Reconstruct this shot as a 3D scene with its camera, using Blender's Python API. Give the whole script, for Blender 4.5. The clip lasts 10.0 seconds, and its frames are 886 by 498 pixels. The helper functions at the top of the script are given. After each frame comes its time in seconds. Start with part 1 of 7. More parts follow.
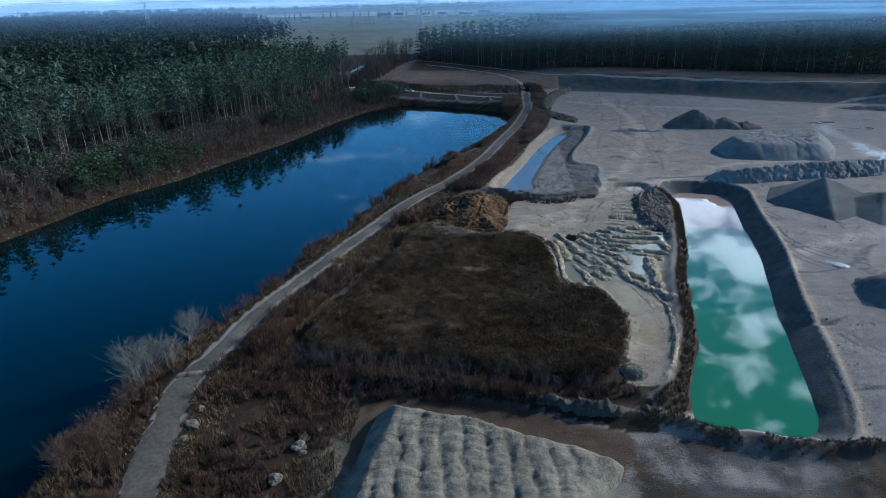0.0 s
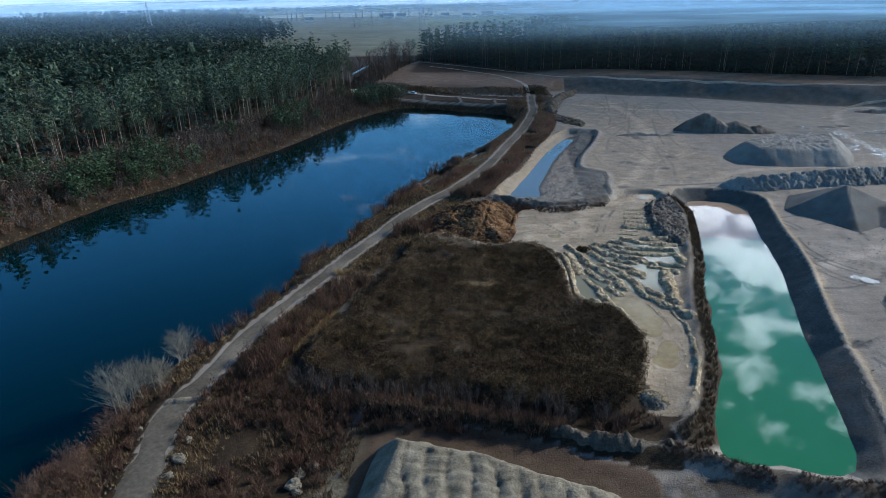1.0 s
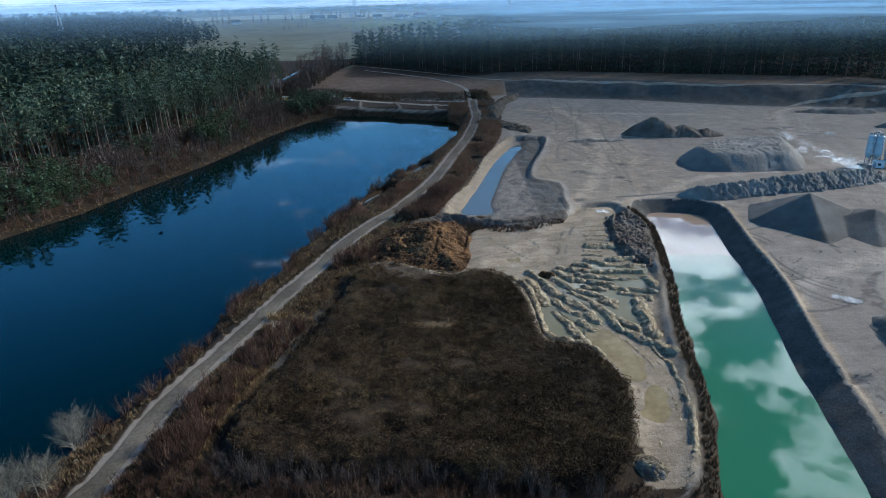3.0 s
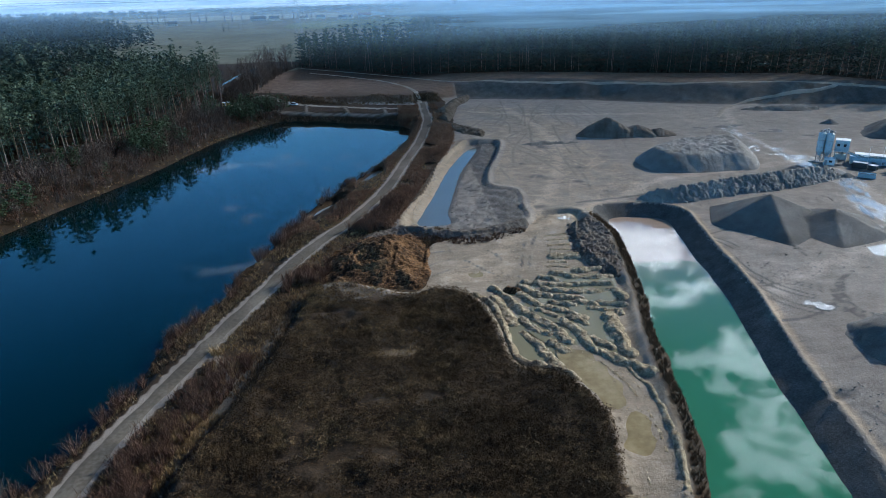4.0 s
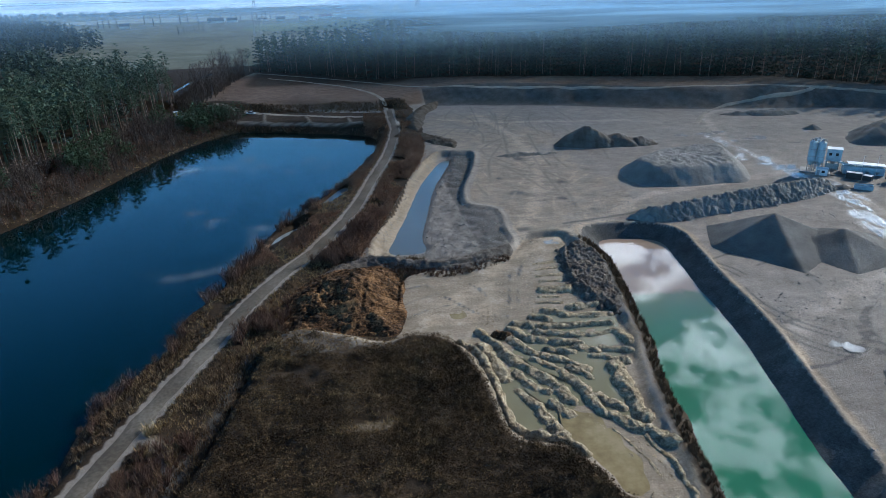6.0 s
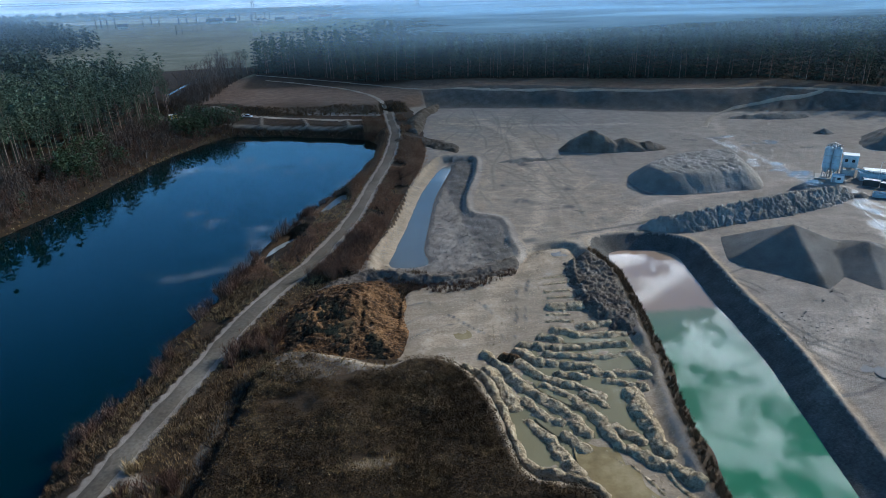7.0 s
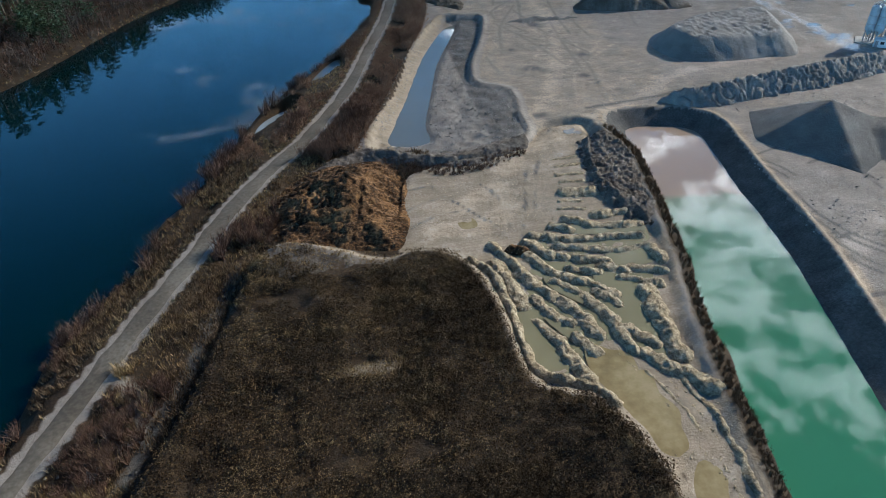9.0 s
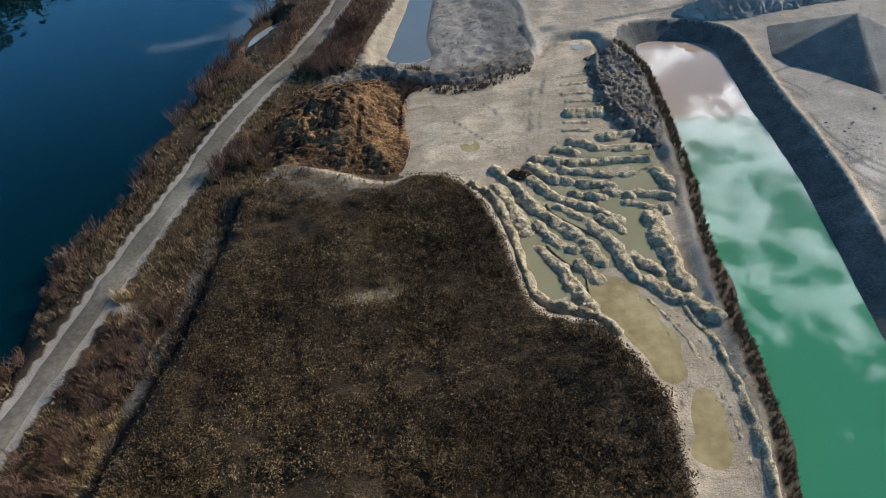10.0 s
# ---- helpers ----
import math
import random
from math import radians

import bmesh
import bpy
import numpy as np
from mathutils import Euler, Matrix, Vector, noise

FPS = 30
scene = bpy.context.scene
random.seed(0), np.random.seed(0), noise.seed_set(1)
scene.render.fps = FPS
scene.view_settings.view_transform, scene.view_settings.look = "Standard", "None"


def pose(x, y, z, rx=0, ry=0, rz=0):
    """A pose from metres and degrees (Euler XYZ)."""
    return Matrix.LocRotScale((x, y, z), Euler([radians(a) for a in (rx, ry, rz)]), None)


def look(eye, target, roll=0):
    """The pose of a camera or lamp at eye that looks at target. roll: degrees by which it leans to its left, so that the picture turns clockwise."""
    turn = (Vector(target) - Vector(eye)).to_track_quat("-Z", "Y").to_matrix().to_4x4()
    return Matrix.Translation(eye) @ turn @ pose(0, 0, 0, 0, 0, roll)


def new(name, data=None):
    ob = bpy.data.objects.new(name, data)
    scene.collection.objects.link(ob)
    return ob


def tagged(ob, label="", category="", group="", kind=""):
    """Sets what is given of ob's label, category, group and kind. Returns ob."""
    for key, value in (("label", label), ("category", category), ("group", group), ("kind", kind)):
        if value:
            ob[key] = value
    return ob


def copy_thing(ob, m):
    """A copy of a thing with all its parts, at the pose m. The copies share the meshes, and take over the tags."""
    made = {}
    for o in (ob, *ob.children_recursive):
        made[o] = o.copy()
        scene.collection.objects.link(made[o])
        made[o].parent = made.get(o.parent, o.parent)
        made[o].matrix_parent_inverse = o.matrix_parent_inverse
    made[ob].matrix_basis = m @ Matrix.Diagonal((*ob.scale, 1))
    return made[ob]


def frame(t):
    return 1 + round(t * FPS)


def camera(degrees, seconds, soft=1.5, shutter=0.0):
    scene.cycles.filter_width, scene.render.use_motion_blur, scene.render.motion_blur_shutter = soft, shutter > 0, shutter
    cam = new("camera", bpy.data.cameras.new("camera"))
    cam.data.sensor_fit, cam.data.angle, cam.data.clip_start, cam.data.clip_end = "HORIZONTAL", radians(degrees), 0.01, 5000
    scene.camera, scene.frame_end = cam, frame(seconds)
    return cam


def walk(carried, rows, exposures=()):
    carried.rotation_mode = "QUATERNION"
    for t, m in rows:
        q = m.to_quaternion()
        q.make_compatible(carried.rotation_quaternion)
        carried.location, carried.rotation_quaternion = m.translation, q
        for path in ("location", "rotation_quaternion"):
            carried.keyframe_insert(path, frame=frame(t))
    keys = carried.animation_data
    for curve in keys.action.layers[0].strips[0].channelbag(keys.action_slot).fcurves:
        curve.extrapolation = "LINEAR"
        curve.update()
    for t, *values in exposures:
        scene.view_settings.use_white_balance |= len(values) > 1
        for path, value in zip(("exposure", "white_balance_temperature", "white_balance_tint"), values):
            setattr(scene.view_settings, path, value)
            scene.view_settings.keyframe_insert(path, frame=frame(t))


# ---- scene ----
# The camera flies level, about 54.5 m over the lake, then tips down.
cam = camera(71.1, 10.0, soft=0.7)
PATH = [
    (0, (4.463, 2.095, 54.305), (4.273, 3.931, 53.534), -1.5),
    (0.5, (3.902, 5.284, 54.266), (3.709, 7.119, 53.495), -1.5),
    (1, (3.257, 8.766, 54.213), (3.06, 10.602, 53.444), -1.5),
    (1.5, (2.533, 12.53, 54.151), (2.333, 14.365, 53.383), -1.4),
    (2, (1.86, 16.448, 54.083), (1.701, 18.288, 53.315), -1.5),
    (2.5, (1.144, 20.478, 54.049), (1.059, 22.323, 53.28), -1.5),
    (4, (-0.422, 33.481, 53.88), (-0.277, 35.319, 53.106), -1.7),
    (4.5, (-0.672, 37.841, 53.891), (-0.46, 39.672, 53.115), -1.7),
    (5, (-0.759, 42.174, 53.914), (-0.523, 44.002, 53.137), -1.7),
    (5.5, (-0.678, 46.382, 53.94), (-0.43, 48.209, 53.164), -1.7),
    (7, (-0.183, 57.115, 54.009), (0.068, 58.942, 53.235), -1.7),
    (7.5, (-0.025, 59.77, 53.877), (0.224, 61.591, 53.088), -1.7),
    (8, (0.209, 62.181, 53.852), (0.445, 63.942, 52.934), -1.7),
    (8.5, (0.452, 64.247, 53.846), (0.673, 65.94, 52.804), -1.7),
    (9, (0.587, 65.912, 53.843), (0.795, 67.526, 52.68), -1.8),
    (9.5, (0.655, 67.075, 53.828), (0.848, 68.603, 52.551), -1.8),
    (10, (0.715, 67.972, 53.84), (0.893, 69.416, 52.468), -1.8),
]
EXPOSURE = 0.34
walk(cam, [(t, look(eye, target, roll)) for t, eye, target, roll in PATH],
     [(0, EXPOSURE - 0.2, 4850, 4), (0.4, EXPOSURE, 5330, 4), (7.0, EXPOSURE - 0.03, 5380, 4), (8.0, EXPOSURE - 0.06, 5450, 4), (10, EXPOSURE + 0.45, 5800, 4)])

# ---- world and sun: a low winter sun ahead on the right, broken cloud ----
SUN_AZ, SUN_EL = 62.0, 26.0   # degrees clockwise from +y, degrees up
world = bpy.data.worlds.new("sky")
scene.world = world
world.use_nodes = True
wn, wl = world.node_tree.nodes, world.node_tree.links
wn.clear()
w_out = wn.new("ShaderNodeOutputWorld")
w_bg = wn.new("ShaderNodeBackground")
w_bg.inputs["Strength"].default_value = 0.095
w_sky = wn.new("ShaderNodeTexSky")
w_sky.sky_type = "NISHITA"
w_sky.sun_disc = False
w_sky.sun_elevation, w_sky.sun_rotation = radians(SUN_EL), radians(SUN_AZ)
w_sky.air_density, w_sky.dust_density, w_sky.ozone_density = 1.2, 0.1, 5.0
w_tc = wn.new("ShaderNodeTexCoord")
w_map = wn.new("ShaderNodeMapping")
w_map.inputs["Location"].default_value = (3.1, 1.7, 0.4)
w_map.inputs["Scale"].default_value = (1.0, 1.0, 1.6)
w_noise = wn.new("ShaderNodeTexNoise")
w_noise.inputs["Scale"].default_value = 12.0
w_noise.inputs["Detail"].default_value = 8.0
w_noise.inputs["Roughness"].default_value = 0.62
w_big = wn.new("ShaderNodeTexNoise")
w_big.inputs["Scale"].default_value = 1.1
w_big.inputs["Detail"].default_value = 0.985
w_bank = wn.new("ShaderNodeVectorMath")   # a bank of cloud ahead on the right
w_bank.operation = "DOT_PRODUCT"
w_bank.inputs[1].default_value = (math.sin(radians(53)) * math.cos(radians(27)), math.cos(radians(53)) * math.cos(radians(27)), math.sin(radians(27)))
w_cover = wn.new("ShaderNodeMapRange")
w_cover.inputs["From Min"].default_value, w_cover.inputs["From Max"].default_value = 0.918, 0.958
w_cover.inputs["To Min"].default_value, w_cover.inputs["To Max"].default_value = -0.3, 0.04
w_side = wn.new("ShaderNodeVectorMath")   # its lower end, nearer to the lake
w_side.operation = "DOT_PRODUCT"
w_side.inputs[1].default_value = (math.sin(radians(24)) * math.cos(radians(13)), math.cos(radians(24)) * math.cos(radians(13)), math.sin(radians(13)))
w_thin = wn.new("ShaderNodeMapRange")
w_thin.inputs["From Min"].default_value, w_thin.inputs["From Max"].default_value = 0.953, 0.982
w_thin.inputs["To Min"].default_value, w_thin.inputs["To Max"].default_value = -0.3, 0.05
w_most = wn.new("ShaderNodeMath")
w_most.operation = "MAXIMUM"
w_wisp = wn.new("ShaderNodeVectorMath")   # a few thin wisps low over the lake's end
w_wisp.operation = "DOT_PRODUCT"
w_wisp.inputs[1].default_value = (math.sin(radians(-10)) * math.cos(radians(19)), math.cos(radians(-10)) * math.cos(radians(19)), math.sin(radians(19)))
w_near = wn.new("ShaderNodeMapRange")
w_near.inputs["From Min"].default_value, w_near.inputs["From Max"].default_value = 0.982, 0.996
w_flat = wn.new("ShaderNodeMapping")
w_flat.inputs["Location"].default_value = (0.35, 0.2, 0.9)
w_flat.inputs["Scale"].default_value = (1.0, 1.0, 3.2)
w_streak = wn.new("ShaderNodeTexNoise")
w_streak.inputs["Scale"].default_value = 7.0
w_streak.inputs["Detail"].default_value = 5.0
w_veil = wn.new("ShaderNodeMapRange")
w_veil.interpolation_type = "SMOOTHSTEP"
w_veil.inputs["From Min"].default_value, w_veil.inputs["From Max"].default_value = 0.56, 0.8
w_veil.inputs["To Max"].default_value = 0.42
w_faint = wn.new("ShaderNodeMath")
w_faint.operation = "MULTIPLY"
w_all = wn.new("ShaderNodeMath")
w_all.operation = "MAXIMUM"
w_low = wn.new("ShaderNodeMath")
w_low.operation = "ADD"
w_mul = wn.new("ShaderNodeMath")
w_mul.operation = "ADD"
w_ramp = wn.new("ShaderNodeMapRange")
w_ramp.interpolation_type = "SMOOTHSTEP"
w_ramp.inputs["From Min"].default_value = 0.97
w_ramp.inputs["From Max"].default_value = 1.23
w_mix = wn.new("ShaderNodeMix")
w_mix.data_type = "RGBA"
w_mix.inputs["B"].default_value = (46.0, 46.0, 46.5, 1)
wl.new(w_tc.outputs["Generated"], w_map.inputs["Vector"])
wl.new(w_map.outputs["Vector"], w_noise.inputs["Vector"])
wl.new(w_map.outputs["Vector"], w_big.inputs["Vector"])
w_amp = wn.new("ShaderNodeMapRange")   # puffs stand out from the veil
w_amp.clamp = False
w_amp.inputs["From Min"].default_value, w_amp.inputs["From Max"].default_value = 0.0, 1.0
w_amp.inputs["To Min"].default_value, w_amp.inputs["To Max"].default_value = -0.35, 1.35
wl.new(w_noise.outputs["Fac"], w_amp.inputs["Value"])
wl.new(w_amp.outputs["Result"], w_mul.inputs[0])
wl.new(w_big.outputs["Fac"], w_mul.inputs[1])
wl.new(w_tc.outputs["Generated"], w_bank.inputs[0])
wl.new(w_bank.outputs["Value"], w_cover.inputs["Value"])
wl.new(w_mul.outputs[0], w_low.inputs[0])
wl.new(w_tc.outputs["Generated"], w_side.inputs[0])
wl.new(w_side.outputs["Value"], w_thin.inputs["Value"])
wl.new(w_tc.outputs["Generated"], w_wisp.inputs[0])
wl.new(w_wisp.outputs["Value"], w_near.inputs["Value"])
wl.new(w_tc.outputs["Generated"], w_flat.inputs["Vector"])
wl.new(w_flat.outputs["Vector"], w_streak.inputs["Vector"])
wl.new(w_streak.outputs["Fac"], w_veil.inputs["Value"])
wl.new(w_veil.outputs["Result"], w_faint.inputs[0])
wl.new(w_near.outputs["Result"], w_faint.inputs[1])
wl.new(w_cover.outputs["Result"], w_most.inputs[0])
wl.new(w_thin.outputs["Result"], w_most.inputs[1])
wl.new(w_most.outputs[0], w_low.inputs[1])
wl.new(w_low.outputs[0], w_ramp.inputs["Value"])
wl.new(w_ramp.outputs["Result"], w_all.inputs[0])
wl.new(w_faint.outputs[0], w_all.inputs[1])
wl.new(w_all.outputs[0], w_mix.inputs["Factor"])
w_deep = wn.new("ShaderNodeHueSaturation")   # clear cold winter sky
w_deep.inputs["Saturation"].default_value = 1.25
wl.new(w_sky.outputs["Color"], w_deep.inputs["Color"])
w_sep = wn.new("ShaderNodeSeparateXYZ")   # the sky grows brighter towards the horizon
wl.new(w_tc.outputs["Generated"], w_sep.inputs[0])
w_rise = wn.new("ShaderNodeMapRange")
w_rise.interpolation_type = "SMOOTHSTEP"
w_rise.inputs["From Min"].default_value, w_rise.inputs["From Max"].default_value = 0.2, 0.62
w_rise.inputs["To Min"].default_value, w_rise.inputs["To Max"].default_value = 2.1, 0.48
wl.new(w_sep.outputs["Z"], w_rise.inputs["Value"])
w_glow = wn.new("ShaderNodeVectorMath")
w_glow.operation = "SCALE"
wl.new(w_deep.outputs["Color"], w_glow.inputs[0])
wl.new(w_rise.outputs["Result"], w_glow.inputs["Scale"])
wl.new(w_glow.outputs["Vector"], w_mix.inputs["A"])
wl.new(w_mix.outputs["Result"], w_bg.inputs["Color"])
wl.new(w_bg.outputs["Background"], w_out.inputs["Surface"])

sun_data = bpy.data.lights.new("sun", "SUN")
sun_data.energy, sun_data.angle, sun_data.color = 5.0, radians(0.6), (1.0, 0.85, 0.67)
sun = new("sun", sun_data)
_a, _e = radians(SUN_AZ), radians(SUN_EL)
SUN_DIR = Vector((math.sin(_a) * math.cos(_e), math.cos(_a) * math.cos(_e), math.sin(_e)))
sun.matrix_world = look(SUN_DIR * 300, (0, 0, 0))


# ---- materials ----
def material(name, roughness=0.9, spec=0.3, metal=0.0):
    m = bpy.data.materials.new(name)
    m.use_nodes = True
    b = m.node_tree.nodes["Principled BSDF"]
    b.inputs["Roughness"].default_value = roughness
    b.inputs["Specular IOR Level"].default_value = spec
    b.inputs["Metallic"].default_value = metal
    return m, m.node_tree.nodes, m.node_tree.links, b


def noise_node(n, l, scale, detail=5.0, rough=0.55, vector=None, stretch=None):
    t = n.new("ShaderNodeTexNoise")
    t.inputs["Scale"].default_value = scale
    t.inputs["Detail"].default_value = detail
    t.inputs["Roughness"].default_value = rough
    if vector is None:
        vector = n.new("ShaderNodeNewGeometry").outputs["Position"]
    if stretch:
        mp = n.new("ShaderNodeMapping")
        mp.inputs["Rotation"].default_value = (0, 0, radians(stretch[0]))
        mp.inputs["Scale"].default_value = stretch[1]
        l.new(vector, mp.inputs["Vector"])
        vector = mp.outputs["Vector"]
    l.new(vector, t.inputs["Vector"])
    return t.outputs["Fac"]


def ramp(n, l, fac, stops):
    r = n.new("ShaderNodeValToRGB")
    while len(r.color_ramp.elements) < len(stops):
        r.color_ramp.elements.new(0.5)
    for e, (p, c) in zip(r.color_ramp.elements, stops):
        e.position, e.color = p, (*c, 1)
    l.new(fac, r.inputs["Fac"])
    return r.outputs["Color"]


def mix(n, l, fac, a, b, mode="MIX"):
    m = n.new("ShaderNodeMix")
    m.data_type, m.blend_type = "RGBA", mode
    for key, v in (("Factor", fac), ("A", a), ("B", b)):
        if isinstance(v, (int, float)):
            m.inputs[key].default_value = v
        elif isinstance(v, tuple):
            m.inputs[key].default_value = (*v, 1)
        else:
            l.new(v, m.inputs[key])
    return m.outputs["Result"]


def maths(n, l, op, a, b=0.0, clamp=False):
    m = n.new("ShaderNodeMath")
    m.operation, m.use_clamp = op, clamp
    for i, v in enumerate((a, b)):
        if isinstance(v, (int, float)):
            m.inputs[i].default_value = v
        else:
            l.new(v, m.inputs[i])
    return m.outputs[0]


def bump(n, l, b, height, strength=0.5, distance=0.1):
    k = n.new("ShaderNodeBump")
    k.inputs["Strength"].default_value = strength
    k.inputs["Distance"].default_value = distance
    l.new(height, k.inputs["Height"])
    l.new(k.outputs["Normal"], b.inputs["Normal"])


def loose(name, dark, mid, light, scale=0.25, fine=3.0, rough=0.95, strength=1.0, distance=0.35, island=0.0, contrast=1.0):
    """Earth, gravel, bark, plants: two scales of noise in three tones."""
    m, n, l, b = material(name, rough, 0.15)
    a = noise_node(n, l, scale, 6, 0.6)
    f = noise_node(n, l, fine, 4, 0.6)
    v = maths(n, l, "ADD", maths(n, l, "MULTIPLY", a, 0.6), maths(n, l, "MULTIPLY", f, 0.4))
    if contrast != 1.0:
        v = maths(n, l, "ADD", maths(n, l, "MULTIPLY", maths(n, l, "SUBTRACT", v, 0.5), contrast), 0.5)
    if island:
        g = n.new("ShaderNodeNewGeometry").outputs["Random Per Island"]
        v = maths(n, l, "ADD", maths(n, l, "MULTIPLY", v, 1 - island), maths(n, l, "MULTIPLY", g, island))
        col = ramp(n, l, v, [(0.15, dark), (0.5, mid), (0.85, light)])
    else:
        col = ramp(n, l, v, [(0.36, dark), (0.5, mid), (0.64, light)])
    l.new(col, b.inputs["Base Color"])
    if strength:
        crumb = noise_node(n, l, fine * 0.45, 6, 0.75)
        bump(n, l, b, crumb, strength, distance)
    return m


def painted(name, colour, rough=0.5, wear=0.25, metal=0.0):
    m, n, l, b = material(name, rough, 0.4, metal)
    f = noise_node(n, l, 0.8, 6, 0.65)
    d = tuple(c * (1 - wear) for c in colour)
    l.new(ramp(n, l, f, [(0.35, d), (0.6, colour)]), b.inputs["Base Color"])
    return m


def leafy(name, dark, mid, light, objects=0.5):
    """Foliage: tone per clump, per tree and over the stand."""
    m, n, l, b = material(name, 0.8, 0.2)
    g = n.new("ShaderNodeNewGeometry").outputs["Random Per Island"]
    o = n.new("ShaderNodeObjectInfo").outputs["Random"]
    big = noise_node(n, l, 0.02, 3)
    v = maths(n, l, "ADD", maths(n, l, "MULTIPLY", g, 0.18), maths(n, l, "MULTIPLY", o, 0.3))
    v = maths(n, l, "ADD", v, maths(n, l, "MULTIPLY", big, 0.5))
    l.new(ramp(n, l, v, [(0.2, dark), (0.5, mid), (0.85, light)]), b.inputs["Base Color"])
    return m


def water(name, colour, rough=0.02, ripple=0.012, scale=1.6, spec=0.5):
    m, n, l, b = material(name, rough, spec)
    b.inputs["IOR"].default_value = 1.33
    big = noise_node(n, l, 0.02, 4)
    l.new(ramp(n, l, big, [(0.3, tuple(c * 0.8 for c in colour)), (0.7, colour)]), b.inputs["Base Color"])
    bump(n, l, b, noise_node(n, l, scale, 3), ripple, 0.1)
    return m


M_GRAVEL = loose("grey_gravel", (0.13, 0.125, 0.115), (0.21, 0.2, 0.185), (0.29, 0.275, 0.25), 0.12, 4.5, distance=0.3)
M_DARKGRAVEL = loose("damp_dark_gravel", (0.072, 0.07, 0.066), (0.12, 0.116, 0.109), (0.175, 0.168, 0.157), 0.15, 5.0, distance=0.2)
M_SILT = loose("pale_silt", (0.18, 0.142, 0.09), (0.355, 0.287, 0.187), (0.52, 0.43, 0.295), 1.2, 6.0, strength=1.0, distance=0.5, contrast=1.4)
M_PILE = loose("grey_washed_gravel", (0.1, 0.086, 0.063), (0.18, 0.157, 0.117), (0.265, 0.235, 0.178), 0.5, 4.5, distance=0.35)
M_SPOIL = loose("brown_spoil", (0.042, 0.034, 0.026), (0.088, 0.074, 0.058), (0.155, 0.133, 0.105), 0.4, 3.5, distance=0.5)
M_REDEARTH = loose("rust_earth", (0.026, 0.015, 0.008), (0.085, 0.046, 0.021), (0.2, 0.112, 0.05), 0.3, 2.4, distance=0.6, contrast=1.7)
M_ROAD = loose("gravel_road", (0.06, 0.052, 0.041), (0.092, 0.081, 0.065), (0.14, 0.125, 0.101), 0.07, 2.0, strength=0.3, distance=0.06, contrast=1.2)
M_HEAP = loose("brown_grey_gravel", (0.062, 0.052, 0.044), (0.115, 0.098, 0.083), (0.18, 0.157, 0.132), 0.2, 3.5, distance=0.3)
M_TRACK = loose("pale_gravel_track", (0.16, 0.135, 0.105), (0.24, 0.21, 0.17), (0.33, 0.29, 0.24), 0.1, 2.0, strength=0.4, distance=0.1)
M_STONE = loose("limestone", (0.09, 0.078, 0.058), (0.17, 0.148, 0.112), (0.28, 0.245, 0.19), 0.5, 4.0)
M_TWIG = loose("bare_twigs", (0.03, 0.017, 0.012), (0.1, 0.056, 0.039), (0.21, 0.135, 0.09), 0.12, 0.5, strength=0, island=0.4, contrast=2.0)
M_RUST = loose("rusty_twigs", (0.06, 0.034, 0.022), (0.19, 0.108, 0.066), (0.34, 0.22, 0.135), 0.15, 0.8, strength=0, island=0.4, contrast=2.2)
M_GREYTWIG = loose("grey_twigs", (0.035, 0.028, 0.025), (0.09, 0.07, 0.06), (0.18, 0.148, 0.124), 0.05, 0.5, strength=0, island=0.5)
# Near-black twigs: the shade at the wood's foot is put into the colour.
M_SHADE = loose("shade_dark_undergrowth", (0.01, 0.0085, 0.008), (0.026, 0.022, 0.019), (0.055, 0.046, 0.039), 0.05, 0.5, strength=0, island=0.5)
M_PALETWIG = loose("silvery_twigs", (0.1, 0.086, 0.064), (0.2, 0.173, 0.132), (0.32, 0.285, 0.225), 0.05, 0.5, strength=0, island=0.5)
M_STRAW = loose("dry_straw", (0.1, 0.066, 0.03), (0.25, 0.175, 0.086), (0.45, 0.335, 0.18), 0.1, 0.8, strength=0, island=0.5)
M_WEED = loose("withered_weeds", (0.016, 0.0105, 0.006), (0.062, 0.04, 0.0195), (0.165, 0.113, 0.054), 0.1, 0.6, strength=0, island=0.2, contrast=2.6)
M_SCRUB = loose("brown_scrub", (0.034, 0.022, 0.013), (0.1, 0.066, 0.038), (0.21, 0.15, 0.088), 0.09, 0.8, strength=0, island=0.55)
M_BARK = loose("pine_bark", (0.1, 0.07, 0.055), (0.2, 0.145, 0.115), (0.34, 0.27, 0.22), 0.2, 2.0, strength=0)
M_YOUNG = leafy("young_pine_needles", (0.018, 0.034, 0.018), (0.042, 0.07, 0.034), (0.085, 0.125, 0.058))
M_PINE = leafy("pine_needles", (0.03, 0.046, 0.033), (0.06, 0.088, 0.058), (0.1, 0.135, 0.082))
# Needles lifted and tinted blue-green to imitate haze over the far woods.
M_FIR = leafy("haze_tinted_fir_needles", (0.016, 0.029, 0.027), (0.032, 0.053, 0.047), (0.058, 0.085, 0.071))
M_BARE = leafy("bare_canopy", (0.03, 0.022, 0.018), (0.075, 0.055, 0.045), (0.14, 0.11, 0.09))
M_LAKE = water("deep_lake_water", (0.0004, 0.0086, 0.0105), 0.012, 0.007, spec=0.55)
M_PUDDLE = water("silty_puddle_water", (0.2, 0.185, 0.112), 0.1, 0.01, spec=0.35)
# Base colour lifted to grey to imitate reflected cloud.
M_WETPOOL = water("pool_water", (0.11, 0.125, 0.125), 0.03, 0.01)
M_SHEET = water("thin_puddle_water", (0.2, 0.19, 0.17), 0.06, 0.01)


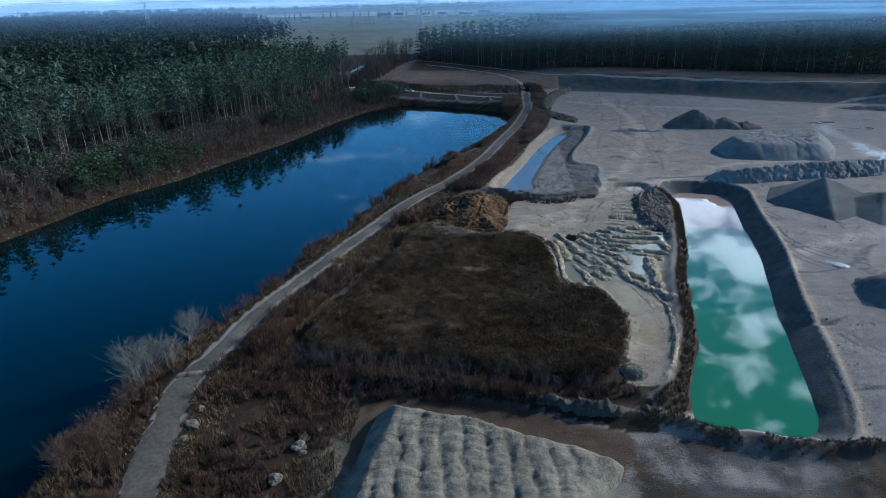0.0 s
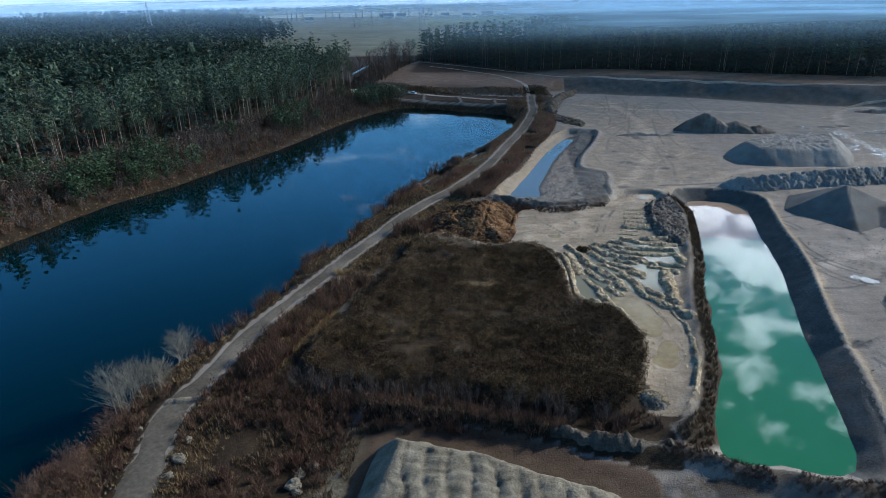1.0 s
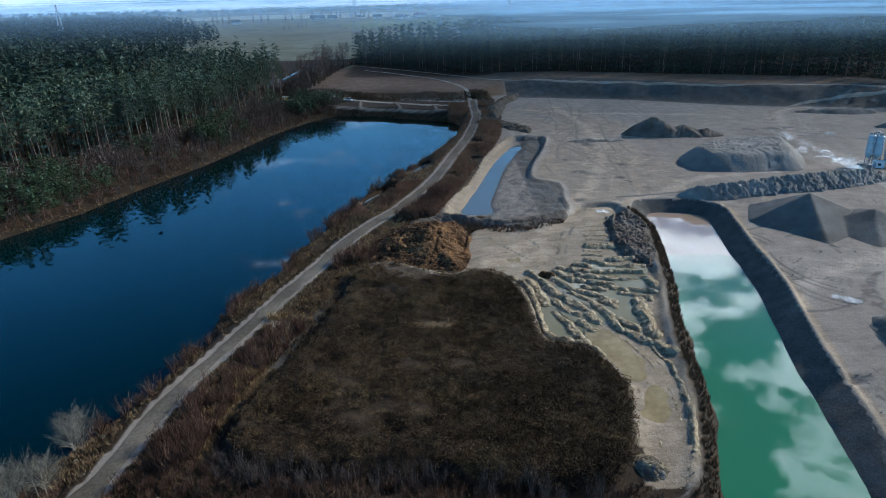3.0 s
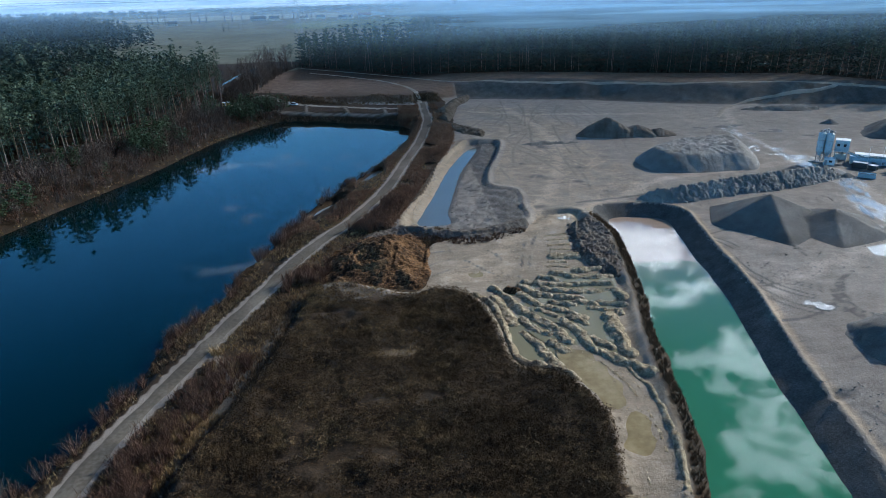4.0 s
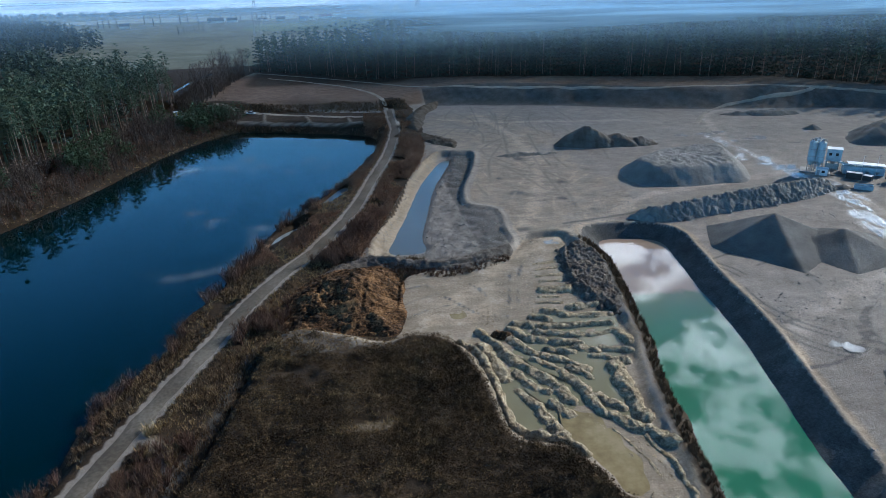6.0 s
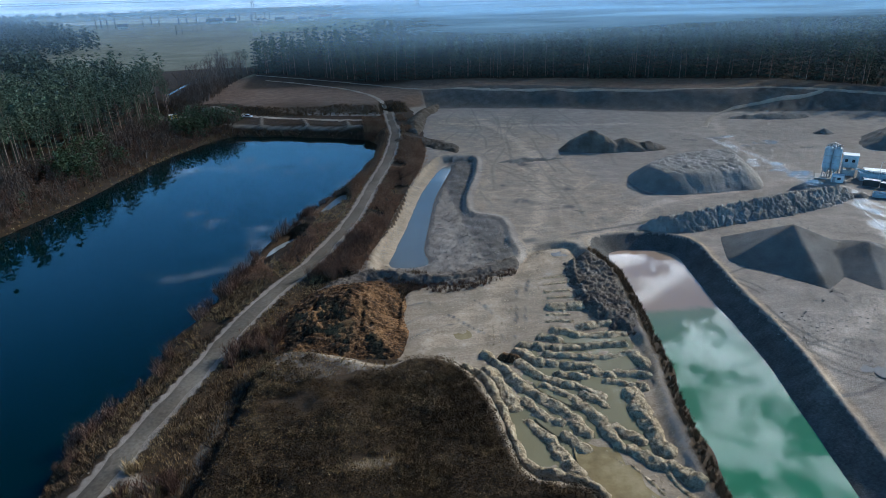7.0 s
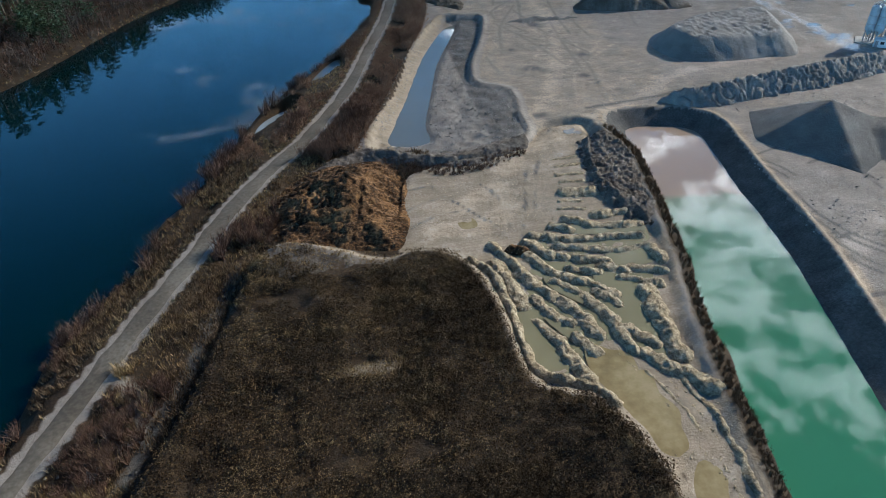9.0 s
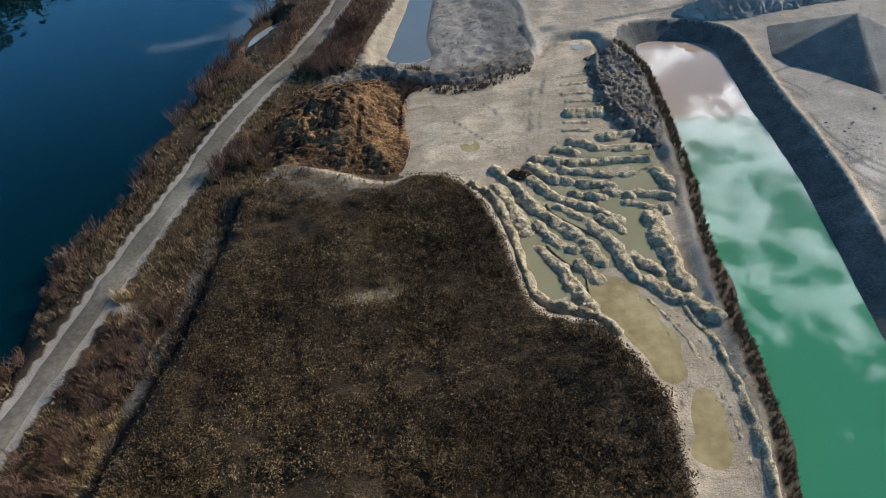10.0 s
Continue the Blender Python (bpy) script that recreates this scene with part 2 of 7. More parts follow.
def pond_material():
    m, n, l, b = material("turquoise_pond_water", 0.02, 0.5)
    b.inputs["IOR"].default_value = 1.33
    pos = n.new("ShaderNodeNewGeometry").outputs["Position"]
    sep = n.new("ShaderNodeSeparateXYZ")
    l.new(pos, sep.inputs[0])
    wob = maths(n, l, "MULTIPLY", noise_node(n, l, 0.12, 4), 9.0)
    y = maths(n, l, "ADD", sep.outputs["Y"], wob)
    r = n.new("ShaderNodeMapRange")
    r.inputs["From Min"].default_value, r.inputs["From Max"].default_value = 60.0, 185.0
    l.new(y, r.inputs["Value"])
    col = ramp(n, l, r.outputs["Result"], [(0.0, (0.03, 0.14, 0.072)), (0.45, (0.038, 0.142, 0.078)), (0.66, (0.07, 0.147, 0.088)),
                                           (0.745, (0.13, 0.16, 0.1)), (0.76, (0.25, 0.19, 0.14)), (1.0, (0.29, 0.22, 0.165))])
    l.new(col, b.inputs["Base Color"])
    bump(n, l, b, noise_node(n, l, 1.5, 3), 0.012, 0.1)
    return m


M_POND = pond_material()


def ground_material():
    m, n, l, b = material("quarry_ground", 0.95, 0.2)

    def att(name):
        a = n.new("ShaderNodeAttribute")
        a.attribute_name = name
        return a.outputs["Fac"]

    big = noise_node(n, l, 0.035, 5, 0.6)
    mid = noise_node(n, l, 0.3, 6, 0.62)
    fine = noise_node(n, l, 2.6, 4, 0.6)
    drag = noise_node(n, l, 0.5, 4, 0.6, stretch=(25, (0.12, 1.4, 1)))
    v = maths(n, l, "ADD", maths(n, l, "MULTIPLY", mid, 0.55), maths(n, l, "MULTIPLY", fine, 0.45))
    v2 = maths(n, l, "ADD", maths(n, l, "MULTIPLY", drag, 0.28), maths(n, l, "MULTIPLY", big, 0.72))
    v3 = maths(n, l, "ADD", maths(n, l, "MULTIPLY", v, 0.5), maths(n, l, "MULTIPLY", v2, 0.5))
    drag2 = noise_node(n, l, 0.9, 4, 0.65, stretch=(-38, (0.22, 1.1, 1)))
    v4 = maths(n, l, "ADD", maths(n, l, "MULTIPLY", v, 0.68), maths(n, l, "MULTIPLY", drag2, 0.32))
    v3 = maths(n, l, "ADD", maths(n, l, "MULTIPLY", v3, 0.6), maths(n, l, "MULTIPLY", v4, 0.4))
    floor = ramp(n, l, v3, [(0.36, (0.12, 0.104, 0.088)), (0.45, (0.176, 0.154, 0.132)), (0.53, (0.22, 0.194, 0.167)), (0.63, (0.288, 0.256, 0.222))])
    silt = ramp(n, l, v4, [(0.32, (0.14, 0.11, 0.076)), (0.5, (0.24, 0.195, 0.142)), (0.68, (0.35, 0.29, 0.214))])
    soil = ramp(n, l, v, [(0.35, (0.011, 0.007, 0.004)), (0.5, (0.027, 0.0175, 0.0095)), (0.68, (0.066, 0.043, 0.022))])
    # Dark gravel tone; also carries the shade painted on wall and banks.
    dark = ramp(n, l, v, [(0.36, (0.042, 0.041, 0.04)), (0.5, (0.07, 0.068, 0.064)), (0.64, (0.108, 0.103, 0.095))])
    grass = ramp(n, l, big, [(0.35, (0.13, 0.13, 0.088)), (0.5, (0.165, 0.165, 0.115)), (0.65, (0.21, 0.205, 0.145))])
    brown = ramp(n, l, v3, [(0.38, (0.062, 0.041, 0.028)), (0.5, (0.12, 0.083, 0.059)), (0.62, (0.19, 0.138, 0.098))])

    def soft(name, width=0.3):
        a = maths(n, l, "ADD", att(name), maths(n, l, "MULTIPLY", maths(n, l, "SUBTRACT", v, 0.5), 1.6))
        r = n.new("ShaderNodeMapRange")
        r.interpolation_type = "SMOOTHSTEP"
        r.inputs["From Min"].default_value, r.inputs["From Max"].default_value = 0.5 - width, 0.5 + width
        l.new(a, r.inputs["Value"])
        return r.outputs["Result"]

    c = mix(n, l, soft("silt"), floor, silt)
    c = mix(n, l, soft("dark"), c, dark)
    c = mix(n, l, soft("brown"), c, brown)
    c = mix(n, l, soft("grass"), c, grass)
    c = mix(n, l, soft("soil"), c, soil)
    pale = mix(n, l, 1.0, c, (1.35, 1.33, 1.3), "MULTIPLY")
    c = mix(n, l, soft("track"), c, pale)
    # Paler base where wet: the track's glint is painted into the colour.
    c = mix(n, l, maths(n, l, "MULTIPLY", soft("wet", 0.2), 0.5), c, (0.3, 0.28, 0.25))
    l.new(c, b.inputs["Base Color"])
    wet = soft("wet", 0.2)
    r = n.new("ShaderNodeMapRange")
    r.inputs["To Min"].default_value, r.inputs["To Max"].default_value = 0.95, 0.13
    l.new(wet, r.inputs["Value"])
    l.new(r.outputs["Result"], b.inputs["Roughness"])
    bump(n, l, b, maths(n, l, "ADD", maths(n, l, "MULTIPLY", v4, 0.5), noise_node(n, l, 4.5, 5, 0.62)), 0.4, 0.12)
    dry = maths(n, l, "SUBTRACT", 1.0, maths(n, l, "MULTIPLY", wet, 0.97))   # standing water smooths the ground
    l.new(dry, b.inputs["Normal"].links[0].from_node.inputs["Strength"])
    return m


M_GROUND = ground_material()


# ---- helpers for shapes ----
def link_mesh(name, verts, faces, mat, parent=None, smooth=True):
    """verts: (n, 3); faces: (m, 3) or (m, 4) arrays."""
    v, f = np.asarray(verts, dtype=np.float32), np.asarray(faces, dtype=np.int32)
    me = bpy.data.meshes.new(name)
    k = f.shape[1]
    me.vertices.add(len(v))
    me.vertices.foreach_set("co", v.ravel())
    me.loops.add(f.size)
    me.loops.foreach_set("vertex_index", f.ravel())
    me.polygons.add(len(f))
    me.polygons.foreach_set("loop_start", np.arange(0, f.size, k, dtype=np.int32))
    me.polygons.foreach_set("use_smooth", np.full(len(f), smooth))
    me.update(calc_edges=True)
    me.materials.append(mat)
    ob = new(name, me)
    ob.parent = parent
    return ob


def part(name, bm, mat, parent=None, label="", smooth=False):
    me = bpy.data.meshes.new(name)
    bmesh.ops.recalc_face_normals(bm, faces=bm.faces)
    bm.to_mesh(me)
    bm.free()
    me.materials.append(mat)
    if smooth:
        me.polygons.foreach_set("use_smooth", np.full(len(me.polygons), True))
    ob = new(name, me)
    ob.parent = parent
    return tagged(ob, label)


_LAT = np.random.RandomState(7).rand(256, 256)


def vnoise(x, y, s=1.0, o=0.0):
    x, y = np.asarray(x) * s + o * 17.3, np.asarray(y) * s + o * 9.1
    xi, yi = np.floor(x).astype(int), np.floor(y).astype(int)
    fx, fy = x - xi, y - yi
    fx, fy = fx * fx * (3 - 2 * fx), fy * fy * (3 - 2 * fy)
    a, b = _LAT[xi % 256, yi % 256], _LAT[(xi + 1) % 256, yi % 256]
    c, d = _LAT[xi % 256, (yi + 1) % 256], _LAT[(xi + 1) % 256, (yi + 1) % 256]
    return (a * (1 - fx) + b * fx) * (1 - fy) + (c * (1 - fx) + d * fx) * fy - 0.5


def fbm(x, y, s=1.0, octaves=4, o=0.0):
    return sum(vnoise(x, y, s * 2.03 ** i, o + i) * 0.55 ** i for i in range(octaves))


def sm(a, b, v):
    t = np.clip((v - a) / (b - a), 0, 1)
    return t * t * (3 - 2 * t)


def curve(points, n=5, closed=False):
    """A smooth line through points (Catmull-Rom)."""
    p = [np.array(q, dtype=float) for q in points]
    k = len(p)
    out = []
    for i in range(k if closed else k - 1):
        a, b, c, d = ([p[(i + j) % k] for j in (-1, 0, 1, 2)] if closed else
                      [p[min(max(i + j, 0), k - 1)] for j in (-1, 0, 1, 2)])
        for s in range(n):
            t = s / n
            out.append(0.5 * (2 * b + (c - a) * t + (2 * a - 5 * b + 4 * c - d) * t * t + (3 * b - a - 3 * c + d) * t ** 3))
    if not closed:
        out.append(p[-1])
    return np.array(out)


def line_dist(x, y, pts, values=False):
    """Distance to a line; with values also the place along it, 0 to 1."""
    x, y = np.asarray(x, dtype=float), np.asarray(y, dtype=float)
    best = np.full(x.shape, 1e9)
    where = np.zeros(x.shape)
    n = len(pts) - 1
    for i in range(n):
        ax, ay = pts[i][:2]
        dx, dy = pts[i + 1][0] - ax, pts[i + 1][1] - ay
        t = np.clip(((x - ax) * dx + (y - ay) * dy) / max(dx * dx + dy * dy, 1e-9), 0, 1)
        d = np.hypot(x - ax - t * dx, y - ay - t * dy)
        near = d < best
        best = np.where(near, d, best)
        where = np.where(near, (i + t) / n, where)
    return (best, where) if values else best


def inside(x, y, poly):
    x, y = np.asarray(x, dtype=float), np.asarray(y, dtype=float)
    r = np.zeros(x.shape, dtype=bool)
    for (ax, ay), (bx, by) in zip(poly, np.roll(poly, -1, axis=0)):
        if ay != by:
            r ^= ((ay > y) != (by > y)) & (x < (bx - ax) * (y - ay) / (by - ay) + ax)
    return r


def sdf(x, y, poly):
    """Signed distance to a closed outline, negative inside; far points get a bound only."""
    x, y = np.asarray(x, dtype=float), np.asarray(y, dtype=float)
    lo, hi = poly.min(0) - 60, poly.max(0) + 60
    d = np.full(x.shape, 60.0)
    k = (x > lo[0]) & (x < hi[0]) & (y > lo[1]) & (y < hi[1])
    if k.any():
        e = line_dist(x[k], y[k], np.vstack([poly, poly[:1]]))
        d[k] = np.where(inside(x[k], y[k], poly), -e, np.minimum(e, 60))
    return d


# ---- plan of the place (metres; +y is the way the camera flies) ----
LAKE_Z, POND_Z, POOL_Z, PUDDLE_Z = -1.0, -1.0, 0.5, 0.55
LAKE = curve([(-52, 325), (-38, 323), (-22, 317), (-7, 310.5), (3.5, 304), (8, 292), (5, 270), (-3.5, 242), (-11, 226), (-17, 213), (-22.5, 199),
              (-25.8, 185), (-28.5, 172), (-34.2, 156), (-34.6, 146), (-38, 137), (-41, 127), (-41.2, 117), (-43.5, 105), (-48, 94), (-51.5, 83),
              (-51, 73), (-53, 64), (-53, 54), (-50, 40), (-60, 10), (-110, 5), (-125, 60), (-122, 110), (-119, 134), (-115.7, 150), (-111, 169),
              (-102, 186), (-93.6, 210), (-83, 240.5), (-71.3, 286), (-61, 312)], 5, True)
POND = curve([(53, 176.5), (60, 177), (66.6, 173.5), (65.2, 162), (63, 150), (60.5, 132), (57, 118), (53.6, 104), (51.2, 91), (46.2, 72.5), (38, 72.8),
              (31, 74), (32.8, 83), (36, 92), (39, 104), (40.5, 113), (43, 124), (45.8, 134), (48, 144), (50.2, 155), (52, 167)], 4, True)
PIT = curve([(26.5, 256), (33, 256), (38.3, 253.5), (34, 233), (28.2, 215), (27, 202), (33.2, 196.5), (32, 182), (30.5, 172), (16.5, 166.5), (5, 170),
             (0.9, 174), (6.3, 195), (13, 221), (20, 242)], 4, True)
POOL = curve([(26.5, 249.5), (30, 250.5), (24.5, 233), (20.2, 219), (16, 199), (13, 184), (12.6, 175.5), (5, 176), (7, 186), (10.8, 200), (16.1, 221), (21, 236)], 4, True)
PLATEAU = curve([(-19.2, 132), (-17.4, 140.5), (-12.9, 145.6), (-4.8, 142), (1.4, 138.4), (6, 139.2), (11, 137.6), (14.3, 133), (15.9, 126), (16.2, 118),
                 (16.9, 112.3), (20, 110), (23, 109.2), (25.4, 105), (27, 99), (26.3, 93.5), (24.6, 87), (21, 79.5), (10, 78.5), (0, 80.5), (-12, 82), (-21, 83),
                 (-27.8, 86), (-28.4, 93), (-25.6, 103), (-21.6, 116)], 4, True)
MUD = curve([(36, 176), (44, 176), (40, 160), (41, 146), (42.4, 136), (39.5, 126), (37, 118), (35.6, 110), (35.5, 103), (34, 95), (31.5, 87), (27, 79.5),
             (22, 82), (25.5, 90), (27.5, 98), (25, 106), (18, 112), (16.5, 121), (15.5, 129), (12, 137), (4, 140), (5, 152), (8, 163), (22, 166), (31, 170)], 4, True)
ROAD = curve([(15.8, 341), (15.5, 318), (15.3, 296), (10.2, 260), (3.8, 231), (-2, 205), (-7.6, 188), (-11.8, 177.5), (-17.6, 166.6), (-22.4, 155),
              (-26.5, 141.6), (-30.4, 130), (-33.3, 120), (-35.7, 111.5), (-38.2, 103), (-39.8, 95), (-41.2, 83), (-42.3, 75), (-40.6, 67), (-39, 60),
              (-36.5, 52), (-31, 40), (-22, 22), (-10, -10)], 6)
WEST_BANK = curve([(47, 172), (49.5, 163), (47.5, 152), (45.5, 143), (43.3, 132), (40.6, 122), (38.6, 114), (37, 105), (35.3, 96), (33, 88), (30, 80), (26, 75)], 4)
SOUTH_BANK = curve([(-15, 78.3), (0, 76.3), (13, 73.8), (23.5, 72.3), (30, 70.2), (40, 67.2), (52, 67), (66, 68)], 4)
FAR_FOOT_X = [-400, -100, -64, -45, -12, 10, 22, 34, 55, 82, 106, 128, 148, 200, 260, 400]
FAR_FOOT_Y = [380, 372, 354, 350, 342, 336, 338, 346, 342, 334, 323, 311, 302, 290, 268, 240]
# edges of the woods
WEST_EDGE_Y = [60, 120, 169, 203, 238, 266, 301, 345, 400, 430, 490]
WEST_EDGE_X = [-168, -158, -148, -134, -112, -100, -92, -86, -86, -86, -74]
EAST_EDGE_X = [-67, -30, -10, 22, 52, 81, 110, 163, 199, 213, 234, 300, 420]
EAST_EDGE_Y = [492, 464, 443, 415, 396, 382, 374, 353, 341, 322, 297, 264, 225]


CRUST = curve([(-17, 138), (-15.5, 142), (-12.5, 145.4), (-5, 142), (1, 138.6), (4, 139), (3, 136.6), (-5, 135.4), (-11, 134.5)], 4, True)
SILT_POOLS = [curve([(24.6, 116.6), (26.3, 115.4), (28.2, 114.6), (28.3, 112.4), (29.3, 110.9), (29.1, 108.4), (30.1, 106.0), (29.4, 104.0), (29.2, 102.0), (28.2, 100.7), (26.9, 101.5), (26.6, 104.0), (25.6, 106.6), (24.9, 109.7), (23.9, 113.2)], 3, True),
              curve([(29.6, 99.0), (30.5, 98.6), (31.0, 97.0), (30.2, 95.4), (30.1, 93.4), (28.6, 91.4), (27.3, 91.9), (26.4, 93.0), (27.6, 94.6), (28.2, 97.0)], 3, True)]
LAGOONS = [curve([(-22.4, 189.6), (-21.4, 195.2), (-17.2, 200.8), (-14.2, 199.9), (-18, 193.4), (-20.4, 188.6)], 4, True),
           curve([(-11.8, 217.6), (-7, 231), (-4, 233.2), (-4.6, 225.4), (-8, 217.2), (-10.4, 213.4)], 4, True)]
NORTH_BERM = curve([(-54, 333), (-46, 331), (-33, 326.5), (-20, 321.5), (-7, 316.5), (4, 314)], 4)
CROSS_BERMS = [np.array(q, dtype=float) for q in ([(-41, 347), (-39, 329)], [(-22, 337), (-19, 321)], [(-3, 328), (-2, 316)])]


def height(x, y):
    x, y = np.asarray(x, dtype=float), np.asarray(y, dtype=float)
    near = sm(900, 400, np.hypot(x, y - 200))
    z = 2.0 + 0.7 * sm(190, 330, y) + near * (0.5 * fbm(x, y, 0.03, 3) + 0.16 * fbm(x, y, 0.25, 4, 2))
    # the far wall of the quarry and the ground behind it
    foot = np.interp(x, FAR_FOOT_X, FAR_FOOT_Y) + 5 * fbm(x, y, 0.05, 3, 4)
    z = z + (3.4 + 3.8 * sm(0, 70, x)) * sm(0, 17 + 5 * sm(0, 70, x), y - foot)
    z = z - (2.5 + 3.8 * sm(0, 70, x)) * sm(450, 800, y)
    # west bank with its wood
    z = z + 1.6 * sm(-90, -170, x) * sm(420, 330, y)
    # low ground between the road and the weeds, and in front
    low = sm(-60, -45, x) * sm(60, 45, x) * sm(178, 160, y)
    z = z * (1 - low) + low * (0.55 + 0.5 * fbm(x, y, 0.09, 4, 6) + 0.25 * fbm(x, y, 0.5, 3, 1))
    z = z + 1.3 * sm(38, 52, x) * sm(70, 62, y) * low
    d = sdf(x, y, MUD)
    z = np.where(d < 2, z * sm(0, 2, d) + (0.5 + 0.3 * fbm(x, y, 0.12, 4, 3) + (0.16 - 0.11 * sm(136, 144, y)) * fbm(x, y, 0.7, 3, 5) + 0.22 * sm(108, 98, y)) * (1 - sm(0, 2, d)), z)
    z = np.where(d < 0, z - 0.16 * sm(111, 115, y) * sm(146, 141, y) * sm(16.5, 18.5, x), z)
    z = np.where((d < 0) & (y > 140), z + 0.5 * sm(142, 160, y), z)
    d = sdf(x, y, PLATEAU)
    side = sm(-8, -18, x)
    z = z + ((1 - side) * sm(1.2, -3.2, d) + side * sm(0.5, -1.6, d)) * (1.75 + 0.9 * fbm(x, y, 0.05, 3, 8) + 0.5 * fbm(x, y, 0.35, 4, 9) - z * 0.25)
    z = z + 0.5 * np.exp(-((d + 0.8) / 0.9) ** 2) * (x > 0) * (y > 90)
    for pool in SILT_POOLS:   # shallow hollows that hold the ochre puddles
        d = sdf(x, y, pool)
        z = np.where(d < 2.5, np.minimum(z, 0.5 + 0.2 * np.maximum(d, -0.5)) if pool is SILT_POOLS[0] else np.minimum(z, 0.6 + 0.2 * np.maximum(d, -0.5)), z)
    # banks
    d = line_dist(x, y, WEST_BANK)
    z = z + (1.15 + 0.7 * fbm(x, y, 0.2, 3, 3)) * np.exp(-(d / 1.8) ** 2)
    d = line_dist(x, y, SOUTH_BANK)
    z = z + (1.3 + 0.9 * fbm(x, y, 0.25, 3, 5)) * np.exp(-(d / 1.6) ** 2)
    # pit with its pool
    d = sdf(x, y, PIT)
    floor = 0.95 + 0.05 * np.clip(x - (y - 175) * 0.23 - 12, 0, 20) + 0.5 * fbm(x, y, 0.5, 4, 2)
    steep = 0.95 + 1.9 * sm(4, 12, x - (y - 175) * 0.26)
    cut = np.maximum(floor, 2.6 + steep * d + 0.5 * fbm(x, y, 0.3, 3, 7))
    z = np.where(d < 0, np.minimum(cut, z), z + 0.5 * np.exp(-(d / 1.2) ** 2))
    d = sdf(x, y, POOL)
    z = np.where(d < 3, np.minimum(z, POOL_Z + np.clip(0.45 * d, -1, 9) + 0.1 * fbm(x, y, 0.8, 3)), z)
    # pond
    d = sdf(x, y, POND) + 0.9 * fbm(x, y, 0.18, 4, 2) * (0.3 + 0.7 * sm(50, 44, x))
    z = z - 0.55 * sm(46, 54, x) * sm(26, 4, d) * sm(210, 190, y)
    z = np.where(d < 8, np.minimum(z, POND_Z + np.where(d < 0, np.maximum(0.5 * d, -2.5), np.where(x > 46, 0.6, 0.8) * d)), z)
    z = z + 0.35 * sm(46, 52, x) * np.exp(-((d - 4.3) / 0.5) ** 2)
    z = z - 0.6 * np.exp(-((x - 58.0) / 1.8) ** 2 - ((y - 98.4) / 0.8) ** 2) * (d > 1)
    # lake
    d = sdf(x, y, LAKE) + 0.8 * fbm(x, y, 0.12, 4, 1)
    slope = np.where(x < -60, 0.22, 0.5)
    z = np.where(d < 22, np.minimum(z, LAKE_Z + np.where(d < 0, np.maximum(0.4 * d, -4), slope * d)), z)
    for lagoon in LAGOONS:
        d = sdf(x, y, lagoon)
        z = np.where(d < 2, np.minimum(z, -0.85 + 0.6 * d), z)
    z = z + 0.55 * np.exp(-(line_dist(x, y, NORTH_BERM) / 1.7) ** 2)
    for berm in CROSS_BERMS:
        z = z + 0.4 * np.exp(-(line_dist(x, y, berm) / 1.5) ** 2)
    # road bed
    d, s = line_dist(x, y, ROAD, True)
    zr = np.interp(s, [0, 0.1, 0.3, 0.5, 1], [3.0, 2.6, 1.8, 1.25, 1.15])
    k = sm(5.0, 2.4, d)
    z = z * (1 - k) + zr * k
    return z


def axis(breaks):
    """Grid lines: (from, to, step) runs joined."""
    out = []
    for a, b, n in breaks:
        out.append(np.linspace(a, b, n, endpoint=False))
    out.append([breaks[-1][1]])
    return np.concatenate(out)


GX = axis([(-4800, -1200, 12), (-1200, -300, 40), (-300, -130, 50), (-130, -56, 46), (-56, 44, 145), (44, 72, 66), (72, 160, 90), (160, 300, 50), (300, 1200, 36), (1200, 4800, 12)])
GY = axis([(-1500, -200, 10), (-200, 30, 24), (30, 180, 250), (180, 270, 100), (270, 430, 96), (430, 700, 30), (700, 2000, 26), (2000, 4900, 12)])
gx, gy = np.meshgrid(GX, GY)
gz = height(gx, gy)
nx, ny = len(GX), len(GY)
idx = np.arange(nx * ny).reshape(ny, nx)
quads = np.stack([idx[:-1, :-1], idx[:-1, 1:], idx[1:, 1:], idx[1:, :-1]], -1).reshape(-1, 4)
ground = link_mesh("ground", np.stack([gx, gy, gz], -1).reshape(-1, 3), quads, M_GROUND)
tagged(ground, "grey gravel quarry floor, silt and withered weed ground", "ground", kind="structure")


def surface(name, values):
    a = ground.data.attributes.new(name, "FLOAT", "POINT")
    a.data.foreach_set("value", np.asarray(values, dtype=np.float32).ravel())


_x, _y = gx, gy
d_lake, d_pond, d_pit, d_plat, d_mud = (sdf(_x, _y, p) for p in (LAKE, POND, PIT, PLATEAU, MUD))
d_road = line_dist(_x, _y, ROAD)
west = (_x < -45) & (_y < 345)
lowland = sm(-62, -50, _x) * sm(75, 60, _x) * sm(178, 158, _y) * (d_mud > 0)
strip = (d_lake < 14) & (d_lake > -60) & (_y > 30)
verge = (d_road < 11) & (_x < 30)
soil = np.where((d_plat < 0.4), 1.0, 0)
soil = np.maximum(soil, lowland * (d_pond > 4.5) * (_x < 46) * np.maximum(sm(74, 80, _y), sm(-14, -22, _x)))
soil = np.maximum(soil, np.where(strip | verge, 0.85, 0))
soil = np.maximum(soil, sm(3.6, 1.2, line_dist(_x, _y, WEST_BANK + np.array([1.4, 0]))) * 0.85)
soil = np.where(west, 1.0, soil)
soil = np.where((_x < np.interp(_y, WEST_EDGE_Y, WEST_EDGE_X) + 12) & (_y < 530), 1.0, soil)
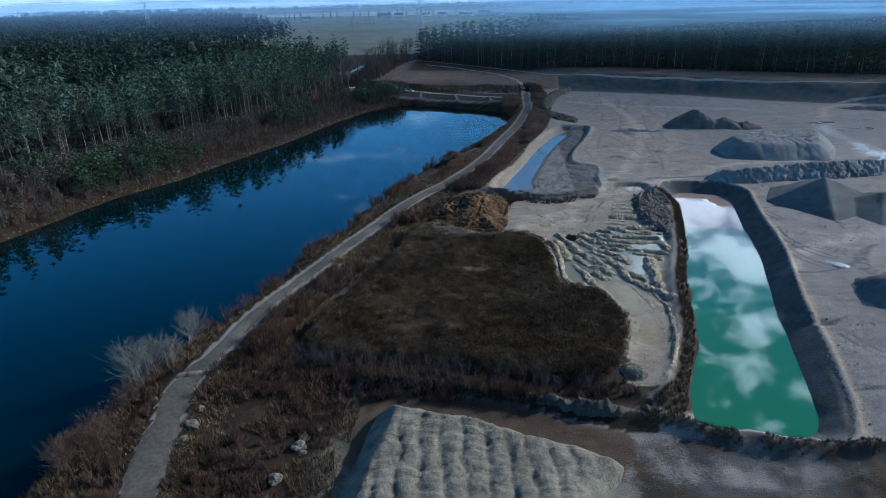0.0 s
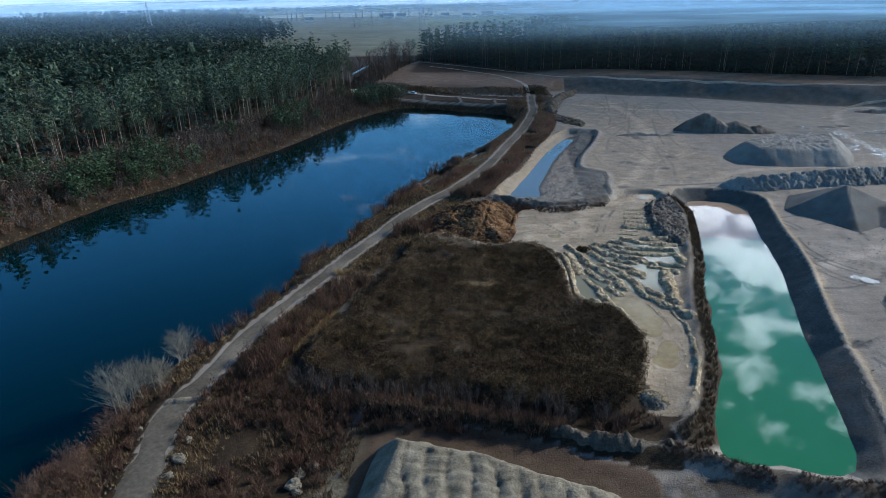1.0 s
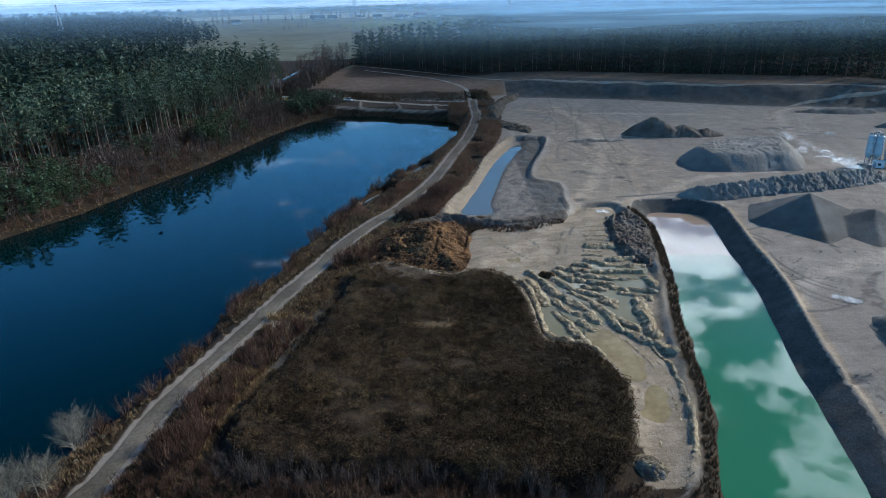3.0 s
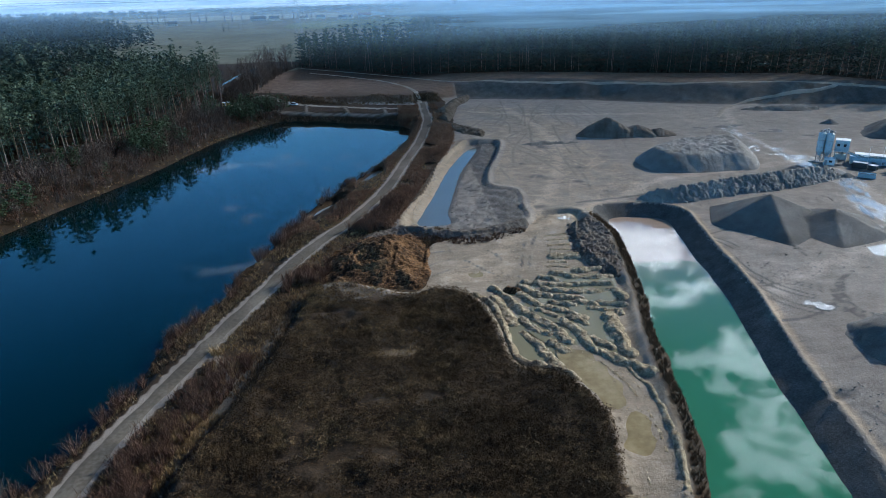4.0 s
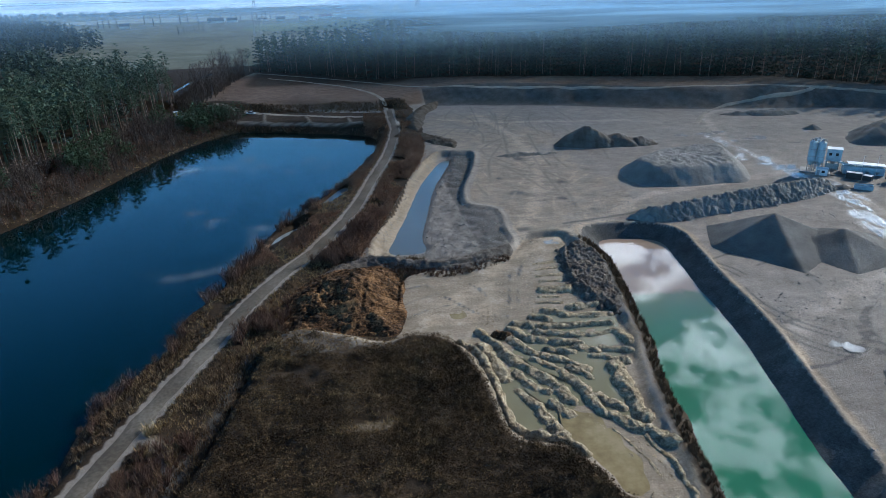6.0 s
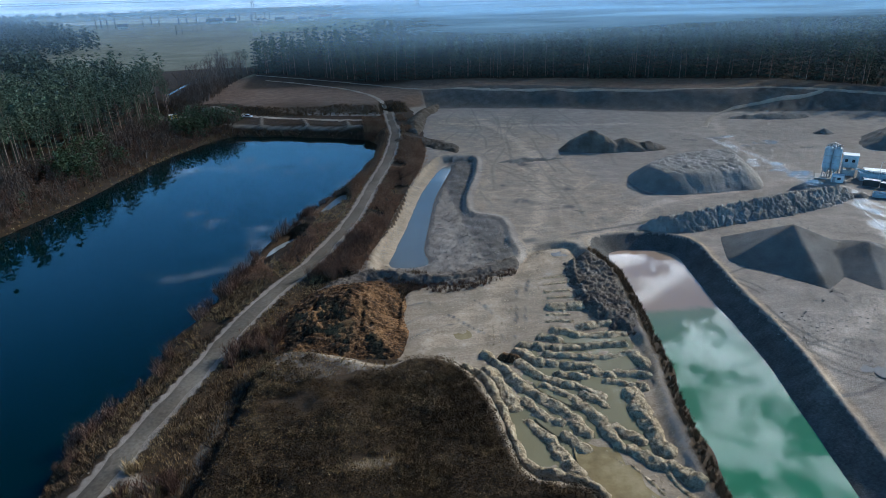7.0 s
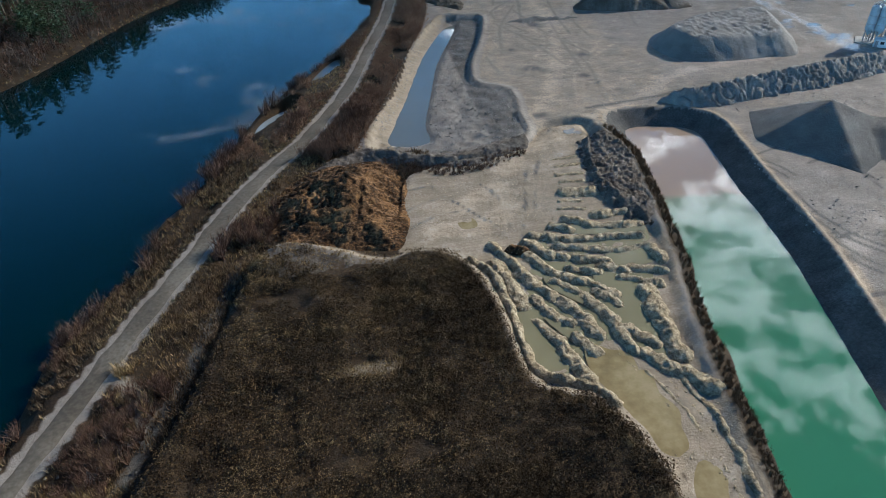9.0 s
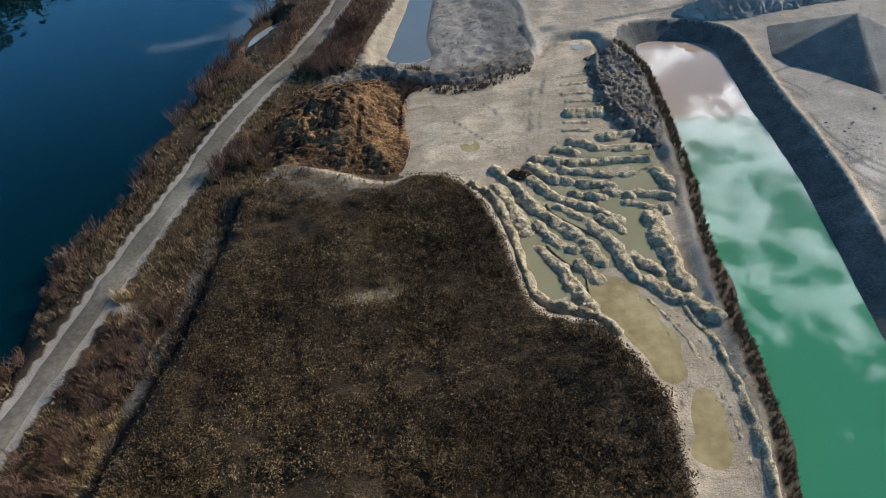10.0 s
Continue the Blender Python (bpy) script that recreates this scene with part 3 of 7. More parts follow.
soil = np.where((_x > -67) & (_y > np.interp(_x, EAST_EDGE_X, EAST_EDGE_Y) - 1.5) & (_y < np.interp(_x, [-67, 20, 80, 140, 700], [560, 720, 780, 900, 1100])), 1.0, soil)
north_track = np.interp(_x, [-61, -49, -27, -7, 9, 15], [363, 353, 340, 330, 325.4, 322])
north = (_x > -75) & (_x < 12) & (_y > 300)
soil = np.where(north & (_y < north_track - 1.5) & (d_lake > 0), 0.95, soil)
soil = np.where(north & (_y > north_track + 1.5) & (_y < north_track + 10), 0.9, soil)
soil = np.where(north & (_y >= north_track + 10) & (_y < 372), 0.25, soil)
berms = np.exp(-(line_dist(_x, _y, NORTH_BERM) / 1.3) ** 2)
for berm in CROSS_BERMS:
    berms = np.maximum(berms, 0.8 * np.exp(-(line_dist(_x, _y, berm) / 1.0) ** 2))
soil = soil * (1 - 0.75 * berms)
soil = np.where(sdf(_x, _y, CRUST) < 0, 0.6, soil)
behind = np.interp(_x, FAR_FOOT_X, FAR_FOOT_Y)
soil = np.maximum(soil, 0.9 * sm(48, 84, _y - behind + 16 * fbm(_x, _y, 0.03, 3)) * sm(900, 700, _y) * sm(-68, -54, _x))
soil = np.where(d_road < 2.2, 0.2, soil)
scrub_bank = (_x > -16) & (_x < 25) & (_y > np.interp(_x, [-16, 0, 7.5, 14.7, 20.9, 25], [76, 75.2, 73.6, 71.4, 69.6, 69])) & (_y < 82) & (d_mud > 0.5) & (d_pond > 3)
soil = np.where(scrub_bank, np.maximum(soil, 0.9), soil)
rim = np.exp(-((d_plat + 0.3) / 1.0) ** 2) * (_x > -14) * (_y > 86)
soil = soil * (1 - 0.8 * rim)
soil = soil * (1 - 0.75 * sm(1.25, 0.7, np.hypot((_x + 1.4 - 2.5 * (_y - 116)) / 4.4, (_y - 116) / 1.3) + 0.9 * fbm(_x, _y, 0.5, 3, 2)))
CRACKED = curve([(-30.2, 120), (-27.4, 116.2), (-26.6, 112.1), (-29.6, 109.2), (-30.8, 105)], 5)
cracked = np.exp(-(line_dist(_x, _y, CRACKED) / 1.3) ** 2)
WEST_DITCH = curve([(-19.6, 141), (-21.4, 131), (-23.8, 116.6), (-27.6, 103.4), (-30.2, 93.5), (-30, 86)], 5)
rubble = np.exp(-(line_dist(_x, _y, WEST_DITCH) / 1.0) ** 2)
soil = soil * (1 - 0.7 * cracked) * (1 - 0.75 * rubble)
beige = 0.54 * np.clip(sm(20, 34, _x) * sm(84, 62, _x) * sm(165, 180, _y) * sm(335, 310, _y) + 0.9 * fbm(_x, _y, 0.05, 4, 3), 0, 1) * (d_pit > 2)
bare = 0.62 * sm(1.25, 0.7, np.hypot((_x + 1.4 - 2.5 * (_y - 116)) / 4.4, (_y - 116) / 1.3) + 0.9 * fbm(_x, _y, 0.5, 3, 2))
crest = 0.75 * np.exp(-((d_pond - 5.2) / 1.0) ** 2) * (_x > 47)
surface("silt", np.maximum(np.maximum(beige, np.maximum(np.maximum(bare, 0.4 * cracked), crest)), np.maximum(np.where(d_mud < 0.5, 1.0, 0), np.maximum(np.maximum(rim, 0.6 * berms), ((d_pit < 1) & (_x < 6 + (_y - 175) * 0.26)) * 0.9))))
# The far wall's shade is put into the ground colour.
far_wall_shade = sm(-2, 3, _y - behind) * sm(30, 20, _y - behind) * (_x > 34)
# The pond's west-facing bank is coloured dark for its shade.
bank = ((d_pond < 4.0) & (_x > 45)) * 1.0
ruts = np.zeros(gx.shape)
_rr = random.Random(5)
for _ in range(34):
    cx, cy, a0, rad = _rr.uniform(54, 96), _rr.uniform(84, 150), _rr.uniform(0, 6.28), _rr.uniform(6, 22)
    arc = np.array([(cx + rad * math.cos(a0 + q * 0.16), cy + rad * 1.3 * math.sin(a0 + q * 0.16)) for q in range(9)])
    near_arc = np.minimum(line_dist(_x, _y, arc), line_dist(_x, _y, arc + np.array([1.5, 0.6])))
    ruts = np.maximum(ruts, 0.62 * np.exp(-(near_arc / 0.5) ** 2))
for _ in range(26):
    cx, cy = _rr.uniform(32, 90), _rr.uniform(190, 300)
    arc = curve([(cx, cy), (cx + _rr.uniform(-8, 8), cy + 22), (cx + _rr.uniform(-14, 18), cy + 44)], 4)
    ruts = np.maximum(ruts, 0.45 * np.exp(-(line_dist(_x, _y, arc) / 0.8) ** 2))
for px, py, pr in ((52.7, 242, 6), (50, 226, 5), (57, 216, 4), (69, 225, 4), (36, 181, 4), (53, 201, 3), (43, 208, 5), (46, 192, 4), (40, 222, 3), (58, 190.5, 3)):   # churned dark patches
    ruts = np.maximum(ruts, 0.62 * np.exp(-((_x - px) / pr) ** 2 - ((_y - py) / (pr * 0.8)) ** 2) * (0.8 + 1.2 * fbm(_x, _y, 0.35, 3, 7)))
for loop in ([(17.9, 163.7), (12.7, 161.8), (10.7, 157.5), (12.6, 154.4), (16.9, 147.8), (19.6, 144.2)], [(16, 164.1), (18.8, 157.8), (20.8, 153.8), (21.1, 148.7), (21.3, 143.9)],
             [(37.1, 176.7), (30.3, 161.4), (26.2, 147.7), (23.5, 139.1)], [(34.6, 176), (28.4, 161.4), (24.6, 147.7), (22, 140)], [(35.5, 181), (25.5, 166.4), (21.8, 163), (15.1, 164.3)],
             [(6, 146), (10, 148.5), (14, 149.5)], [(5.8, 151), (9, 153), (12.6, 154.4)], [(6, 157), (9, 157.6), (10.7, 157.5)]):
    ruts = np.maximum(ruts, 0.6 * np.exp(-(line_dist(_x, _y, curve(loop, 5)) / 0.45) ** 2) * (0.75 + 1.2 * fbm(_x, _y, 0.3, 3, 12)))
ruts = np.maximum(ruts, 0.75 * np.exp(-(line_dist(_x, _y, curve([(46.7, 182.4), (54.9, 185), (64.6, 186.5), (70.1, 188.6)], 5)) / 0.9) ** 2))
ruts = ruts * (d_pond > 5) * (d_pit > 3)
# Dark rubble of the pit floor, plus the east wall's shade as colour.
pit_floor_and_shade = ((d_pit < -1) & (_x > 9 + (_y - 175) * 0.26)) * 0.3 + ((d_pit < 0.3) & (_x > 24)) * 0.3
surface("dark", np.maximum(0.85 * rubble, np.maximum(np.maximum(np.maximum(far_wall_shade, np.maximum(ruts, pit_floor_and_shade)), bank), np.maximum((line_dist(_x, _y, SOUTH_BANK) < 1.5) * 0.7, 0.85 * sm(19.5, 22, _x) * sm(69, 66.5, _y) * (0.8 + 0.9 * fbm(_x, _y, 0.3, 3, 4))))))
fallow = sm(2, 9, _y - behind + 8 * fbm(_x, _y, 0.06, 3)) * sm(40, 28, _x) * sm(500, 440, _y)
DITCH = curve([(-15.5, 75.6), (-7.4, 75.8), (0, 74.6), (7.5, 73), (14.7, 70.8), (20.9, 68.8), (20.4, 63.2), (12, 58), (-12, 58)], 4, True)
front = sm(1.0, -0.6, sdf(_x, _y, DITCH) + 0.8 * fbm(_x, _y, 0.3, 3))
surface("brown", np.maximum(np.maximum(fallow, sm(18, 26, _y - behind) * 0.95), front))
GREEN = curve([(-15, 76.4), (-18, 72.2), (-19.4, 65.8), (-20, 56), (-14, 50), (-13.6, 60), (-13.8, 72)], 4, True)
muddy = sm(17, 22, _x) * sm(70, 67.5, _y) * (0.49 + 0.7 * fbm(_x, _y, 0.16, 4, 11))
muddy = np.maximum(muddy, 0.56 * np.exp(-(line_dist(_x, _y, SOUTH_BANK) / 2.0) ** 2))
muddy = np.maximum(muddy, np.maximum(0.52 * front, 0.46 * sm(0.8, -0.6, sdf(_x, _y, GREEN))))
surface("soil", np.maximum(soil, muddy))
surface("grass", np.maximum(0.5 * sm(0.8, -0.6, sdf(_x, _y, GREEN)), np.maximum(sm(455, 480, _y) * (_x < -60), sm(560, 600, _y))))
TRACKS = [curve([(24, 160), (38, 185), (50, 215), (58, 260), (52, 320)]), curve([(30, 168), (60, 186), (74, 198), (110, 206), (128, 214), (126, 240), (144, 290), (172, 302), (230, 333)]),
          curve([(60, 120), (72, 132), (90, 140), (112, 154), (127, 190), (128, 214)]), curve([(14, 150), (22, 156), (20, 146), (10, 145)]),
          curve([(36.5, 66), (50, 63.5), (70, 64), (100, 80)]), curve([(36, 312), (60, 300), (110, 290)])]
trk = np.zeros(gx.shape)
for _ in range(9):   # wheel tracks fanning out from the haul road
    cx, cy = _rr.uniform(24, 60), _rr.uniform(170, 290)
    TRACKS.append(curve([(cx, cy), (cx + _rr.uniform(-4, 12), cy + 18), (cx + _rr.uniform(-6, 26), cy + 36)], 4))
for k, tr in enumerate(TRACKS):
    d = line_dist(_x, _y, tr)
    trk = np.maximum(trk, (0.75 if k < 6 else 0.5) * np.exp(-(d / (2.6 if k < 6 else 0.7)) ** 2))
surface("track", trk)
WET = curve([(106, 146), (110, 155), (115, 168), (121, 181), (127, 195), (124, 208), (124.6, 232), (125, 254)])
surface("wet", np.maximum(0.95 * np.exp(-(line_dist(_x, _y, WET) / 4.6) ** 2) * (1 - 0.42 * sm(198, 212, _y)) * (0.62 + 1.5 * fbm(_x * 1.6, _y * 0.35, 0.35, 3, 8)), np.where((d_mud < 0), 0.3, 0)))


def fan_mesh(name, outline, z, mat, cell=None):
    """A flat sheet of water inside an outline."""
    bm = bmesh.new()
    bm.faces.new([bm.verts.new((p[0], p[1], z)) for p in outline])
    bmesh.ops.triangulate(bm, faces=bm.faces[:])
    return part(name, bm, mat)


def grown(poly, d):
    c = poly.mean(0)
    nxt, prv = np.roll(poly, -1, 0), np.roll(poly, 1, 0)
    t = nxt - prv
    nrm = np.stack([t[:, 1], -t[:, 0]], -1) / np.maximum(np.linalg.norm(t, axis=1), 1e-6)[:, None]
    a = np.sum(poly[:, 0] * nxt[:, 1] - poly[:, 1] * nxt[:, 0])
    return poly + nrm * (d if a > 0 else -d)


tagged(fan_mesh("lake_water", grown(LAKE, 2.0), LAKE_Z, M_LAKE), "deep blue still lake water", "lake", kind="structure")
tagged(fan_mesh("pond_water", grown(POND, 1.2), POND_Z, M_POND), "milky turquoise pond water over pale sand", "pond", kind="structure")
tagged(fan_mesh("pool_water", grown(POOL, 1.0), POOL_Z, M_WETPOOL), "pool water in a gravel pit, cloud reflection in its grey", "pool", kind="structure")


def puddle(points, z=None, mat=M_PUDDLE, label="shallow greenish puddle in pale silt", reach=0.0):
    c = grown(curve(points, 4, True), reach)
    if z is None:
        q = np.vstack([c, c * 0.5 + c.mean(0) * 0.5])
        z = float(np.percentile(height(q[:, 0], q[:, 1]), 55)) + 0.015
    tagged(fan_mesh("puddle", c, z, mat), label, "puddle", "puddles of the quarry", "structure")


def ribbon(name, line, widths, mat, lift=0.05, wob=0.14, kind="structure", label="", category="road"):
    """A strip laid on the ground along a line."""
    t = np.gradient(line, axis=0)
    t /= np.linalg.norm(t, axis=1)[:, None]
    nrm = np.stack([-t[:, 1], t[:, 0]], -1)
    cols = np.linspace(-1, 1, 7)
    w = np.asarray(widths) / 2
    edge = 1 + wob * fbm(line[:, 0], line[:, 1], 0.25, 3)
    p = line[:, None, :] + nrm[:, None, :] * (cols[None, :, None] * (w * edge)[:, None, None])
    z = height(p[..., 0], p[..., 1]) + lift + 0.06 * (1 - cols ** 2)[None, :] - 0.1 * (np.abs(cols) > 0.9)[None, :]
    n = len(line)
    i = np.arange(n * 7).reshape(n, 7)
    f = np.stack([i[:-1, :-1], i[1:, :-1], i[1:, 1:], i[:-1, 1:]], -1).reshape(-1, 4)
    ob = link_mesh(name, np.dstack([p, z]).reshape(-1, 3), f, mat)
    return tagged(ob, label, category, kind=kind)


def fine_line(line, step=1.0):
    s = np.concatenate([[0], np.cumsum(np.linalg.norm(np.diff(line, axis=0), axis=1))])
    u = np.arange(0, s[-1], step)
    return np.stack([np.interp(u, s, line[:, 0]), np.interp(u, s, line[:, 1])], -1)


_r = fine_line(ROAD, 0.9)
ribbon("road", _r, np.interp(_r[:, 1], [45, 75, 82, 110, 170, 190, 340], [5.0, 4.4, 3.0, 2.8, 3.4, 2.8, 3.2]), M_ROAD, wob=0.4, label="pale grey compacted gravel lakeside road")
_r = fine_line(curve([(14.8, 322), (9, 325.4), (-6.9, 330.2), (-27.3, 340.1), (-48.9, 352.9), (-61, 363), (-69, 366), (-76, 361), (-80, 354)]), 1.5)
ribbon("road", _r, np.full(len(_r), 3.6), M_TRACK, label="pale gravel track along the lake's far end")
_r = fine_line(curve([(15.4, 338), (9.7, 369), (-1.8, 397), (-21.6, 422), (-50, 450)]), 1.5)
ribbon("road", _r, np.full(len(_r), 2.4), M_TRACK, label="narrow gravel track across brown fallow ground")
_r = fine_line(curve([(-59, 478), (-32, 453), (-10, 434), (9, 411.5), (31, 376), (48, 363.5), (75, 352.5), (103, 341), (125, 332), (149, 322.5), (173, 316), (197, 309), (206, 305)]), 1.5)
ribbon("road", _r, np.full(len(_r), 2.2), M_TRACK, label="gravel track along the edge of the wood")
_r = fine_line(curve([(132, 276), (151.4, 299.7), (175, 304), (199.5, 304.5), (205.4, 305), (229, 292), (262, 276)]), 1.5)
ribbon("road", _r, np.full(len(_r), 2.2), M_TRACK, label="pale ramp road up the quarry wall")

_r = fine_line(curve([(-97, 405), (-95.3, 420), (-94.7, 455), (-91, 492)]), 1.5)
ribbon("stream", _r, np.full(len(_r), 1.6), M_WETPOOL, 0.12, 0.3, label="narrow pale stream between leafless trees", category="stream")


# ---- heaps of gravel and earth ----
def heap(name, outline, slope, cap, mat, label, category="heap", group="", step=0.7, rough=0.35, freq=0.35, gully=0.0, top=None, n=4, flow=None):
    """Loose material at its angle of repose over an outline, flattened at cap metres; top(x, y) shapes the flat part."""
    poly = curve(outline, n, True)
    lo, hi = poly.min(0) - step, poly.max(0) + step
    X, Y = np.meshgrid(np.arange(lo[0], hi[0] + step, step), np.arange(lo[1], hi[1] + step, step))
    wig = fbm(X, Y, freq * 0.5, 3, 3)
    d = -sdf(X, Y, poly) + 1.2 * wig * (1 if rough > 0.2 else 0.5)
    h = slope * d
    crown = cap + 0 * X if top is None else cap + top(X, Y)
    k = np.clip((h - crown) / 1.2 + 0.5, 0, 1)
    h = np.minimum(h, crown) - 0.15 * k * (1 - k) * 4
    body = sm(0.0, 1.0, d)
    h = h + body * rough * (0.75 * fbm(X, Y, freq, 3, 1) + 0.4 * fbm(X, Y, freq * 3.5, 3, 8))
    if gully and flow is not None:   # runnels down the face, across the crest's direction
        fc, fs = math.cos(radians(flow)), math.sin(radians(flow))
        u, v_ = X * fc + Y * fs, (Y * fc - X * fs) * 0.16
        h = h - body * gully * (np.exp(-(np.abs(fbm(u + 0.8 * wig, v_, freq, 3, 6)) / 0.07) ** 2) + 0.5 * np.exp(-(np.abs(fbm(u, v_, freq * 2.4, 3, 2)) / 0.08) ** 2))
    elif gully:
        g = np.abs(fbm(X + 2 * wig, Y, freq * 0.7, 4, 6))
        h = h - body * gully * np.exp(-(g / 0.06) ** 2) - body * gully * 0.6 * np.exp(-(np.abs(fbm(X, Y, freq * 1.6, 3, 11)) / 0.05) ** 2)
    Z = height(X, Y) + h - 0.1
    keep = d > -step * 1.2
    ny_, nx_ = X.shape
    i = np.arange(nx_ * ny_).reshape(ny_, nx_)
    f = np.stack([i[:-1, :-1], i[:-1, 1:], i[1:, 1:], i[1:, :-1]], -1)
    fk = keep[:-1, :-1] & keep[:-1, 1:] & keep[1:, 1:] & keep[1:, :-1]
    f = f[fk]
    used, inv = np.unique(f, return_inverse=True)
    v = np.stack([X, Y, Z], -1).reshape(-1, 3)[used]
    ob = link_mesh(name, v, inv.reshape(-1, 4), mat)
    return tagged(ob, label, category, group)


def stockpile_top(x, y):
    """Rows of tipped loads, pushed together."""
    row = np.abs(np.sin((x * 0.96 + y * 0.12 + 0.8 * fbm(x, y, 0.25, 2)) * 1.25))
    load = np.abs(np.sin((y * 0.9 - x * 0.12 + 1.8 * fbm(x, y, 0.3, 3, 4)) * 1.9))
    return 0.4 * row ** 0.6 + 0.2 * load ** 0.8 + 0.18 * fbm(x, y, 0.7, 3) - 1.3 * sm(10, 19, x) * sm(66, 58, y)


heap("gravel_stockpile", [(-13.8, 40), (-13.8, 55), (-13.2, 64), (-11.6, 71.8), (-7, 72.2), (2.4, 70.4), (9.8, 67.4), (17, 65), (19.8, 62), (16, 56), (12, 40)],
     0.95, 2.6, M_PILE, "flat-topped pale gravel stockpile with rows of tipped loads", "gravel heap", step=0.3, rough=0.18, freq=0.6, top=stockpile_top)
def pyramid(x, y, px, py, high, slope, ways):
    """Plane faces that fall from one peak towards each of the given compass turns, in degrees from +x."""
    return high - slope * np.maximum.reduce([(x - px) * math.cos(radians(w_)) + (y - py) * math.sin(radians(w_)) for w_ in ways])


heap("gravel_mound", [(74, 176), (73, 150), (78, 138), (96, 136), (110, 140), (121, 158), (113, 172), (104, 170), (98, 178), (86, 182)],
     2.0, 0.0, M_DARKGRAVEL, "large pyramid-shaped heap of dark grey gravel", "gravel heap", "gravel heaps of the quarry", step=0.45, rough=0.1, freq=0.16, gully=0.08, flow=-25, n=2,
     top=lambda x, y: np.maximum(pyramid(x, y, 86, 163, 6.2, 0.5, (212, 302, 20, 95, 155)), pyramid(x, y, 97, 156, 4.4, 0.42, (205, 285, 345, 60, 130))))
heap("gravel_mound", [(77.7, 223), (76, 211), (80, 204.2), (89.5, 202.4), (98.5, 203), (108, 204.2), (115, 217), (118.6, 233), (110, 236), (92, 232)],
     0.8, 4.6, M_GRAVEL, "broad flat-topped heap of grey gravel with a rutted crown", "gravel heap", "gravel heaps of the quarry", step=0.5, rough=0.2, freq=0.3, gully=0.15, flow=0,
     top=lambda x, y: 0.22 * np.abs(np.sin(x * 1.3 + 0.5 * y + 1.6 * fbm(x, y, 0.25, 2))) + 0.4 * fbm(x, y, 0.9, 4) - 0.8 * sm(86, 100, x) * sm(214, 204, y))
heap("gravel_mound", [(68.5, 259), (68, 254), (74, 251.5), (85.5, 248.5), (104, 249), (104, 256), (90, 262), (78, 264)],
     1.2, 7.2, M_HEAP, "pointed dark spoil heap on the pale quarry floor", "gravel heap", "gravel heaps of the quarry", step=0.45, rough=0.3, freq=0.5, gully=0.3, flow=0, n=3, top=lambda x, y: np.maximum(np.maximum(-0.62 * np.hypot(x - 79.0, y - 255), -3.4 - 0.42 * np.hypot(x - 90, y - 254)), -4.6 - 0.4 * np.hypot(x - 98, y - 253)))
heap("gravel_bank", [(63, 184), (66, 180), (74, 178.4), (84, 179.8), (98, 181.8), (111.5, 185.4), (122, 189.6), (126, 193), (121, 196.4), (108, 194), (92, 190), (78, 187), (68, 186)],
     0.9, 4.3, M_GRAVEL, "long ridge of grey spoil with a gullied face", "gravel bank", step=0.3, rough=0.22, freq=2.6, gully=0.2, flow=20)
heap("gravel_mound", [(68.5, 112), (72, 115.5), (80, 118), (88, 114), (88, 104), (76, 101), (69, 104.5)],
     0.6, 3.2, M_DARKGRAVEL, "low rough heap of dark gravel", "gravel heap", "gravel heaps of the quarry", step=0.5, rough=0.7, freq=0.5, gully=0.4)
heap("gravel_mound", [(163, 257), (167, 254.5), (171, 257), (168, 261)], 0.62, 3.0, M_DARKGRAVEL, "small cone of dark gravel", "gravel heap", "gravel heaps of the quarry", step=0.6)
heap("gravel_mound", [(165, 236), (175, 228), (192, 230), (205, 240), (200, 252), (180, 252)], 0.6, 6.5, M_DARKGRAVEL, "big dark gravel heap behind the silos", "gravel heap",
     "gravel heaps of the quarry", step=1.0, rough=0.6)
heap("gravel_mound", [(150, 290), (158, 284), (176, 281), (182, 285), (170, 291)], 0.5, 1.6, M_DARKGRAVEL, "long low heap of dark gravel", "gravel heap",
     "gravel heaps of the quarry", step=0.8, rough=0.8)
heap("gravel_mound", [(119, 166), (117, 158), (124, 150), (136, 152), (136, 166), (127, 172)], 0.62, 5.5, M_DARKGRAVEL, "cone of dark gravel beside the wet track", "gravel heap",
     "gravel heaps of the quarry", step=0.7)
heap("gravel_mound", [(124.5, 192), (127, 190.4), (130, 192), (127.5, 195)], 0.62, 1.8, M_DARKGRAVEL, "little dark gravel heap by a trough", "gravel heap",
     "gravel heaps of the quarry", step=0.5)
def crags(x, y):
    """Slumped earth: benches and furrows, a smooth fall to the east, a dark gully in between."""
    bench = np.abs(fbm(x * 0.9, y * 0.5, 0.32, 4, 4))
    return 0.9 * sm(-6, -1, x) - 0.5 * sm(1, 5, x) - 1.2 * sm(-5, -12, x) + (0.4 + 2.2 * sm(1, -2, x)) * np.minimum(bench, 0.35) + 0.45 * fbm(x * 1.6, y * 0.7, 0.8, 3, 7) - 0.8 * np.exp(-((x + 1.2 - 0.1 * (y - 155)) / 0.6) ** 2)


heap("earth_mound", [(-14.5, 146), (-16.4, 154), (-13.4, 163), (-6.5, 168.2), (4.2, 167.6), (6.4, 158), (6.0, 149), (4.0, 140.8), (0, 140.8), (-6, 142.6)],
     0.46, 2.7, M_REDEARTH, "rust-brown heap of gullied earth", "earth heap", step=0.2, rough=0.75, freq=0.4, gully=0.35, flow=80, top=crags)
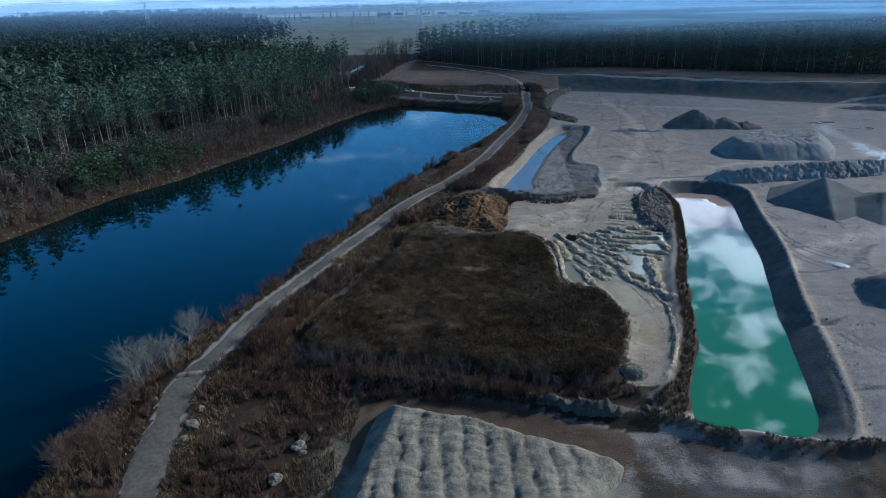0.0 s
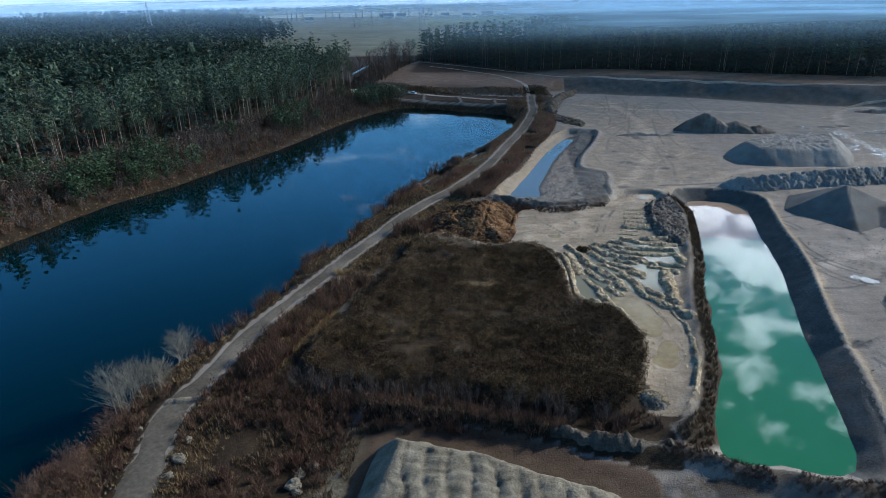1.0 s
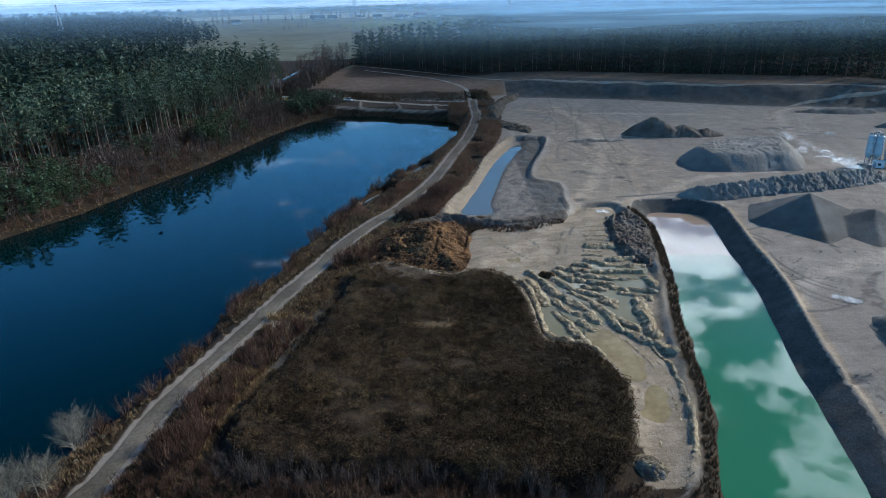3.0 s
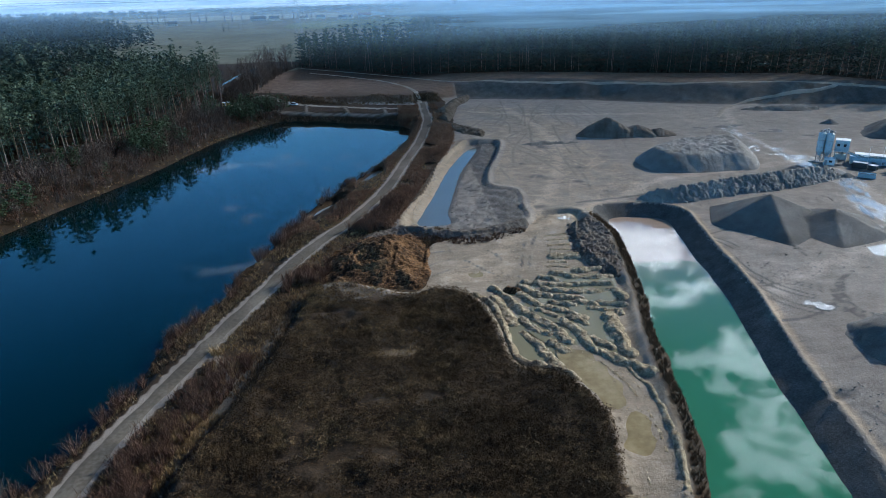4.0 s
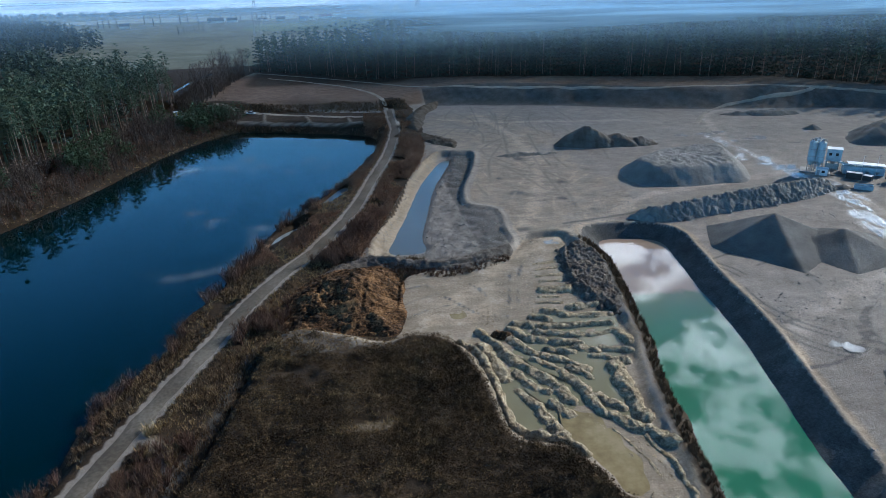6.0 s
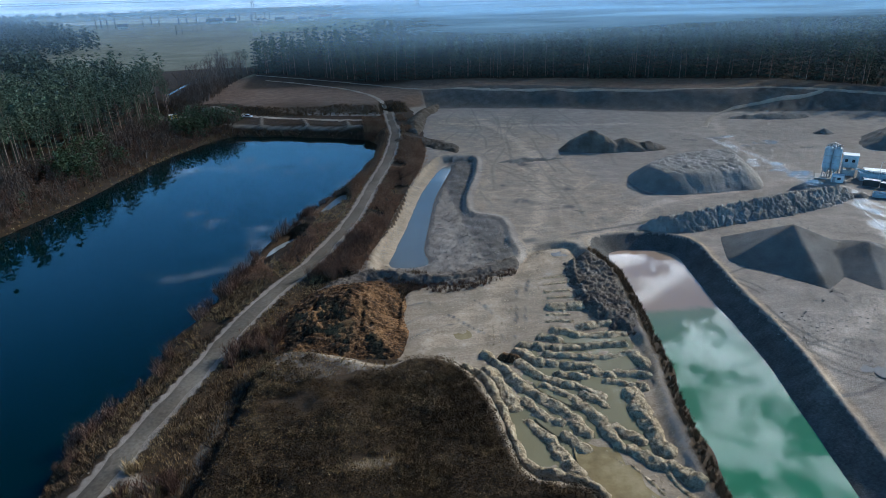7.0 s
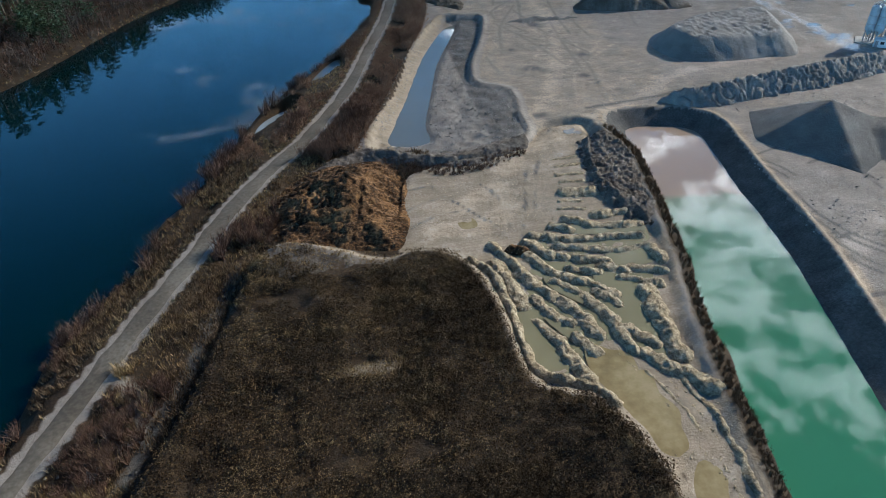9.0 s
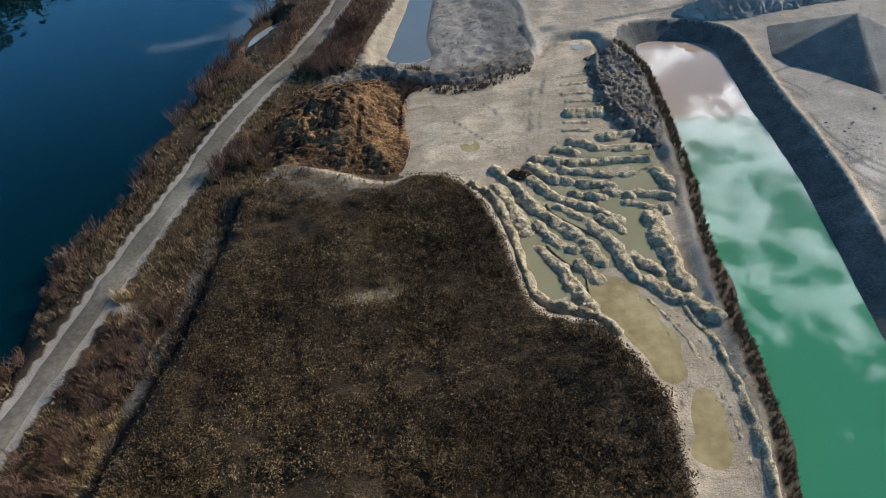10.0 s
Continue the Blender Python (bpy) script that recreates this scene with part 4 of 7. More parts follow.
heap("gravel_bank", [(-16, 156), (-13, 162), (-6, 170), (4, 172.5), (16, 168.5), (28, 173), (31.5, 172), (29, 168), (16, 163.2), (4, 167.5), (-5, 166.5), (-12, 158)],
     0.7, 0.8, M_HEAP, "low grey-brown bank along the edge of the pit", "gravel bank", step=0.3, rough=0.5, freq=1.0, gully=0.2)
heap("spoil_mound", [(41, 170), (46.6, 170.5), (48.6, 162), (46, 150), (43.5, 141), (40.4, 143), (37.6, 150), (38.4, 160)],
     0.8, 1.3, M_HEAP, "rough dark spoil with clods beside the pond", "spoil heap", step=0.2, rough=0.75, freq=1.5, gully=0.25)
heap("gravel_bank", [(28, 268), (22, 277), (14, 284), (18, 290), (28, 284), (36, 272), (34, 262)], 0.5, 1.2, M_SPOIL, "dark brown bank at the head of the pit",
     "gravel bank", step=0.4, rough=0.7, freq=0.8)
heap("gravel_bank", [(24, 292), (20, 306), (24, 326), (32, 344), (40, 352), (38, 340), (31, 322), (28, 306)], 0.7, 2.2, M_SPOIL, "brown-grey bank along the quarry road",
     "gravel bank", step=0.6, rough=0.7, freq=0.5, gully=0.4)
heap("gravel_bank", [(66, 246), (58, 244), (50, 243), (44, 246), (50, 249), (60, 249)], 0.4, 0.7, M_DARKGRAVEL, "low dark windrow on the quarry floor",
     "gravel bank", step=0.6, rough=0.9, freq=0.4)


CRUMBS = []


def ridge(points, w=1.25, h=1.0, mat=M_SILT, label="hummocky ridge of tipped pale silt between puddles", low=True, name="silt_ridge", category="silt ridge",
          group="tipped ridges on the silt flat"):
    """A row of tipped loads along a line."""
    if low:
        w, h = 0.92 * w, 0.88 * h
    line = curve(points, 5)
    lo, hi = line.min(0) - w - 0.6, line.max(0) + w + 0.6
    s = 0.2
    X, Y = np.meshgrid(np.arange(lo[0], hi[0], s), np.arange(lo[1], hi[1], s))
    wob = min(0.7, 0.55 * w)
    wx, wy = X + wob * fbm(X, Y, 0.5, 3, 2), Y + wob * fbm(X, Y, 0.5, 3, 9)
    d, t = line_dist(wx, wy, line, True)
    length = np.linalg.norm(np.diff(line, axis=0), axis=1).sum()
    humps = 0.74 + 0.26 * np.abs(np.sin(t * length * 0.95 + points[0][0])) ** 0.7
    q = np.clip(1 - d / (w * (0.85 + 0.3 * humps)), 0, 1)
    base = np.minimum(height(X, Y) - 0.2, 0.6) if low else height(X, Y) - 0.2
    Z = base + 0.95 * h * humps * np.sin(q * 1.5708) ** 0.9 + min(1.0, h) * (0.3 * fbm(X, Y, 0.8, 2, 5) + 0.36 * fbm(X, Y, 2.2, 4, 3)) * q ** 0.5
    keep = q > 0
    ny_, nx_ = X.shape
    i = np.arange(nx_ * ny_).reshape(ny_, nx_)
    f = np.stack([i[:-1, :-1], i[:-1, 1:], i[1:, 1:], i[1:, :-1]], -1)
    f = f[keep[:-1, :-1] | keep[:-1, 1:] | keep[1:, 1:] | keep[1:, :-1]]
    Z = np.where(keep, Z, base - 0.15)
    used, inv = np.unique(f, return_inverse=True)
    ob = link_mesh(name, np.stack([X, Y, Z], -1).reshape(-1, 3)[used], inv.reshape(-1, 4), mat)
    tagged(ob, label, category, group)
    rows, cols = np.nonzero(q > 0.12)
    take = np.random.RandomState(len(CRUMBS)).rand(len(rows)) < 0.16
    CRUMBS.append(np.stack([X, Y, Z], -1)[rows[take], cols[take]])


ridge([(17.4, 139.3), (18.7, 136.7)])
ridge([(16.9, 134.7), (17.9, 130.2), (18.3, 125.4)], 1.4)
ridge([(19.0, 135.9), (20.9, 130.4), (23.0, 126.6), (25.4, 122.9), (26.0, 119.8)])
ridge([(21.9, 136.1), (23.8, 132.7), (26.3, 130.1), (29.3, 128.2), (31.0, 125.5)])
ridge([(23.9, 141.1), (26.9, 139.4)])
ridge([(27.6, 142.7), (30.2, 141.3)])
ridge([(27.6, 139.3), (31.4, 138.8), (39.7, 138.4)], 1.0)
ridge([(27.1, 137.4), (30.6, 136.4), (34.5, 135.1), (39.0, 135.2)], 1.0)
ridge([(22.7, 139.3), (24.8, 136.2), (27.2, 134.6)])
ridge([(30.2, 144.5), (31.9, 143.5), (34.9, 141.6), (40.9, 141.3)], 1.1)
ridge([(28.9, 134.1), (32.7, 132.8)])
ridge([(27.3, 132.0), (30.6, 130.6)], 1.1)
ridge([(31.4, 131.6), (34.2, 130.4)])
ridge([(35.3, 130.9), (39.4, 129.4)], 1.1)
ridge([(33.1, 128.7), (37.8, 126.8)], 1.1)
ridge([(23.9, 129.7), (26.5, 126.5), (28.1, 123.4), (29.3, 119.5), (29.4, 115.5)])
ridge([(28.8, 126.9), (30.8, 123.7)])
ridge([(20.3, 126.4), (21.7, 123.6), (23.6, 121.3)])
ridge([(25.0, 121.8), (26.2, 119.0)])
ridge([(23.7, 118.9), (25.1, 115.8)])
ridge([(19.4, 122.1), (21.1, 118.6), (21.9, 114.6), (23.0, 111.9)])
ridge([(30.3, 118.9), (32.5, 116.2)])
ridge([(30.7, 114.7), (32.9, 111.3)], 1.3)
ridge([(35.7, 126.0), (35.0, 121.2), (34.9, 118.8)], 1.7, 1.3)
ridge([(39.9, 135.2), (40.5, 132.0)], 1.3, 1.2)
ridge([(34.7, 118.3), (34.6, 113.5)], 1.5, 1.2)
ridge([(34.0, 111.2), (35.9, 107.9)], 1.2)
ridge([(32.4, 151.9), (36.8, 151.6)], 1.6)
ridge([(34.9, 144.8), (41.0, 144.6)], 1.2)
ridge([(13.7, 135.8), (16.0, 132.7), (16.8, 124.4), (16.7, 117.4), (17.8, 113.4), (22.4, 110.6), (24.6, 108.0)], 0.9, 1.3, label="pale silt rim along the weed ground")
ridge([(20.3, 137.6), (21.4, 137.2)], 1.2, 1.6, M_REDEARTH, "dark brown clod of earth on the silt")

for rut, wide, tall_ in (([(27.5, 114.8), (29.0, 110.2), (29.8, 106.5)], 0.4, 0.3), ([(30.2, 103.8), (30.8, 100.1), (31.3, 97.2)], 0.35, 0.2), ([(29.7, 111.8), (31.1, 107.3), (31.7, 103.2)], 0.45, 0.28),
                         ([(31.9, 99.8), (31.7, 95.5), (31.0, 91.5)], 0.4, 0.25), ([(31.4, 110.6), (32.6, 106.4), (32.9, 102)], 0.4, 0.22), ([(27.3, 89.6), (26.8, 86.4)], 0.4, 0.25)):
    ridge(rut, wide, tall_, M_SILT, "narrow rut ridge in wet silt", False, "wheel_rut", "rut", "wheel ruts in the silt")
ridge([(32.6, 113.9), (33.3, 109.4), (34.3, 105.9), (34.0, 101.5), (33.4, 96.9), (32.6, 92.2), (30.6, 85)], 0.6, 0.45, M_SILT, "low silt windrow along the pond bank", False)
for rut in ([(33.6, 160.6), (38.2, 161)], [(32.8, 157.4), (37.2, 157.6)], [(32.6, 155.2), (36.4, 155)], [(30.8, 149.6), (34.6, 149.2)], [(30.2, 147.4), (34.2, 146.8)], [(33.8, 163.4), (38.4, 163.8)]):
    ridge(rut, 0.6, 0.42, M_SILT, "low row of scraped silt on the flat", False)

puddle([(18.4, 137), (17.4, 128), (17.6, 119), (20.6, 113.4), (25, 113), (32.4, 112.4), (35.4, 118), (36.6, 126), (40, 133), (41.6, 141), (40, 144.4), (31, 144), (24, 139.4)], 0.4, label="shallow greenish water standing between silt ridges")
puddle([(17.6, 123.5), (20, 121), (21, 117.6), (21.4, 113.4), (18, 113.4), (17.3, 118.6)], PUDDLE_Z)
puddle([(30.6, 131), (35.6, 127), (35, 121.8), (34.2, 117.4), (29.2, 117.6), (28.6, 122.6), (29, 127)], PUDDLE_Z)
puddle([(31, 143), (38.6, 141), (41, 139.3), (31, 140)], PUDDLE_Z)
puddle([(34, 135.8), (39.9, 134.6), (39, 131.4), (33, 131.6)], PUDDLE_Z)
SHALLOW = loose("ochre_puddle_water", (0.15, 0.118, 0.056), (0.21, 0.165, 0.082), (0.27, 0.22, 0.12), 0.3, 1.0, rough=0.25, strength=0)
puddle([(24.6, 116.6), (26.3, 115.4), (28.2, 114.6), (28.3, 112.4), (29.3, 110.9), (29.1, 108.4), (30.1, 106.0), (29.4, 104.0), (29.2, 102.0), (28.2, 100.7), (26.9, 101.5), (26.6, 104.0), (25.6, 106.6), (24.9, 109.7), (23.9, 113.2)], 0.56, SHALLOW, "shallow ochre puddle over wheel tracks", 0.6)
puddle([(23.2, 131), (26, 128.2), (26.8, 124), (23, 128.6)], PUDDLE_Z)
puddle([(20.6, 122.6), (24.6, 122.2), (23.8, 117)], PUDDLE_Z)
puddle([(29.6, 99.0), (30.5, 98.6), (31.0, 97.0), (30.2, 95.4), (30.1, 93.4), (28.6, 91.4), (27.3, 91.9), (26.4, 93.0), (27.6, 94.6), (28.2, 97.0)], 0.66, SHALLOW, "shallow ochre puddle at the track's end", 0.6)
puddle([(13.6, 147.6), (16, 147.2), (16.2, 144.8), (13.8, 144.6)], None, SHALLOW, "small ochre puddle on the silt flat")
for px, py, pr in ((118, 259, 2.6), (127.6, 260, 4.2), (138.6, 250, 3.8), (148.9, 241, 2.2), (98.7, 141.6, 4.2), (72.4, 121.8, 1.5), (70.5, 123.3, 0.8), (131, 247, 1.4), (41, 174, 1.4), (124, 206, 2.4)):
    k = [(px + pr * (1 + 0.5 * math.sin(3.1 * i + px)) * math.cos(i * 0.9), py + 0.6 * pr * (1 + 0.5 * math.cos(2.3 * i + py)) * math.sin(i * 0.9)) for i in range(7)]
    puddle(k, None, M_SHEET, "bright shallow puddle on the gravel floor", 0.5)
# Pale base stands in for the sky's reflection on the lagoons.
M_LAGOON = water("sky_pale_lagoon_water", (0.2, 0.22, 0.22), 0.05, 0.01)
for lagoon in LAGOONS:
    puddle([tuple(q) for q in grown(lagoon, 0.7)[::4]], -0.95, M_LAGOON, "shallow lagoon between reeds and the road")
_rp = random.Random(3)
for k in range(26):   # small pools scattered along the track behind the ridge
    at = _rp.random()
    cx, cy, pr = 119 + 9 * at + _rp.gauss(0, 2.6), 205 + 26 * (1 - at) + _rp.gauss(0, 2), _rp.uniform(0.35, 1.3)
    puddle([(cx + pr * 1.6 * (1 + 0.5 * math.sin(2.7 * i + k)) * math.cos(i * 0.9), cy + 0.7 * pr * (1 + 0.5 * math.cos(2.1 * i + k)) * math.sin(i * 0.9)) for i in range(7)], None, M_SHEET,
           "small bright pool beside the wheel track", 0.15)
for k in range(46):   # streaks of standing water along the wheel tracks of the yard
    i_ = _rp.randrange(1, len(WET) - 1)
    if WET[i_][1] > 200:
        continue
    tx, ty = WET[i_ + 1] - WET[i_ - 1]
    ln = math.hypot(tx, ty)
    tx, ty = tx / ln, ty / ln
    off, half, wide = _rp.gauss(0, 2.6), _rp.uniform(1.0, 4.5), _rp.uniform(0.18, 0.6)
    cx, cy = WET[i_][0] - ty * off, WET[i_][1] + tx * off
    puddle([(cx + tx * half * math.cos(a) * (1 + 0.3 * math.sin(2 * a + k)) - ty * wide * math.sin(a) * (1 + 0.4 * math.cos(3 * a + k)),
             cy + ty * half * math.cos(a) * (1 + 0.3 * math.sin(2 * a + k)) + tx * wide * math.sin(a) * (1 + 0.4 * math.cos(3 * a + k))) for a in (0, 0.8, 1.6, 2.4, 3.14, 3.9, 4.7, 5.5)],
           None, M_SHEET, "bright streak of standing water in a wheel track")


# ---- plants ----
RNG = np.random.RandomState(11)


def tuft(n, height_, spread, width, lean=0.5, curl=0.0):
    """A clump of n thin blades from one root: (verts, tris)."""
    V, F = [], []
    for _ in range(n):
        a = RNG.rand() * 6.283
        r = spread * RNG.rand()
        b = np.array([r * math.cos(a), r * math.sin(a), -0.05])
        a2 = a + RNG.randn() * 0.8
        h = height_ * (0.55 + 0.6 * RNG.rand())
        tip = b + np.array([math.cos(a2) * lean * h * RNG.rand(), math.sin(a2) * lean * h * RNG.rand(), h])
        s = np.array([-math.sin(a2), math.cos(a2), 0]) * width * (0.6 + 0.8 * RNG.rand())
        k = len(V)
        V += [b - s, b + s, tip]
        F.append((k, k + 1, k + 2))
    return np.array(V), np.array(F)


def twig(V, F, a, b, r):
    """One tapered three-sided twig."""
    d = b - a
    d = d / (np.linalg.norm(d) + 1e-9)
    u = np.cross(d, (0.3, 0.5, 0.81))
    u /= np.linalg.norm(u) + 1e-9
    w = np.cross(d, u)
    k = len(V)
    for j in range(3):
        V.append(a + r * (math.cos(j * 2.094) * u + math.sin(j * 2.094) * w))
    V.append(b)
    F += [(k, k + 1, k + 3), (k + 1, k + 2, k + 3), (k + 2, k, k + 3)]


def blade(V, F, a, b, r):
    """One thin flat twig, turned at random."""
    d = b - a
    u = np.cross(d, RNG.randn(3))
    u = u / (np.linalg.norm(u) + 1e-9) * r * 1.3
    k = len(V)
    V += [a - u, a + u, b]
    F.append((k, k + 1, k + 2))


def bush(n, height_, spread, r=0.03):
    """A bare shrub: stems from the root, each with side twigs."""
    V, F = [], []
    for _ in range(n):
        a = RNG.rand() * 6.283
        h = height_ * (0.6 + 0.5 * RNG.rand())
        tip = np.array([math.cos(a), math.sin(a), 0]) * spread * (0.2 + 0.8 * RNG.rand()) + np.array([0, 0, h])
        root = np.array([RNG.randn() * 0.12, RNG.randn() * 0.12, -0.1])
        blade(V, F, root, tip, r)
        for _ in range(3):
            t = 0.35 + 0.5 * RNG.rand()
            p = root + (tip - root) * t
            q = p + np.array([RNG.randn() * 0.3, RNG.randn() * 0.3, 0.5 + 0.4 * RNG.rand()]) * h * 0.35
            blade(V, F, p, q, r * 0.6)
    return np.array(V), np.array(F)


def sprays(centre, radius, flat, n, size, level=0.35):
    """A clump of needles: small tilted triangles in an ellipsoid."""
    V, F = [], []
    for _ in range(n):
        o = RNG.randn(3)
        o = o / np.linalg.norm(o) * radius * RNG.rand() ** 0.4 * np.array([1, 1, flat])
        a, b = RNG.randn(3) * np.array([1, 1, level]), RNG.randn(3) * np.array([1, 1, level])
        a, b = a / np.linalg.norm(a), b / np.linalg.norm(b)
        k = len(V)
        c = centre + o
        V += [c - a * size * 0.7 - b * size * 0.3, c + a * size * 0.7 - b * size * 0.3, c + b * size * 0.85]
        F.append((k, k + 1, k + 2))
    return V, F


def join(parts):
    V, F, n = [], [], 0
    for v, f in parts:
        V.append(np.asarray(v))
        F.append(np.asarray(f) + n)
        n += len(v)
    return np.vstack(V), np.vstack(F)


def pine_crown(h, low, radius, clumps, per, size):
    out = []
    for i in range(clumps):
        t = (i + RNG.rand()) / clumps
        z = low + (h - low) * t
        r = radius * (math.sin(math.pi * (0.22 + 0.74 * t)) ** 0.8) * (0.35 + 0.75 * RNG.rand())
        a = RNG.rand() * 6.283
        out.append(sprays(np.array([r * math.cos(a), r * math.sin(a), z]), 1.25 * radius / 3, 0.55, per, size))
    return join(out)


def fir_crown(h, low, radius, layers, per, size):
    out = []
    for i in range(layers):
        t = i / (layers - 1)
        r = radius * (1 - t) ** 0.85 + 0.15
        for k in range(max(2, int(6 * (1 - t)) + 1)):
            a = RNG.rand() * 6.283
            out.append(sprays(np.array([0.65 * r * math.cos(a), 0.65 * r * math.sin(a), low + (h - low) * t - 0.25 * r]), 0.4 * r + 0.2, 0.5, per, size))
    return join(out)


def tree_top(h, low, radius, pads, per, size):
    """A pine's crown: flat pads of needles at the ends of its boughs, widest above the middle."""
    out = []
    for i in range(pads):
        t = (i + RNG.rand()) / pads
        z = low + (h - low) * t
        reach = radius * (0.45 + 0.55 * math.sin(math.pi * min(1, 0.25 + 0.62 * t))) * (1 - 0.75 * max(0, t - 0.6) / 0.4)
        a = i * 2.4 + RNG.rand()
        r = reach * (0.35 + 0.5 * RNG.rand())
        out.append(sprays(np.array([r * math.cos(a), r * math.sin(a), z]), 0.4 * radius * (1.1 - 0.45 * t), 0.36, per, size, 0.28))
    for t in (0.15, 0.4, 0.65):
        out.append(sprays(np.array([0, 0, low + (h - low) * t]), 0.5 * radius, 0.9, 14, size * 2.2, 1.0))
    return join(out)


def stem(h, r, bend=0.3, rings=5, sides=5):
    V, F = [], []
    ph = RNG.rand() * 6.283
    for i in range(rings):
        t = i / (rings - 1)
        c = np.array([bend * math.sin(t * 2.2 + ph), bend * math.cos(t * 1.7 + ph), t * h])
        rr = r * (1 - 0.75 * t)
        for s in range(sides):
            V.append(c + rr * np.array([math.cos(6.283 * s / sides), math.sin(6.283 * s / sides), 0]))
    V = np.array(V)
    V[:, :2] -= V[:sides, :2].mean(0)
    for i in range(rings - 1):
        for s in range(sides):
            a, b = i * sides + s, i * sides + (s + 1) % sides
            F += [(a, b, b + sides), (a, b + sides, a + sides)]
    return V, np.array(F)


def bare_tree(h, r, limbs, levels=2, spread=0.45):
    """Trunk, limbs and twigs of a leafless tree."""
    V, F = [], []
    top = np.array([RNG.randn() * 0.4, RNG.randn() * 0.4, h])
    twig(V, F, np.zeros(3), top, r)
    for _ in range(limbs):
        t = 0.1 + 0.82 * RNG.rand()
        p = top * t
        a = RNG.rand() * 6.283
        ln = h * spread * (1.1 - t) + 0.6
        q = p + np.array([math.cos(a) * ln * 0.75, math.sin(a) * ln * 0.75, ln * (0.6 + 0.5 * RNG.rand())])
        twig(V, F, p, q, r * 0.45 * (1.1 - t))
        for _ in range(5 if levels > 1 else 2):
            u = 0.3 + 0.65 * RNG.rand()
            s = p + (q - p) * u
            e = s + (q - p) * 0.4 * (0.5 + RNG.rand()) + RNG.randn(3) * ln * 0.16
            twig(V, F, s, e, r * 0.16)
            if levels > 2:
                for _ in range(3):
                    w = s + (e - s) * (0.3 + 0.6 * RNG.rand())
                    twig(V, F, w, w + (e - s) * 0.4 + RNG.randn(3) * ln * 0.09, r * 0.08)
    return np.array(V), np.array(F)


def scatter(name, pts, templates, mat, sizes, label, category, tilt=0.0, z=None, kind="stuff"):
    """Many small plants as one mesh. pts: (n, 2); sizes: (n,)."""
    pts = np.asarray(pts)
    n = len(pts)
    z = height(pts[:, 0], pts[:, 1]) if z is None else z
    which = RNG.randint(len(templates), size=n)
    rot = RNG.rand(n) * 6.283
    VV, FF, off = [], [], 0
    for k, (tv, tf) in enumerate(templates):
        s = np.where(which == k)[0]
        if not len(s):
            continue
        c, si = np.cos(rot[s])[:, None], np.sin(rot[s])[:, None]
        v = np.empty((len(s), len(tv), 3), dtype=np.float32)
        sc = sizes[s][:, None]
        v[..., 0] = (tv[:, 0] * c - tv[:, 1] * si) * sc + pts[s, 0][:, None]
        v[..., 1] = (tv[:, 0] * si + tv[:, 1] * c) * sc + pts[s, 1][:, None]
        v[..., 2] = tv[:, 2] * sc + z[s][:, None]
        f = tf[None] + (np.arange(len(s)) * len(tv))[:, None, None] + off
        VV.append(v.reshape(-1, 3))
        FF.append(f.reshape(-1, 3))
        off += len(s) * len(tv)
    ob = link_mesh(name, np.vstack(VV), np.vstack(FF), mat, smooth=False)
    return tagged(ob, label, category, kind=kind)


def sample(n, x0, x1, y0, y1, test):
    """About n points of a box that pass a test."""
    p = np.stack([x0 + RNG.rand(n) * (x1 - x0), y0 + RNG.rand(n) * (y1 - y0)], -1)
    return p[test(p[:, 0], p[:, 1])]


def spaced(x0, x1, y0, y1, step, test, jitter=0.6):
    X, Y = np.meshgrid(np.arange(x0, x1, step), np.arange(y0, y1, step))
    p = np.stack([X.ravel(), Y.ravel()], -1) + RNG.uniform(-jitter, jitter, (X.size, 2)) * step
    return p[test(p[:, 0], p[:, 1])]


def weed_clump(n, radius, size, up=0.3):
    v, f = sprays(np.array([0, 0, up]), radius, 0.75, n, size, 0.8)
    return np.array(v), np.array(f)


# withered weeds on the low plateau
weeds = sample(46000, -30, 28, 76, 147, lambda x, y: (sdf(x, y, PLATEAU) < -0.6) & (fbm(x, y, 0.16, 3, 2) + 0.5 * fbm(x, y, 0.7, 2, 3) > -0.34 + 0.5 * (sdf(x, y, CRUST) < 0.5)) & ((np.hypot((x + 1.4 - 2.5 * (y - 116)) / 4.2, (y - 116) / 1.0) > 1) | (RNG.rand(len(x)) < 0.12)))
scatter("withered_weeds", weeds, [weed_clump(8, 0.5, 0.14) for _ in range(8)], M_WEED, 0.5 + 0.7 * RNG.rand(len(weeds)) + 0.6 * np.clip(fbm(weeds[:, 0], weeds[:, 1], 0.2, 3), 0, 1),
        "dense withered dark brown weeds on low ground", "weeds")
tall = sample(26000, -30, 28, 76, 147, lambda x, y: (sdf(x, y, PLATEAU) < -1.8) & (sdf(x, y, CRUST) > 1) & (fbm(x, y, 0.12, 3, 5) + 0.012 * (x - 4) - 0.008 * (y - 100) > -0.02))
scatter("tall_weeds", tall, [tuft(16, 0.5, 0.55, 0.055, 1.8) for _ in range(8)], M_WEED, 0.6 + 0.6 * RNG.rand(len(tall)) ** 1.5, "tall lodged clumps of withered brown weeds", "weeds")


patch = sample(9000, -12, 12, 100, 125, lambda x, y: (np.hypot((x + 1.4 - 2.5 * (y - 116)) / 4.8, (y - 116) / 1.4) < 1) | (np.hypot((x - 5) / 1.6, (y - 112) / 0.9) < 1) | (np.hypot((x + 7) / 1.5, (y - 107) / 0.8) < 1))
